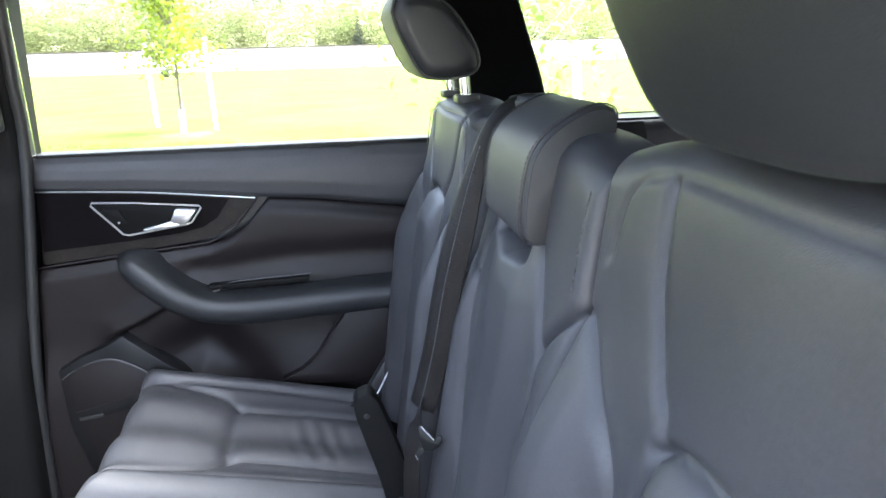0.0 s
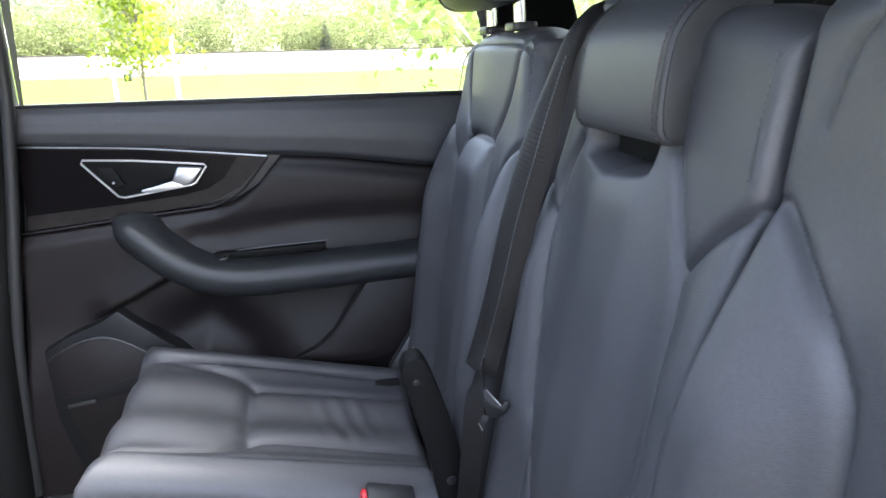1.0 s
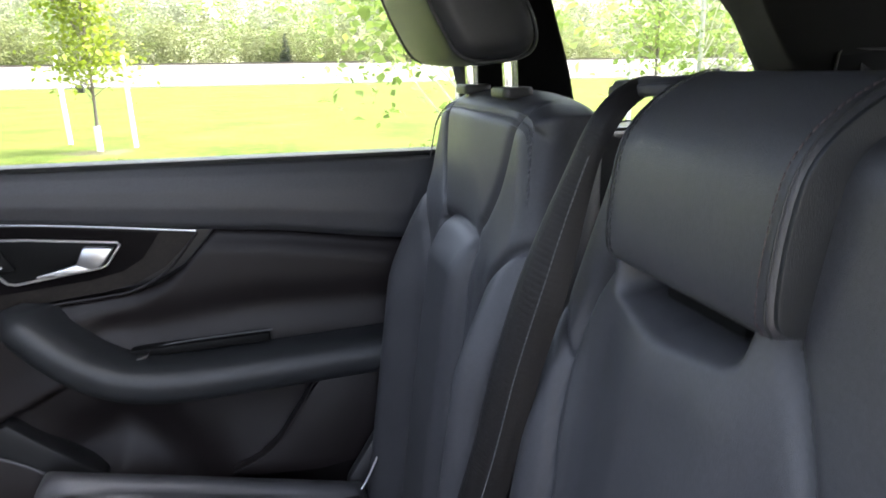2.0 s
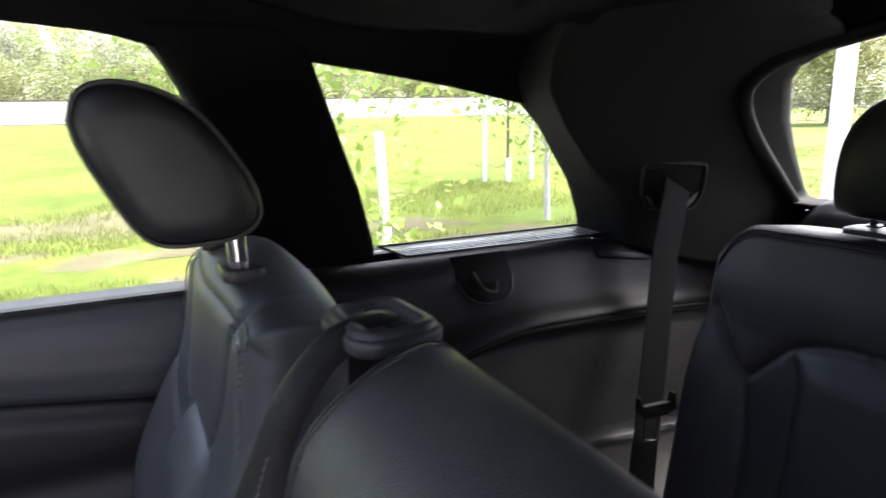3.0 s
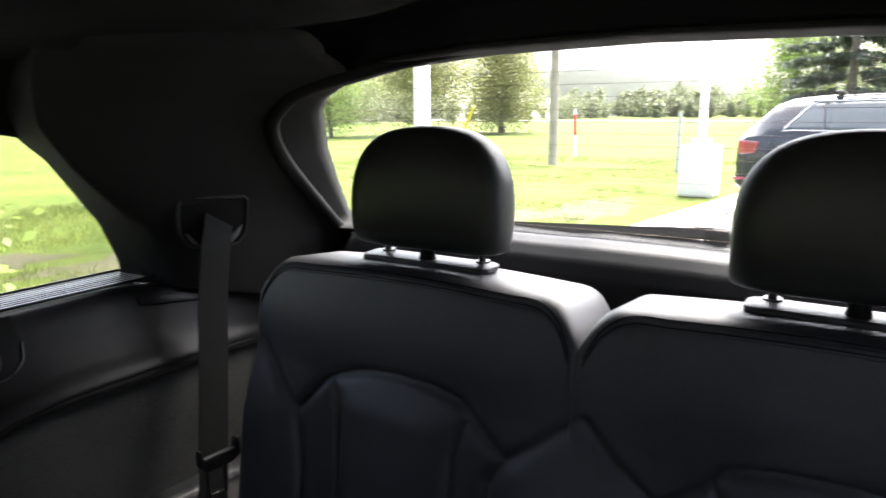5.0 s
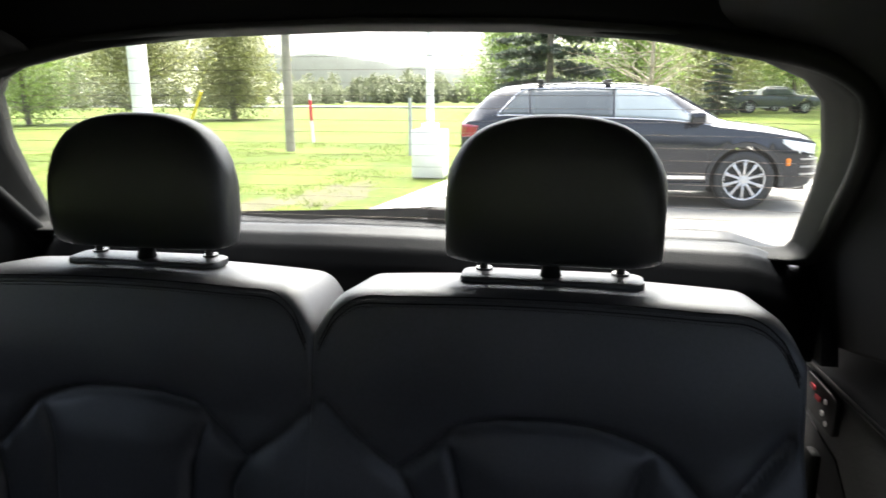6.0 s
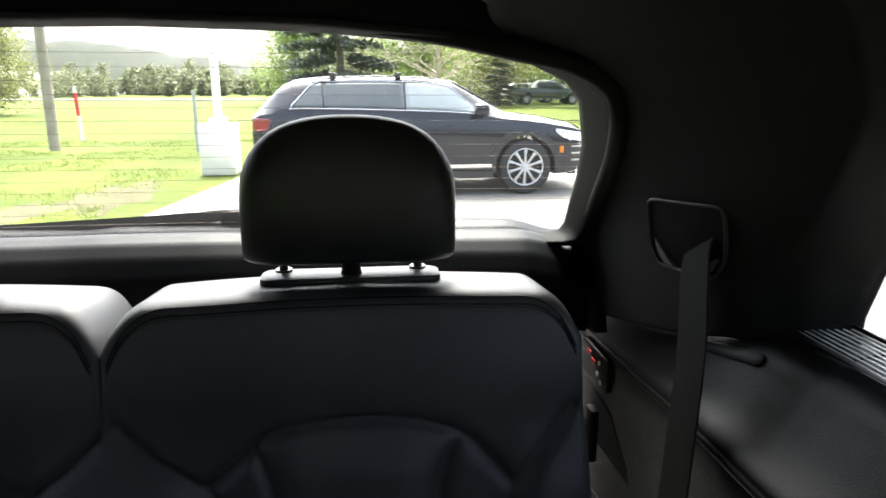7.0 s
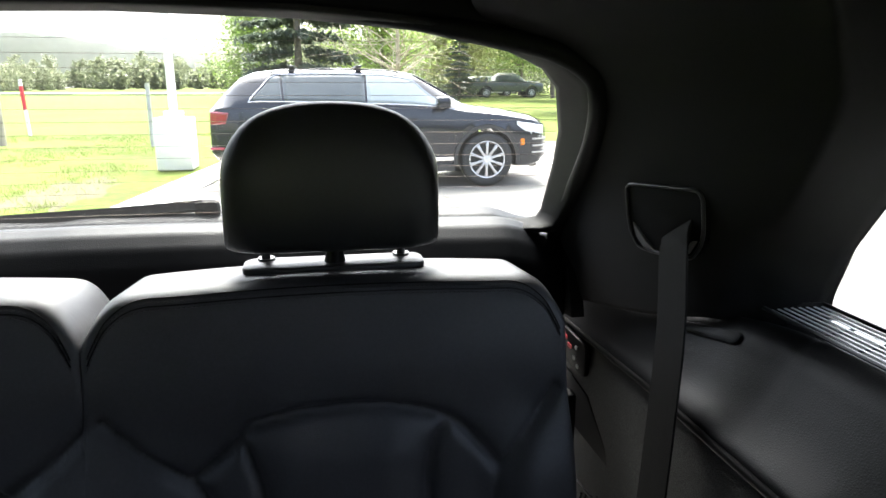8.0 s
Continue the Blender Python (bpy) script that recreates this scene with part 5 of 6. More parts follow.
    part("latch_plate", sweep("latch_plate", [M(0.908 + a, 0.505 - a * 0.25, 1.009 + b) for a, b in eye], ring(0.0030, 6), CHROME, up=(0, 1, 0), closed=True), t, "bright steel latch plate")
    return e


rear_belt(1, "black third-row seat belt hanging from its pillar outlet")
rear_belt(-1, "black third-row seat belt hanging from its pillar outlet")

# coat hook cup in the right side trim
cup = base("hook_cup", (0.695, 0.655, 1.24), "black recessed cup with a hook in the side trim", "hook")
CUP = [(-0.045, 0.036), (0.045, 0.036), (0.045, 0.004), (0.039, -0.014), (0.022, -0.026), (0.0, -0.030), (-0.022, -0.026), (-0.039, -0.014), (-0.045, 0.004)]
tilt = lambda a, b, d: Vector((0.695 + a, 0.6275 + 0.62 * b + d, 1.236 + b - d * 0.6))
# cup is not hollow: black colour stands for its shade
part("cup_face", prism("cup_face", CUP, lambda a, b, k: tilt(a, b, 0.008 * k), VOID, 0.002), cup)
part("cup_rim", sweep("cup_rim", [tilt(a, b, -0.001) for a, b in fine(CUP[2:] , 30)], ring(0.0014, 6), HARD_PLASTIC, up=(0, 1, 0)), cup)
part("hook", sweep("hook", spline([tilt(-0.018, 0.012, -0.001), tilt(-0.012, -0.012, -0.008), tilt(0.006, -0.018, -0.007), tilt(0.012, -0.004, -0.005)], 14), ring(0.0032, 8), RUBBER), cup)

# switch panel, handle recess and net on the left side wall
sw = base("switch_panel", (1.23, -0.57, 1.12), "black switch panel with two red-lit seat switches", "switch panel")
put = lambda a, b, d: Vector((1.235 + a, -0.576 + d, 1.130 + b))
part("plate", prism("plate", rounded(0.105, 0.050, 0.010), lambda a, b, k: put(a, b, 0.004 - 0.008 * k), VOID, 0.002), sw)
for a, b, mt, w in ((0.024, 0.012, RED_LAMP, 0.016), (0.005, 0.004, RED_LAMP, 0.016), (-0.014, -0.008, WHITE_MARK, 0.008), (-0.020, 0.010, WHITE_MARK, 0.006), (-0.028, -0.016, WHITE_MARK, 0.007)):
    part("button", prism("button", rounded(w, 0.006, 0.002), lambda p, q, k, a=a, b=b: put(a + p, b + q, 0.0055 - 0.003 * k), mt), sw)
rec = base("grab_recess", (1.2, -0.57, 1.0), "dark grab recess with upright handle below the switches", "recess")
# recess shown by a flat black sheet for its shade
part("cavity", prism("cavity", [(1.30, 1.085), (1.19, 1.075), (1.12, 1.03), (1.07, 0.95), (1.04, 0.80), (1.04, 0.60), (1.30, 0.60)], lambda a, b, k: Vector((a, -0.581 - 0.004 * k, b)), VOID, 0.001), rec)
part("handle", block("handle", (0.028, 0.014, 0.085), (1.225, -0.569, 1.025), ALUMINIUM_BODY, 0.005), rec)
net_meshes = []
for k in range(9):
    net_meshes.append(sweep("net", [(1.06 + 0.018 * k, -0.572, 0.99 - 0.01 * k), (1.04 + 0.018 * k + 0.09, -0.570, 0.74)], ring(0.0022, 5), NET))
    net_meshes.append(sweep("net", [(1.04, -0.571, 0.96 - 0.028 * k), (1.27, -0.571, 0.93 - 0.028 * k)], ring(0.0022, 5), NET))
net = tagged(part("storage_net", joined("storage_net", net_meshes)), "black stretched storage net on the side wall", "net")

hook2 = base("coat_hook", (0.583, 0.63, 1.586), "small black coat hook under the roof rail", "hook")
part("bracket", block("bracket", (0.070, 0.030, 0.022), (0.583, 0.634, 1.588), HEADLINER, 0.008), hook2)


# ---------------------------------------------------------------- outdoors
def leaf_material(name, color, color2, shine=0.5):
    m = bpy.data.materials.new(name)
    m.use_nodes = True
    nt = m.node_tree
    link = nt.links.new
    b = nt.nodes["Principled BSDF"]
    geo = nt.nodes.new("ShaderNodeNewGeometry")
    ramp = nt.nodes.new("ShaderNodeValToRGB")
    ramp.color_ramp.elements[0].color, ramp.color_ramp.elements[1].color = (*color, 1), (*color2, 1)
    link(geo.outputs["Random Per Island"], ramp.inputs["Fac"])
    link(ramp.outputs["Color"], b.inputs["Base Color"])
    b.inputs["Roughness"].default_value = shine
    tr = nt.nodes.new("ShaderNodeBsdfTranslucent")
    link(ramp.outputs["Color"], tr.inputs["Color"])
    mix = nt.nodes.new("ShaderNodeMixShader")
    mix.inputs["Fac"].default_value = 0.5
    link(b.outputs[0], mix.inputs[1])
    link(tr.outputs[0], mix.inputs[2])
    link(mix.outputs[0], nt.nodes["Material Output"].inputs["Surface"])
    return m


LEAF_SPRING = leaf_material("spring_leaf", (0.16, 0.24, 0.045), (0.26, 0.35, 0.08))
LEAF_MAPLE = leaf_material("young_maple_leaf", (0.14, 0.19, 0.012), (0.30, 0.36, 0.035))
# shrub leaf colours lightened and evened to imitate haze
LEAF_SHRUB = leaf_material("shrub_leaf", (0.17, 0.20, 0.070), (0.23, 0.255, 0.11))
LEAF_GREY = leaf_material("grey_shrub_leaf", (0.18, 0.205, 0.12), (0.25, 0.27, 0.18))
LEAF_DARK = leaf_material("conifer_needle", (0.052, 0.068, 0.047), (0.100, 0.120, 0.082))
LEAF_TREE = leaf_material("broad_leaf", (0.20, 0.215, 0.070), (0.29, 0.30, 0.115))
# distance haze is put into the far leaves' greyer colour
LEAF_FAR = leaf_material("far_leaf", (0.14, 0.16, 0.085), (0.22, 0.235, 0.14))
BLADE = leaf_material("grass_blade", (0.115, 0.155, 0.030), (0.175, 0.205, 0.058))
BARK = material("grey_bark", (0.13, 0.11, 0.09), 0.9, spread=0.4, grain=60, stain=5, bump=1.0, bump_scale=40)
BARK_PALE = material("pale_aspen_bark", (0.55, 0.54, 0.48), 0.8, spread=0.25, grain=60, stain=8, bump=0.5, bump_scale=60)
BARK_DRY = material("dry_pale_bark", (0.34, 0.29, 0.22), 0.85, spread=0.25, grain=60, stain=8, bump=0.5, bump_scale=60)
WHITE_WOOD = material("white_painted_wood", (0.75, 0.74, 0.70), 0.75, spread=0.08, stain=6)
GRASS = material("mown_grass", (0.058, 0.092, 0.012), 0.95, spread=0.25, grain=5, stain=0.45, bump=1.0, bump_scale=60, color2=(0.112, 0.136, 0.026), spec=0.1)
DIRT = material("pale_dirt", (0.085, 0.080, 0.042), 0.95, spread=0.3, grain=30, stain=2.0, bump=0.8, bump_scale=50, spec=0.15)
GRAVEL = material("pale_ballast_gravel", (0.18, 0.173, 0.155), 0.95, spread=0.3, grain=9, stain=0.6, bump=1.0, bump_scale=20, spec=0.15)
ROAD = material("sun_bleached_road", (0.23, 0.222, 0.21), 0.9, spread=0.1, grain=30, stain=0.4, bump=0.3, bump_scale=60, spec=0.15)
ASPHALT = material("worn_pale_asphalt", (0.17, 0.163, 0.148), 0.92, spread=0.18, grain=120, stain=0.9, bump=0.6, bump_scale=220, spec=0.15)
CONCRETE = material("light_concrete", (0.58, 0.57, 0.54), 0.85, spread=0.1, grain=60, stain=1.5, bump=0.4, bump_scale=120, spec=0.15)
HILL = material("dry_hillside", (0.17, 0.18, 0.11), 1.0, spread=0.3, grain=0.8, stain=0.08, color2=(0.30, 0.30, 0.21), spec=0.15)
STEEL = material("rusty_rail_steel", (0.10, 0.085, 0.075), 0.6, metal=0.3)


def raw_mesh(name, verts, faces, mat):
    me = bpy.data.meshes.new(name)
    me.vertices.add(len(verts))
    me.vertices.foreach_set("co", np.asarray(verts, dtype=np.float32).ravel())
    faces = np.asarray(faces, dtype=np.int32)
    k = faces.shape[1]
    me.loops.add(faces.size)
    me.loops.foreach_set("vertex_index", faces.ravel())
    me.polygons.add(len(faces))
    me.polygons.foreach_set("loop_start", np.arange(0, faces.size, k, dtype=np.int32))
    me.polygons.foreach_set("loop_total", np.full(len(faces), k, dtype=np.int32))
    me.update(calc_edges=True)
    me.materials.append(mat)
    return me


def leaf_mesh(name, centres, size, mat, rng, flat=0.5, long=1.3):
    """A folded leaf (two triangles on each side of its rib) at every centre."""
    c = np.asarray(centres)
    n = len(c)
    d = rng.normal(size=(n, 3))
    d[:, 2] *= 0.7
    d /= np.linalg.norm(d, axis=1)[:, None]
    nrm = rng.normal(size=(n, 3)) * flat + np.array([0, 0, 1.0])
    side = np.cross(d, nrm)
    side /= np.linalg.norm(side, axis=1)[:, None] + 1e-9
    up = np.cross(side, d)
    s = size * rng.uniform(0.6, 1.35, size=(n, 1))
    a, b = c - d * s * 0.5 * long, c + d * s * 0.5 * long
    l = c + side * s * 0.45 + up * s * 0.12
    r = c - side * s * 0.45 + up * s * 0.12
    verts = np.stack([a, r, b, l], 1).reshape(-1, 3)
    k = np.arange(n)[:, None] * 4
    faces = np.concatenate([k + np.array([[0, 1, 2]]), k + np.array([[0, 2, 3]])])
    return raw_mesh(name, verts, faces, mat)


def limb(name, p, q, r0, r1, mat, bow=0.0, rng=None, sides=8):
    p, q = Vector(p), Vector(q)
    mid = (p + q) / 2 + Vector((rng.normal() * bow, rng.normal() * bow, 0)) if rng is not None else (p + q) / 2
    return sweep(name, spline([p, mid, q], 8), ring(1.0, sides), mat, up=(0.3, 1, 0.1), scale=lambda k: r0 + (r1 - r0) * k)


def tree(name, at, height, crown_low, spread, radius, leaf, leaves, bark, seed, label, category="tree", clumps=26, leaf_mat=None, guard=False, lean=(0, 0), top=1.0, bare=False, density=1.0):
    rng = np.random.default_rng(seed)
    t = base(name, at, label, category)
    x, y, z = at
    tip = Vector((x + lean[0], y + lean[1], z + height * 0.92))
    limbs = [limb("limbs", (x, y, z), tip, radius, radius * 0.2, bark, 0.05 * height * 0.2, rng, 10)]
    centres, pts = [], []
    for k in range(clumps):
        f = rng.uniform(0, 1) ** 0.8
        zz = z + crown_low + (height - crown_low) * f
        w = spread * (math.sin(math.pi * (0.12 + 0.82 * f ** 0.8)) ** 0.8) * rng.uniform(0.25, 1.0) * top
        a = rng.uniform(0, math.tau)
        g = max(0.0, min(1.0, (zz - z - 0.25 * height * 0) / (height)))
        foot = Vector((x, y, z)).lerp(tip, max(0.05, g * 0.8 - 0.05))
        end = Vector((x + lean[0] * g + w * math.cos(a), y + lean[1] * g + w * math.sin(a), zz))
        limbs.append(limb("limbs", foot, end, radius * 0.32 * (1 - 0.6 * f), radius * 0.05, bark, 0.06 * spread, rng, 5))
        if bare:
            for q in range(4):
                e2 = end + Vector(rng.normal(size=3) * spread * 0.28)
                limbs.append(limb("limbs", foot.lerp(end, rng.uniform(0.4, 1)), e2, radius * 0.10, radius * 0.03, bark, 0.05 * spread, rng, 4))
        centres.append(end)
        n = max(3, int(leaves * density) // clumps)
        along = rng.uniform(0.45, 1.1, size=(n, 1))
        sp = spread * 0.24
        pts.append(np.array(foot)[None] * (1 - along) + np.array(end)[None] * along + rng.normal(size=(n, 3)) * np.array([sp, sp, sp * 0.75]))
    part("trunk", joined("trunk", limbs), t)
    if leaves:
        part("crown", leaf_mesh("crown", np.concatenate(pts), leaf / density**0.4, leaf_mat, rng), t)
    if guard:
        part("trunk_guard", sweep("trunk_guard", [(x, y, z), (x, y, z + 0.45)], ring(radius * 1.6, 12), WHITE_WOOD, up=(1, 0, 0)), t, "white plastic trunk guard")
    return t


def conifer(name, at, height, spread, seed, label):
    rng = np.random.default_rng(seed)
    t = base(name, at, label, "conifer")
    x, y, z = at
    part("trunk", limb("trunk", (x, y, z), (x, y, z + height), height * 0.018, 0.01, BARK), t)
    pts, limbs = [], []
    rows = 16
    for k in range(rows):
        f = k / rows
        w = spread * (1 - f) ** 0.85
        for q in range(max(4, int(13 * (1 - f)))):
            a = rng.uniform(0, math.tau)
            r = w * rng.uniform(0.75, 1.1)
            zz = z + height * (0.06 + 0.93 * f)
            n = 110
            s = rng.uniform(0.1, 1, size=(n, 1)) ** 0.7
            end = np.array([x + r * math.cos(a), y + r * math.sin(a), zz - 0.16 * r])
            pts.append(np.array([[x, y, zz]]) * (1 - s) + end[None] * s + rng.normal(size=(n, 3)) * np.array([0.10, 0.10, 0.07]) * (0.3 + w * 0.35))
    part("crown", leaf_mesh("crown", np.concatenate(pts), max(0.075, spread * 0.055), LEAF_DARK, rng, 0.9, 2.2), t)
    return t


# ground: one sheet that reaches the horizon
def ground_z(x, y):
    z = 0.45 * smoothstep(24, 55, x) * smoothstep(4, -4, y)
    z = z + 0.03 * np.sin(x * 0.9 + 1.3 * np.sin(y * 0.5)) * smoothstep(4.5, 8, y) * smoothstep(60, 40, y)
    return z - 0.03


gx = np.concatenate([-np.geomspace(900, 12, 14), np.linspace(-11, 60, 90), np.geomspace(64, 1500, 16)])
gy = np.concatenate([-np.geomspace(900, 22, 12), np.linspace(-20, 60, 90), np.geomspace(63, 1500, 14)])
GX, GY = np.meshgrid(gx, gy)
GZ = ground_z(GX, GY)
w = len(gx)
a = (np.arange(len(gy) - 1)[:, None] * w + np.arange(w - 1)[None, :]).ravel()
ground = part("ground", raw_mesh("ground", np.stack([GX, GY, GZ], -1).reshape(-1, 3), np.stack([a, a + 1, a + w + 1, a + w], 1), GRASS))
tagged(ground, "bright spring grass field with worn patches", "grass field", kind="structure")


def edge_y(x):
    return 2.5 - 0.137 * (x - 8)


lot = [(x, edge_y(x)) for x in (-30, -5, 8, 16)] + [(17.5, -1.5), (17.5, -40), (-30, -40)]
tagged(part("parking_lot", prism("parking_lot", lot, lambda p, q, k: Vector((p, q, -0.12 * k)), ASPHALT, smooth=False)), "worn pale asphalt parking lot", "parking lot", kind="structure")
kerb = [(x, edge_y(x) - 0.62) for x in (-30, -5, 8, 15.5)] + [(x, edge_y(x)) for x in (15.5, 8, -5, -30)]
tagged(part("pavement", prism("pavement", kerb, lambda p, q, k: Vector((p, q, 0.03 - 0.15 * k)), CONCRETE, 0.01)), "light concrete edge strip between lot and grass", "pavement", kind="structure")
for yl, z0 in ((-4.6, 0.004), (-7.4, 0.004)):
    tagged(part("parking_line", block("parking_line", (4.8, 0.10, 0.004), (12.4, yl, z0), WHITE_WOOD, 0.0)), "worn white painted parking line", "road marking", kind="structure")

# road and railway across the field, and the slope behind
tagged(part("road", block("road", (600, 9, 0.10), (0, 71, 0.02), ROAD, 0.0)), "pale sun-bleached road across the field", "road", kind="structure")
bank = slab("railway_bank", lambda u, v: (-260 + 560 * u, 77.5 + 8 * v, (2.0 * min(1, v * 2.2)) if v < 0.9 else 2.0 - 6 * (v - 0.9)), 60, 16, (0, 0, -2.5), GRAVEL)
tagged(part("railway_bank", bank), "pale gravel railway bank", "railway bank", kind="structure")
rails = base("railway_track", (0, 82, 2.0), "dark steel railway track on the gravel bank", "railway track", kind="structure")
for yy in (81.2, 82.7):
    part("rail", block("rail", (520, 0.08, 0.16), (20, yy, 2.10), STEEL, 0.0), rails)


def slope(u, v):
    x, y = -330 + 760 * u, 86 + 260 * v
    h = 0.5 + 0.22 * (y - 86) + 5 * noise.noise(Vector((x * 0.012, y * 0.02, 0))) * min(1, v * 6) + 1.2 * noise.noise(Vector((x * 0.07, y * 0.07, 4)))
    fade = float(smoothstep(430, 200, np.array(x)))
    return (x, y, h * (0.25 + 0.75 * fade))


tagged(part("hillside", slab("hillside", slope, 120, 60, (0, 0, -4), HILL)), "dry pale hillside with scattered brush", "hillside", kind="structure")


def brush(name, boxes, count, size, mat, seed, label):
    """Many bushes: leafy clumps of uneven height set on the slope."""
    rng = np.random.default_rng(seed)
    pts = []
    for k in range(count):
        x0, x1, y0, y1, h0, h1 = boxes[rng.integers(len(boxes))]
        x, y = rng.uniform(x0, x1), rng.uniform(y0, y1)
        u, v = (x + 330) / 760, (y - 86) / 260
        z = slope(u, v)[2] if y > 86 else float(ground_z(np.array(x), np.array(y)))
        h = rng.uniform(h0, h1)
        n = 330
        t = rng.uniform(0, 1, size=n)
        r = h * 0.33 * np.sin(np.pi * (0.1 + 0.8 * t)) * rng.uniform(0.3, 1, size=n)
        a = rng.uniform(0, math.tau, size=n)
        pts.append(np.stack([x + r * np.cos(a), y + r * np.sin(a), z + h * t], 1) + rng.normal(size=(n, 3)) * 0.3)
    ob = part(name, leaf_mesh(name, np.concatenate(pts), size * 0.72, mat, rng, 1.0))
    return tagged(ob, label, "bushes", kind="stuff")


brush("bushes", [(-70, 130, 87, 93, 2.5, 6.0)], 330, 0.34, LEAF_SHRUB, 11, "yellow-green spring bushes along the railway")
brush("bushes", [(-80, 150, 92, 125, 3.0, 8.0)], 420, 0.44, LEAF_GREY, 12, "grey-green brush on the hillside")
brush("bushes", [(-80, 150, 90, 150, 4.0, 10.0)], 200, 0.44, LEAF_SPRING, 13, "fresh green trees on the hillside")
brush("bushes", [(180, 420, 20, 86, 4.0, 9.0), (150, 420, -5, 60, 3.0, 7.0)], 420, 0.9, LEAF_FAR, 14, "distant line of trees behind the fields")
brush("bushes", [(60, 150, 50, 84, 2.0, 5.0)], 120, 0.5, LEAF_FAR, 15, "yellow-green bushes by the road")
conifer("spruce_tree", (3.2, 87.5, 1.2), 4.6, 1.1, 5, "small dark blue-green spruce beyond the railway")

tagged(part("road", block("road", (8, 420, 0.10), (100, -40, 0.05), ROAD, 0.0)), "pale road behind the field", "road", kind="structure")
far = slab("far_hills", lambda u, v: (900 + 250 * v, -900 + 1500 * u, (1 - (1 - v) ** 2) * (26 + 12 * noise.noise(Vector((u * 9, 0, 3))) + 8 * noise.noise(Vector((u * 31, 0, 7))) + 48 * float(smoothstep(0.62, 0.92, np.array(u))))), 120, 10, (0, 0, -10), material("far_wooded_hill", (0.016, 0.022, 0.011), 1.0, spread=0.35, grain=0.02, stain=0.006))
tagged(part("far_hills", far), "hazy green-blue hills on the horizon", "hills", kind="structure")

# tufts of long grass by the lot
def tufts(name, count, x0, x1, y0, y1, h, seed, label):
    rng = np.random.default_rng(seed)
    p = np.stack([rng.uniform(x0, x1, count), rng.uniform(y0, y1, count)], 1)
    keep = np.array([noise.noise(Vector((q[0] * 0.5, q[1] * 0.5, seed))) > -0.12 for q in p])
    p = p[keep]
    n = 9
    q = np.repeat(p, n, 0) + rng.normal(size=(len(p) * n, 2)) * 0.07
    z = ground_z(q[:, 0], q[:, 1])
    a = rng.uniform(0, math.tau, len(q))
    hh = h * rng.uniform(0.4, 1.2, len(q))
    lean = rng.normal(size=(len(q), 2)) * 0.35 * hh[:, None]
    wd = 0.004
    A = np.stack([q[:, 0] - wd * np.cos(a), q[:, 1] - wd * np.sin(a), z], 1)
    B = np.stack([q[:, 0] + wd * np.cos(a), q[:, 1] + wd * np.sin(a), z], 1)
    C = np.stack([q[:, 0] + lean[:, 0], q[:, 1] + lean[:, 1], z + hh], 1)
    k = np.arange(len(q))[:, None] * 3
    ob = part(name, raw_mesh(name, np.stack([A, B, C], 1).reshape(-1, 3), k + np.array([[0, 1, 2]]), BLADE))
    return tagged(ob, label, "grass", kind="stuff")


tufts("long_grass", 7800, -8, 7, 4.0, 11.5, 0.12, 3, "tufts of long bright green grass")
tufts("long_grass", 6000, 5, 22, 3.0, 14, 0.08, 4, "short bright green grass tufts")


def dirt_patch(name, x, y, rx, ry, seed):
    pts = []
    for k in range(36):
        t = k / 36 * math.tau
        f = 1 + 0.6 * noise.noise(Vector((math.cos(t) * 1.5, math.sin(t) * 1.5, seed))) + 0.5 * noise.noise(Vector((math.cos(t) * 4, math.sin(t) * 4, seed)))
        pts.append((x + rx * f * math.cos(t), y + ry * f * math.sin(t)))
    verts = [Vector((p, q, float(ground_z(np.array(p), np.array(q))) + 0.004)) for p, q in pts] + [Vector((x, y, float(ground_z(np.array(x), np.array(y))) + 0.025))]
    me = mesh_of(name, verts, [(i, (i + 1) % 36, 36) for i in range(36)], DIRT)
    return tagged(part(name, me), "patch of pale bare dirt in the grass", "dirt patch", kind="structure")


for i, (x, y, rx, ry) in enumerate(((0.6, 9.6, 2.2, 1.0), (-2.9, 13.1, 0.6, 0.5), (1.6, 5.9, 1.0, 0.8), (4.6, 6.2, 1.2, 0.7), (7.5, 4.3, 2.0, 0.6), (10.5, 3.4, 1.8, 0.5), (-5.5, 11, 1.5, 0.7), (2.9, 5.0, 0.9, 0.5), (3.2, 7.4, 1.1, 0.5), (0.2, 7.2, 0.8, 0.4), (6.4, 6.6, 1.0, 0.5), (-1.6, 7.8, 0.9, 0.4), (2.2, 4.3, 0.7, 0.3))):
    dirt_patch("dirt_patch", x, y, rx, ry, i)


def stake(foot, tip, r, label="white wooden tree stake", name="tree_stake", mat=None, red=0.0):
    """A square stake; red: the share of its length that is painted red below a white top."""
    s = base(name, foot, label, "stake", "tree stakes" if name == "tree_stake" else "")
    f, t = Vector(foot), Vector(tip)
    part("post", sweep("post", [f, f.lerp(t, 0.5), t], [(-r, -r), (r, -r), (r, r), (-r, r)], mat or WHITE_WOOD, up=(1, 0, 0.1)), s)
    if red:
        part("red_band", sweep("red_band", [f.lerp(t, 0.88 - red), f.lerp(t, 0.88)], [(-r * 1.1, -r * 1.1), (r * 1.1, -r * 1.1), (r * 1.1, r * 1.1), (-r * 1.1, r * 1.1)], RED_LAMP, up=(1, 0, 0.1)), s, "red painted band")
    return s


tree("young_tree", (-2.9, 13.1, -0.02), 4.4, 1.15, 0.95, 0.035, 0.085, 2600, BARK, 21, "young yellow-green maple tied between stakes", leaf_mat=LEAF_MAPLE, guard=True, clumps=34)
stake((-3.75, 14.6, -0.02), (-3.80, 14.6, 1.72), 0.035)
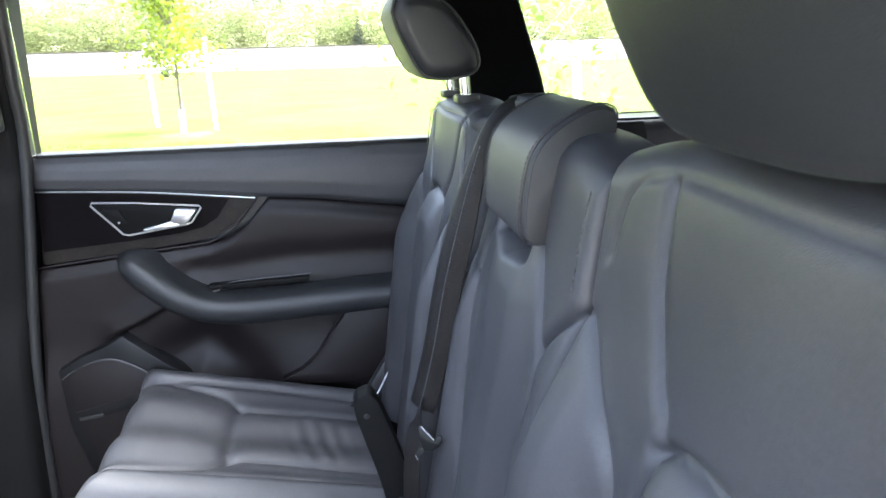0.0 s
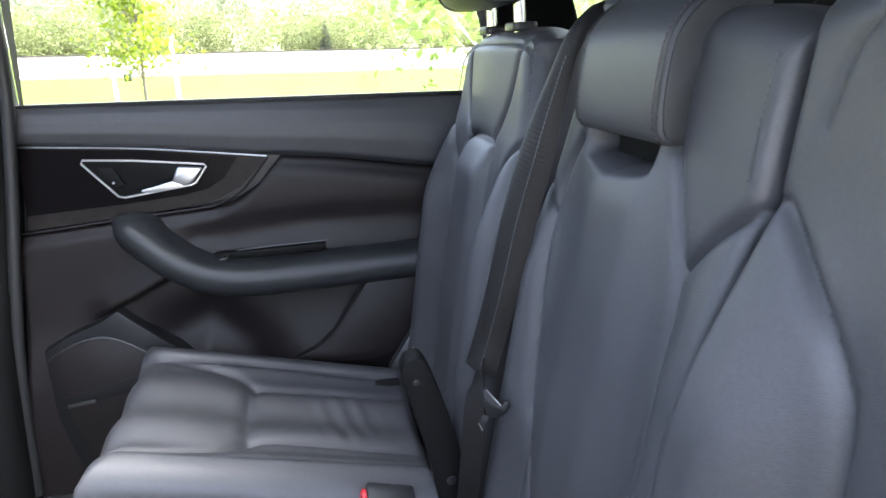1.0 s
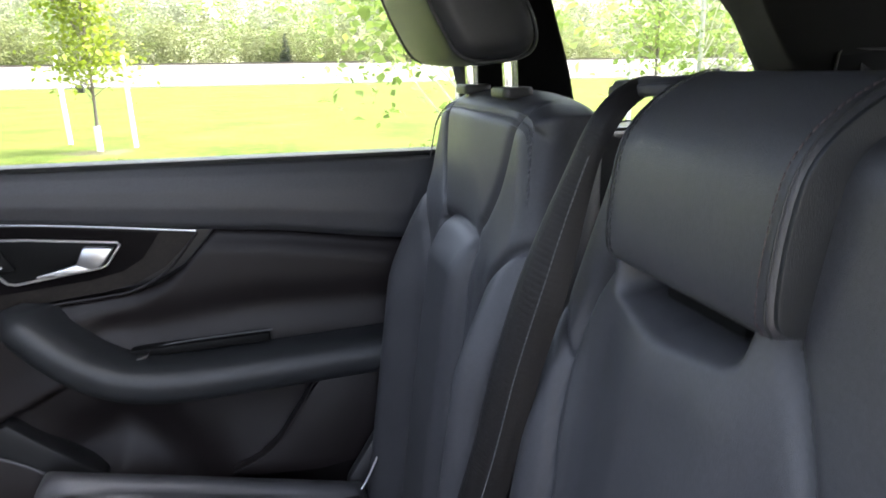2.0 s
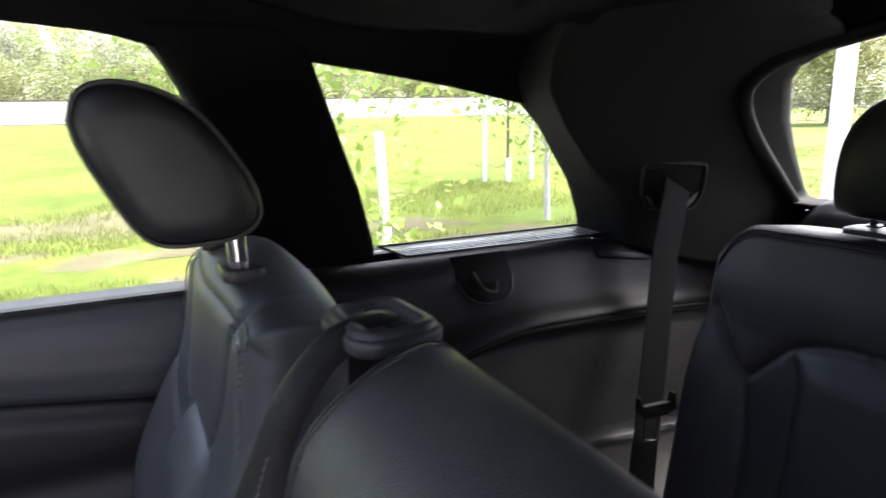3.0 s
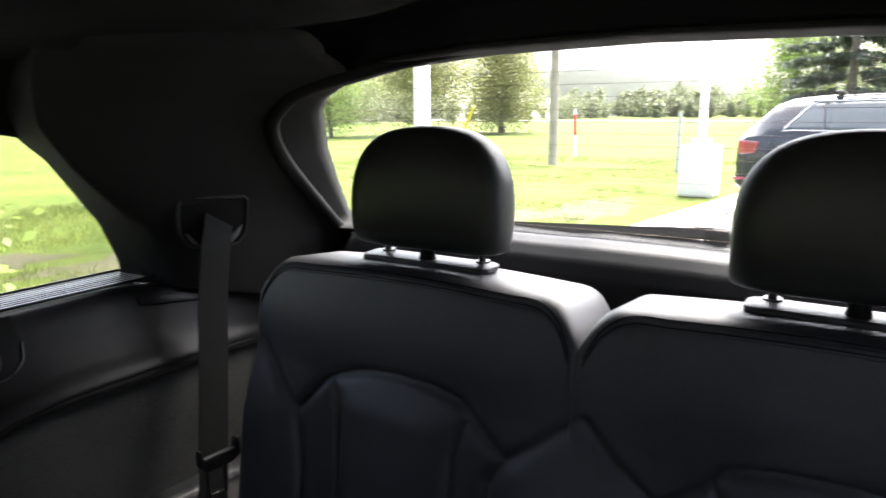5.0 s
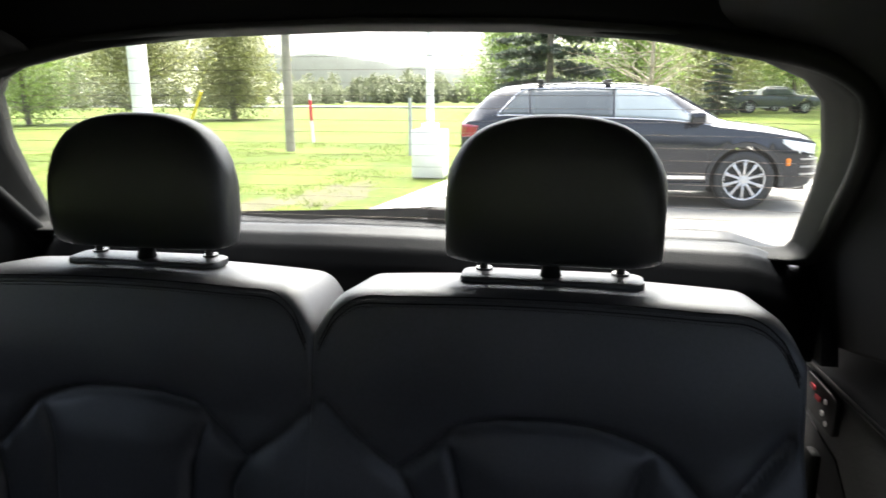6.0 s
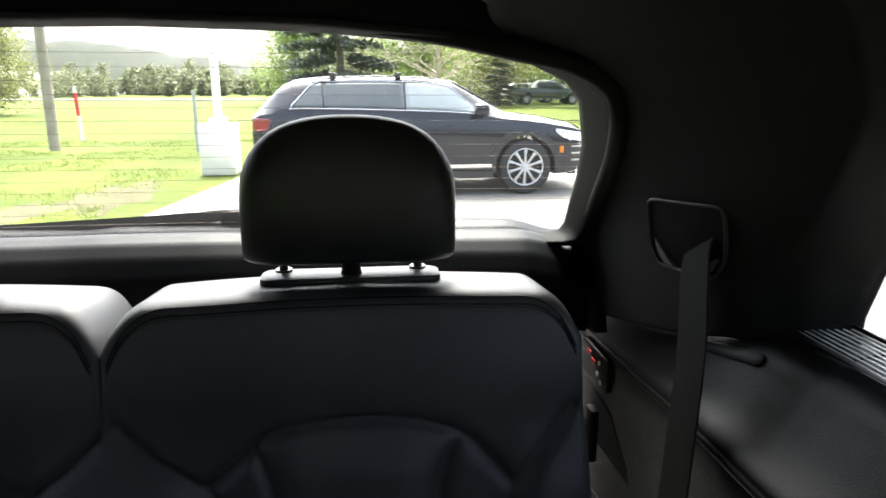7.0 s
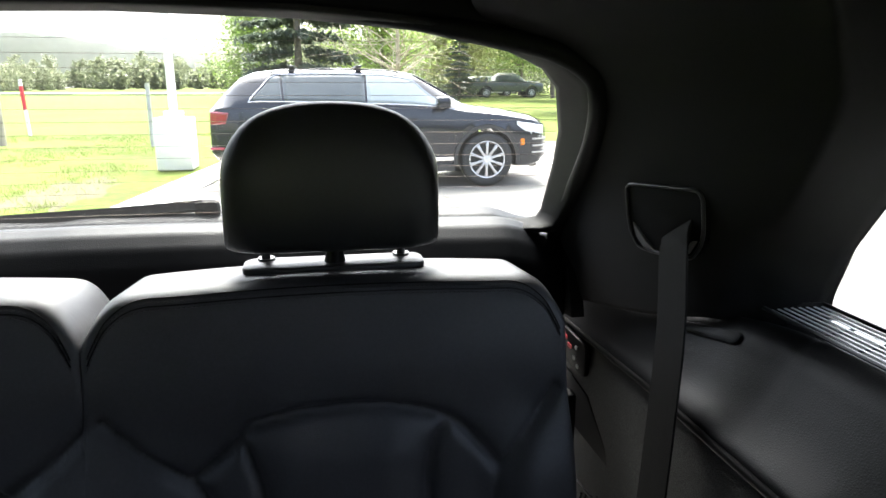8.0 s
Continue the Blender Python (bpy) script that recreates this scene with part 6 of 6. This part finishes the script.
stake((-2.35, 13.5, -0.02), (-2.40, 13.5, 1.70), 0.035)
tree("young_tree", (1.18, 3.55, -0.02), 3.9, 0.55, 0.95, 0.022, 0.052, 3600, BARK_PALE, 31, "young aspen with sparse round leaves by the car", leaf_mat=LEAF_SPRING, clumps=26)
stake((1.66, 3.42, -0.02), (1.50, 3.18, 1.335), 0.022)
tree("young_tree", (5.2, 6.9, -0.02), 4.6, 1.2, 1.25, 0.045, 0.065, 3800, BARK_PALE, 41, "young pale-barked aspen with fresh leaves", leaf_mat=LEAF_SPRING, clumps=30)
tree("young_tree", (7.0, 10.8, -0.02), 4.0, 1.5, 0.8, 0.035, 0.08, 1100, BARK, 51, "young tree with white trunk guard between stakes", leaf_mat=LEAF_SPRING, guard=True, clumps=26)
stake((6.6, 11.0, -0.02), (6.6, 11.0, 1.6), 0.035)
stake((7.6, 10.9, -0.02), (7.6, 10.9, 1.6), 0.035)
stake((22.0, 8.2, -0.02), (22.2, 8.35, 1.6), 0.036, "white marker stake with a red painted band", "marker_stake", red=0.42)
tagged(part("service_box", block("service_box", (0.5, 0.4, 0.55), (-12.3, 52.5, 0.25), HARD_PLASTIC, 0.03)), "small dark service box in the field", "service box")

POLE_WOOD = material("weathered_pole_wood", (0.27, 0.24, 0.20), 0.9, spread=0.3, grain=40, stain=3, bump=0.8, bump_scale=40)
up = base("utility_pole", (18.9, 7.7, 0), "weathered grey-brown wooden utility pole", "utility pole")
part("pole", sweep("pole", [(18.9, 7.7, -0.05), (18.9, 7.72, 8)], ring(0.135, 14), POLE_WOOD, up=(1, 0, 0), scale=lambda k: 1 - 0.2 * k), up)
lp = base("light_pole", (13.2, 2.38, 0), "white painted light pole on a white square concrete base", "light pole")
part("pedestal", block("pedestal", (0.62, 0.62, 0.92), (13.25, 2.38, 0.44), WHITE_WOOD, 0.03), lp, "white square base")
part("flange", block("flange", (0.30, 0.30, 0.12), (13.25, 2.38, 0.96), WHITE_WOOD, 0.03), lp)
part("pole", sweep("pole", [(13.25, 2.38, 0.9), (13.25, 2.40, 6.5)], ring(0.075, 16), WHITE_WOOD, up=(1, 0, 0)), lp, "slim white pole")
wp = base("white_post", (8.2, 5.1, 0), "tall plain white steel post", "post")
part("pole", sweep("pole", [(8.2, 5.1, -0.05), (8.2, 5.1, 5.5)], ring(0.115, 18), WHITE_WOOD, up=(1, 0, 0)), wp)
YELLOW = material("yellow_guard_plastic", (0.65, 0.50, 0.03), 0.5, spread=0.1)
gw = base("guy_guard", (24.3, 14.32, 0), "leaning yellow plastic guy-wire guard", "guy guard")
part("sleeve", sweep("sleeve", [(24.3, 14.32, 0.0), (24.3, 13.5, 1.72)], ring(0.06, 10), YELLOW, up=(1, 0, 0)), gw)
FENCE = material("grey_fence_post", (0.42, 0.42, 0.41), 0.8)
fp = base("fence_post", (17.6, 3.8, 0), "thin grey metal fence post", "fence post")
part("post", sweep("post", [(17.6, 3.8, 0), (17.6, 3.8, 1.5)], ring(0.05, 8), FENCE, up=(1, 0, 0)), fp)

tree("broad_tree", (38, 25.5, 0), 8, 0.8, 4.2, 0.22, 0.174, 12480, BARK, 61, "leafy spring tree with spreading crown", leaf_mat=LEAF_TREE, clumps=60, density=2.4)
tree("broad_tree", (44, 22.5, 0), 7, 0.6, 3.6, 0.20, 0.174, 11040, BARK, 62, "leafy spring tree with low branches", leaf_mat=LEAF_TREE, clumps=60, density=2.4)
tree("broad_tree", (33, 29, 0), 6, 0.8, 2.8, 0.15, 0.145, 6240, BARK, 63, "leafy yellow-green spring tree", leaf_mat=LEAF_SPRING, clumps=44, density=2.4)
tree("bare_tree", (24, -2.9, 0), 7.5, 2.2, 4.2, 0.10, 0.2, 0, BARK_DRY, 64, "bare pale-branched tree behind the parked car", bare=True, clumps=44)
tree("broad_tree", (37, -3.6, 0), 7.2, 1.2, 3.4, 0.15, 0.162, 6240, BARK, 65, "light green spring tree behind the parked car", leaf_mat=LEAF_SPRING, clumps=44, density=2.4)
conifer("spruce_tree", (34, 0.7, 0), 13, 3.4, 71, "tall dark spruce behind the parked car")
conifer("spruce_tree", (46, -9.6, 0.4), 6.0, 1.25, 72, "dark spruce beside the grass")
tree("broad_tree", (52, -10.5, 0.4), 9, 1.8, 4.2, 0.2, 0.197, 10080, BARK, 66, "broad green tree behind the parking lot", leaf_mat=LEAF_TREE, clumps=60, density=2.4)
tree("broad_tree", (58, -17.5, 0.45), 9, 3.0, 5.0, 0.2, 0.209, 11040, BARK, 67, "broad spring-green tree behind the pickup", leaf_mat=LEAF_SPRING, clumps=60, density=2.4)
tree("broad_tree", (47, -16.6, 0.45), 8, 2.6, 3.6, 0.18, 0.174, 7680, BARK, 68, "spring-green tree beside the pickup", leaf_mat=LEAF_SPRING, clumps=50, density=2.4)
tree("broad_tree", (34.5, -13.0, 0.2), 9, 3.6, 4.0, 0.42, 0.174, 8160, BARK, 69, "thick grey tree trunk with leafy crown", leaf_mat=LEAF_TREE, clumps=50, density=2.4)
tree("broad_tree", (70, 6, 0.2), 9, 1.5, 4.5, 0.2, 0.232, 8640, BARK, 70, "green tree by the far road", leaf_mat=LEAF_SPRING, clumps=50, density=2.4)
brush("bushes", [(62, 90, -60, 4, 3.0, 8.0)], 170, 0.5, LEAF_FAR, 16, "green trees closing the far side of the lot")


# ---------------------------------------------------------------- parked vehicles
CAR_PAINT = material("black_blue_car_paint", (0.008, 0.010, 0.016), 0.16, metal=0.0, spread=0.2, spec=0.3, coat=0.5, rough_spread=0.04)
# base colour raised to stand for sky reflected in the panes
CAR_GLASS = material("tinted_glass_sky_reflection", (0.06, 0.07, 0.075), 0.05, spread=0.1, spec=0.3, coat=0.4, rough_spread=0.02)
CAR_GLASS_CLEAR = material("pale_car_glass", (0.20, 0.23, 0.235), 0.05, spread=0.1, coat=1.0, rough_spread=0.02)
ALLOY = material("silver_alloy", (0.55, 0.55, 0.56), 0.3, metal=0.9, spread=0.08)
LAMP_RED = material("red_tail_lens", (0.20, 0.006, 0.020), 0.15, coat=1.0)
LAMP_WHITE = material("clear_head_lens", (0.75, 0.77, 0.78), 0.15, coat=1.0)
LAMP_AMBER = material("amber_lens", (0.8, 0.22, 0.01), 0.25)
PICKUP_PAINT = material("dark_green_grey_paint", (0.035, 0.045, 0.045), 0.3, coat=0.8)
WHITE_PAINT = material("white_car_paint", (0.6, 0.6, 0.6), 0.3, coat=0.8)


def wheel(car, l, w, r, place, side, spokes=10):
    """Tyre with rim and spokes, its axle across the car."""
    prof = [(0.60, -0.11), (0.70, -0.128), (0.88, -0.13), (0.97, -0.11), (1.0, -0.07), (1.0, 0.07), (0.97, 0.11), (0.88, 0.13), (0.70, 0.128), (0.60, 0.11)]
    n = 40
    loops = [[place(l + r * p * math.cos(t), w + q, r + r * p * math.sin(t)) for p, q in prof] for t in (k / n * math.tau for k in range(n))]
    verts = [p for lp in loops for p in lp]
    m = len(prof)
    faces = [(i * m + j, i * m + (j + 1) % m, ((i + 1) % n) * m + (j + 1) % m, ((i + 1) % n) * m + j) for i in range(n) for j in range(m)]
    wh = part("wheel", mesh_of("wheel", verts, faces, RUBBER), car)
    out = w + side * 0.105
    rim = [[place(l + r * p * math.cos(t), out + side * q, r + r * p * math.sin(t)) for p, q in ((0.68, 0.01), (0.70, 0.018), (0.66, 0.022), (0.61, 0.0), (0.60, -0.12))] for t in (k / n * math.tau for k in range(n))]
    m = 5
    part("rim", mesh_of("rim", [p for lp in rim for p in lp], [(i * m + j, i * m + j + 1, ((i + 1) % n) * m + j + 1, ((i + 1) % n) * m + j) for i in range(n) for j in range(m - 1)], ALLOY), wh, "silver alloy rim")
    part("brake_disc", prism("brake_disc", [(math.cos(k / 24 * math.tau) * r * 0.62, math.sin(k / 24 * math.tau) * r * 0.62) for k in range(24)], lambda a, b, k: place(l + a, out - side * (0.07 + 0.01 * k), r + b), RUBBER), wh)
    for k in range(spokes):
        t = k / spokes * math.tau + 0.3
        c, s = math.cos(t), math.sin(t)
        sec = [(0.10, -0.020), (0.40, -0.015), (0.63, -0.026), (0.63, 0.026), (0.40, 0.015), (0.10, 0.020)]
        part("spoke", prism("spoke", [(r * (p * c) - q * s, r * (p * s) + q * c) for p, q in sec], lambda a, b, kk: place(l + a, out + side * (0.012 - 0.04 * kk), r + b), ALLOY, 0.006), wh)
    part("hub_cap", prism("hub_cap", ring(r * 0.13, 14), lambda a, b, k: place(l + a, out + side * (0.02 - 0.04 * k), r + b), ALLOY, 0.008), wh)


def suv(name, place, paint, label, shape, detail=True):
    """A car body lofted along its length. place(l, w, z): from metres from the tail, across and up to the world."""
    car = base(name, place(shape["length"] / 2, 0, 0), label, "car", "parked cars")
    L = shape["length"]
    T = lambda key, l: at(shape[key], l)
    R, wr = shape["arch"], shape["wheel_r"]

    def bottom(l):
        z = T("sill", l)
        for lw in shape["axles"]:
            d = abs(l - lw)
            if d < R:
                z = max(z, wr + math.sqrt(R * R - d * d))
        return z

    def section(l):
        hw, zb, zr, hr, ze = T("half", l), T("belt", l), T("roof", l), T("roof_half", l), T("roof_edge", l)
        z0 = bottom(l)
        pts = [(hw * 0.90, z0), (hw * 0.975, z0 + 0.03)]
        for f in (0.15, 0.3, 0.5, 0.7, 0.88, 1.0):
            z = max(z0 + 0.04 + 0.01 * f, 0.36 + (zb - 0.36) * f)
            z = min(z, zb) if zb > z0 + 0.05 else z
            bulge = 1.0 - 0.03 * max(0, (f - 0.55) / 0.45) ** 2 - 0.02 * max(0, (0.3 - f) / 0.3) + (0.012 if 0.6 < f < 0.8 else 0)
            pts.append((hw * bulge, z))
        top0 = pts[-1]
        for f in (0.25, 0.5, 0.75, 1.0):
            pts.append((top0[0] + (hr - top0[0]) * f + 0.03 * math.sin(math.pi * f) * (ze - zb), top0[1] + (ze - top0[1]) * f))
        pts += [(hr * 0.88, ze + (zr - ze) * 0.55), (hr * 0.6, ze + (zr - ze) * 0.85), (hr * 0.3, ze + (zr - ze) * 0.97), (0.0, zr)]
        return pts

    ls = sorted(set(list(np.linspace(0.0, L, 86)) + [lw + s * R * k for lw in shape["axles"] for s in (-1, 1) for k in (1.0, 0.985, 0.95, 0.85)]))
    verts, faces = [], []
    m = None
    for l in ls:
        half = section(l)
        pts = half + [(-a, b) for a, b in half[-2::-1]]
        m = len(pts)
        verts += [place(l, a, b) for a, b in pts]
    for i in range(len(ls) - 1):
        for j in range(m - 1):
            faces.append((i * m + j, i * m + j + 1, (i + 1) * m + j + 1, (i + 1) * m + j))
        faces.append((i * m + m - 1, i * m, (i + 1) * m, (i + 1) * m + m - 1))
    faces += [tuple(range(m)), tuple((len(ls) - 1) * m + j for j in range(m - 1, -1, -1))]
    body = part("body", mesh_of("body", verts, faces, paint), car, "glossy dark painted body")
    body.data.set_sharp_from_angle(angle=radians(32))

    def on_side(l, f, side, lift=0.006):
        pts = section(l)
        a, b = pts[7], pts[11]
        k = 7 + 4 * f
        i = min(int(k), 10)
        p, q = pts[i], pts[i + 1]
        w, z = p[0] + (q[0] - p[0]) * (k - i), p[1] + (q[1] - p[1]) * (k - i)
        return place(l, side * (w + lift), z)

    for side in (1, -1):
        for k, (l0, l1, f0, f1, mt, slope0, slope1) in enumerate(shape["windows"]):
            def win(u, v, side=side, l0=l0, l1=l1, f0=f0, f1=f1, slope0=slope0, slope1=slope1):
                f = f0 + (f1 - f0) * v
                return on_side(l0 + slope0 * v + (l1 + slope1 * v - l0 - slope0 * v) * u, f, side)
            inward = place(0, -side * 0.004, 0) - place(0, 0, 0)
            part("side_window", slab("side_window", win, 14, 8, inward, mt), body, "tinted side glass" if mt == CAR_GLASS else "side glass")
        if detail:
            wins = shape["windows"]
            ring_pts = [on_side(wins[0][0] - 0.03, wins[0][2] - 0.03, side, 0.010)] + [on_side(l, -0.02 + wins[0][2], side, 0.010) for l in np.linspace(wins[0][0] + 0.1, wins[-1][1] + 0.03, 24)]
            l1, s1 = wins[-1][1], wins[-1][6]
            ring_pts += [on_side(l1 + 0.03 + s1 * v, wins[-1][2] + (wins[-1][3] - wins[-1][2]) * v, side, 0.010) for v in np.linspace(0.15, 0.95, 8)]
            ring_pts += [on_side(l, wins[0][3] + 0.03, side, 0.010) for l in np.linspace(l1 + s1 - 0.05, wins[0][0] + wins[0][5] + 0.05, 24)]
            ring_pts += [on_side(wins[0][0] + wins[0][5] * v - 0.03, wins[0][2] + (wins[0][3] - wins[0][2]) * v, side, 0.010) for v in np.linspace(0.9, 0.1, 8)]
            part("window_chrome", sweep("window_chrome", ring_pts, ring(0.009, 6), CHROME, up=(0, 0, 1), closed=True), body, "bright chrome window surround")
            for lw in shape["axles"]:
                arc = [place(lw + (R + 0.012) * math.cos(t), side * (T("half", lw + (R + 0.012) * math.cos(t)) + 0.008), max(0.30, wr + (R + 0.012) * math.sin(t))) for t in np.linspace(-0.15, math.pi + 0.15, 30)]
                part("arch_trim", sweep("arch_trim", arc, strap(0.05, 0.03), HARD_PLASTIC, up=(-1, 0, 0)), body, "black wheel arch trim")
            part("sill_strip", sweep("sill_strip", [place(l, side * (T("half", l) + 0.004), 0.40 + 0.01 * l) for l in np.linspace(shape["axles"][0] + 0.55, shape["axles"][1] - 0.52, 16)], strap(0.03, 0.05), CHROME, up=(0, 0, 1)), body, "bright sill strip")
            part("sill", sweep("sill", [place(l, side * (T("half", l) - 0.02), 0.30) for l in np.linspace(shape["axles"][0] + 0.5, shape["axles"][1] - 0.5, 12)], strap(0.09, 0.10), HARD_PLASTIC, up=(0, 0, 1)), body)
            for lh in (1.95, 2.85):
                part("door_handle", block("door_handle", (0.035, 0.20, 0.03), place(lh, side * (T("half", lh) + 0.006), 1.02), paint, 0.01), body)
            for ld in (1.42, 2.28, 3.48):
                part("door_gap", sweep("door_gap", [place(ld + 0.02, side * (T("half", ld) * (1.0 if z < 0.9 else 0.985) + 0.002), z) for z in (0.42, 0.6, 0.8, 0.95)], strap(0.008, 0.006), RUBBER, up=(-1, 0, 0)), body)
            mir = part("mirror", block("mirror", (0.24, 0.20, 0.17), place(3.30, side * (T("half", 3.1) + 0.10), 1.24), paint, 0.045, None, 4), car, "dark door mirror")
            part("mirror_foot", block("mirror_foot", (0.14, 0.06, 0.04), place(3.32, side * (T("half", 3.1) + 0.0), 1.19), HARD_PLASTIC, 0.01), mir)
            part("roof_rail", sweep("roof_rail", spline([place(l, side * 0.62, z) for l, z in ((0.85, 1.650), (1.0, 1.672), (1.8, 1.702), (2.55, 1.684), (2.72, 1.650))], 24), ring(0.012, 8), HARD_PLASTIC), car, "dark roof rail")
            part("tail_lamp", slab("tail_lamp", lambda u, v, side=side: place(0.01 + (0.27 - 0.05 * v) * u, side * (T("half", 0.01 + (0.27 - 0.05 * v) * u) * 0.992 + 0.012), 1.13 - 0.02 * u - (0.19 - 0.04 * u) * v), 12, 6, place(0, -side * 0.02, 0) - place(0, 0, 0), LAMP_RED), car, "red tail lamp")
            part("rear_reflector", block("rear_reflector", (0.06, 0.22, 0.04), place(0.10, side * (T("half", 0.10) - 0.01), 0.62), LAMP_RED, 0.01), car)
            part("head_lamp", slab("head_lamp", lambda u, v, side=side: place(4.46 + 0.48 * u, side * (T("half", 4.46 + 0.48 * u) * 0.992 + 0.012), 0.965 - 0.07 * u - (0.05 + 0.28 * u * (1 - 0.55 * u)) * v), 14, 6, place(0, -side * 0.02, 0) - place(0, 0, 0), LAMP_WHITE), car, "clear head lamp")
            part("side_marker", block("side_marker", (0.03, 0.06, 0.10), place(4.56, side * (T("half", 4.56) + 0.005), 0.66), LAMP_AMBER, 0.01), car, "amber side marker")
            for zz in (0.70, 0.60, 0.50):
                part("intake_bar", sweep("intake_bar", [place(l, side * (T("half", l) + 0.008), zz) for l in (4.72, 4.82, 4.92, 5.0)], strap(0.03, 0.022), ALLOY, up=(0, 0, 1)), car)
    if detail:
        for lb in (1.15, 2.12):
            part("roof_bar", block("roof_bar", (1.30, 0.09, 0.03), place(lb, 0, 1.745), HARD_PLASTIC, 0.01), car, "black roof cross bar")
        part("bumper_skirt", block("bumper_skirt", (1.2, 0.14, 0.10), place(4.84, 0, 0.30), HARD_PLASTIC, 0.03), car)
    wn_ = shape["windscreen"]
    def screen(u, v):
        l = wn_[0] + (wn_[1] - wn_[0]) * v
        hr = T("roof_half", l) * 0.9
        return place(l, -hr + 2 * hr * u, T("roof", l) + 0.008 - 0.035 * abs(2 * u - 1) ** 2)
    part("windscreen", slab("windscreen", screen, 10, 10, (0, 0, -0.004), CAR_GLASS_CLEAR), body, "windscreen")
    for lw in shape["axles"]:
        for side in (1, -1):
            wheel(car, lw, side * (T("half", lw) - 0.13), wr, place, side)
    return car


Q = dict(
    length=5.02, arch=0.475, wheel_r=0.408, axles=(0.98, 4.0),
    sill=[(0, 0.52), (0.15, 0.40), (0.5, 0.32), (1.5, 0.28), (4.4, 0.28), (4.8, 0.30), (5.02, 0.40)],
    half=[(0, 0.80), (0.1, 0.88), (0.4, 0.945), (1.0, 0.97), (3.9, 0.975), (4.4, 0.95), (4.7, 0.90), (4.9, 0.80), (5.02, 0.62)],
    belt=[(0, 1.10), (0.1, 1.16), (0.6, 1.235), (1.5, 1.215), (3.2, 1.165), (3.5, 1.13), (4.2, 1.06), (4.7, 0.98), (4.94, 0.92), (5.02, 0.84)],
    roof=[(0, 1.16), (0.12, 1.30), (0.40, 1.58), (0.60, 1.67), (1.0, 1.715), (1.8, 1.735), (2.5, 1.725), (2.95, 1.660), (3.33, 1.46), (3.68, 1.235), (3.80, 1.195), (4.3, 1.14), (4.75, 1.06), (4.94, 0.99), (5.02, 0.90)],
    roof_edge=[(0, 1.13), (0.12, 1.26), (0.40, 1.53), (0.60, 1.60), (1.0, 1.645), (1.8, 1.66), (2.5, 1.645), (2.95, 1.57), (3.33, 1.37), (3.68, 1.18), (3.80, 1.15), (4.3, 1.10), (4.75, 1.01), (4.94, 0.95), (5.02, 0.87)],
    roof_half=[(0, 0.70), (0.12, 0.66), (0.5, 0.62), (2.6, 0.64), (3.3, 0.70), (3.7, 0.80), (4.3, 0.82), (4.75, 0.74), (5.02, 0.5)],
    windows=[(0.58, 1.02, 0.10, 0.93, CAR_GLASS, 0.30, -0.04), (1.05, 2.19, 0.10, 0.95, CAR_GLASS, -0.04, 0.0), (2.22, 3.48, 0.10, 0.95, CAR_GLASS_CLEAR, 0.0, -0.62)],
    windscreen=(2.92, 3.66),
)
suv("parked_car", lambda l, w, z: Vector((11.0 - w, 1.30 - l * 0.985, z)), CAR_PAINT, "black-blue large estate car with silver wheels on the lot", Q)

P = dict(
    length=5.7, arch=0.47, wheel_r=0.39, axles=(1.15, 4.75),
    sill=[(0, 0.6), (0.3, 0.5), (1.6, 0.45), (5.4, 0.45), (5.7, 0.55)],
    half=[(0, 0.92), (0.3, 0.96), (5.2, 0.96), (5.55, 0.9), (5.7, 0.8)],
    belt=[(0, 1.25), (1.9, 1.25), (2.1, 1.25), (4.2, 1.22), (5.0, 1.15), (5.7, 1.05)],
    roof=[(0, 1.28), (1.85, 1.28), (1.95, 1.6), (2.3, 1.86), (3.4, 1.88), (3.75, 1.75), (4.25, 1.30), (5.3, 1.22), (5.7, 1.08)],
    roof_edge=[(0, 1.26), (1.85, 1.26), (1.95, 1.55), (2.3, 1.78), (3.4, 1.80), (3.75, 1.68), (4.25, 1.27), (5.3, 1.18), (5.7, 1.06)],
    roof_half=[(0, 0.88), (1.85, 0.88), (2.0, 0.7), (3.5, 0.68), (4.2, 0.8), (5.3, 0.82), (5.7, 0.7)],
    windows=[(2.15, 2.95, 0.10, 0.85, CAR_GLASS, 0.0, 0.0), (3.0, 3.95, 0.10, 0.85, CAR_GLASS, 0.0, -0.40)],
    windscreen=(3.72, 4.20),
)
suv("pickup_truck", lambda l, w, z: Vector((52 - w, -11.6 - l, z + 0.42)), PICKUP_PAINT, "dark green-grey pickup truck parked far off", P, False)
suv("parked_car", lambda l, w, z: Vector((57 - w, -12.2 - l * 0.9, z * 0.95 + 0.44)), WHITE_PAINT, "white car parked behind the pickup", Q, False)
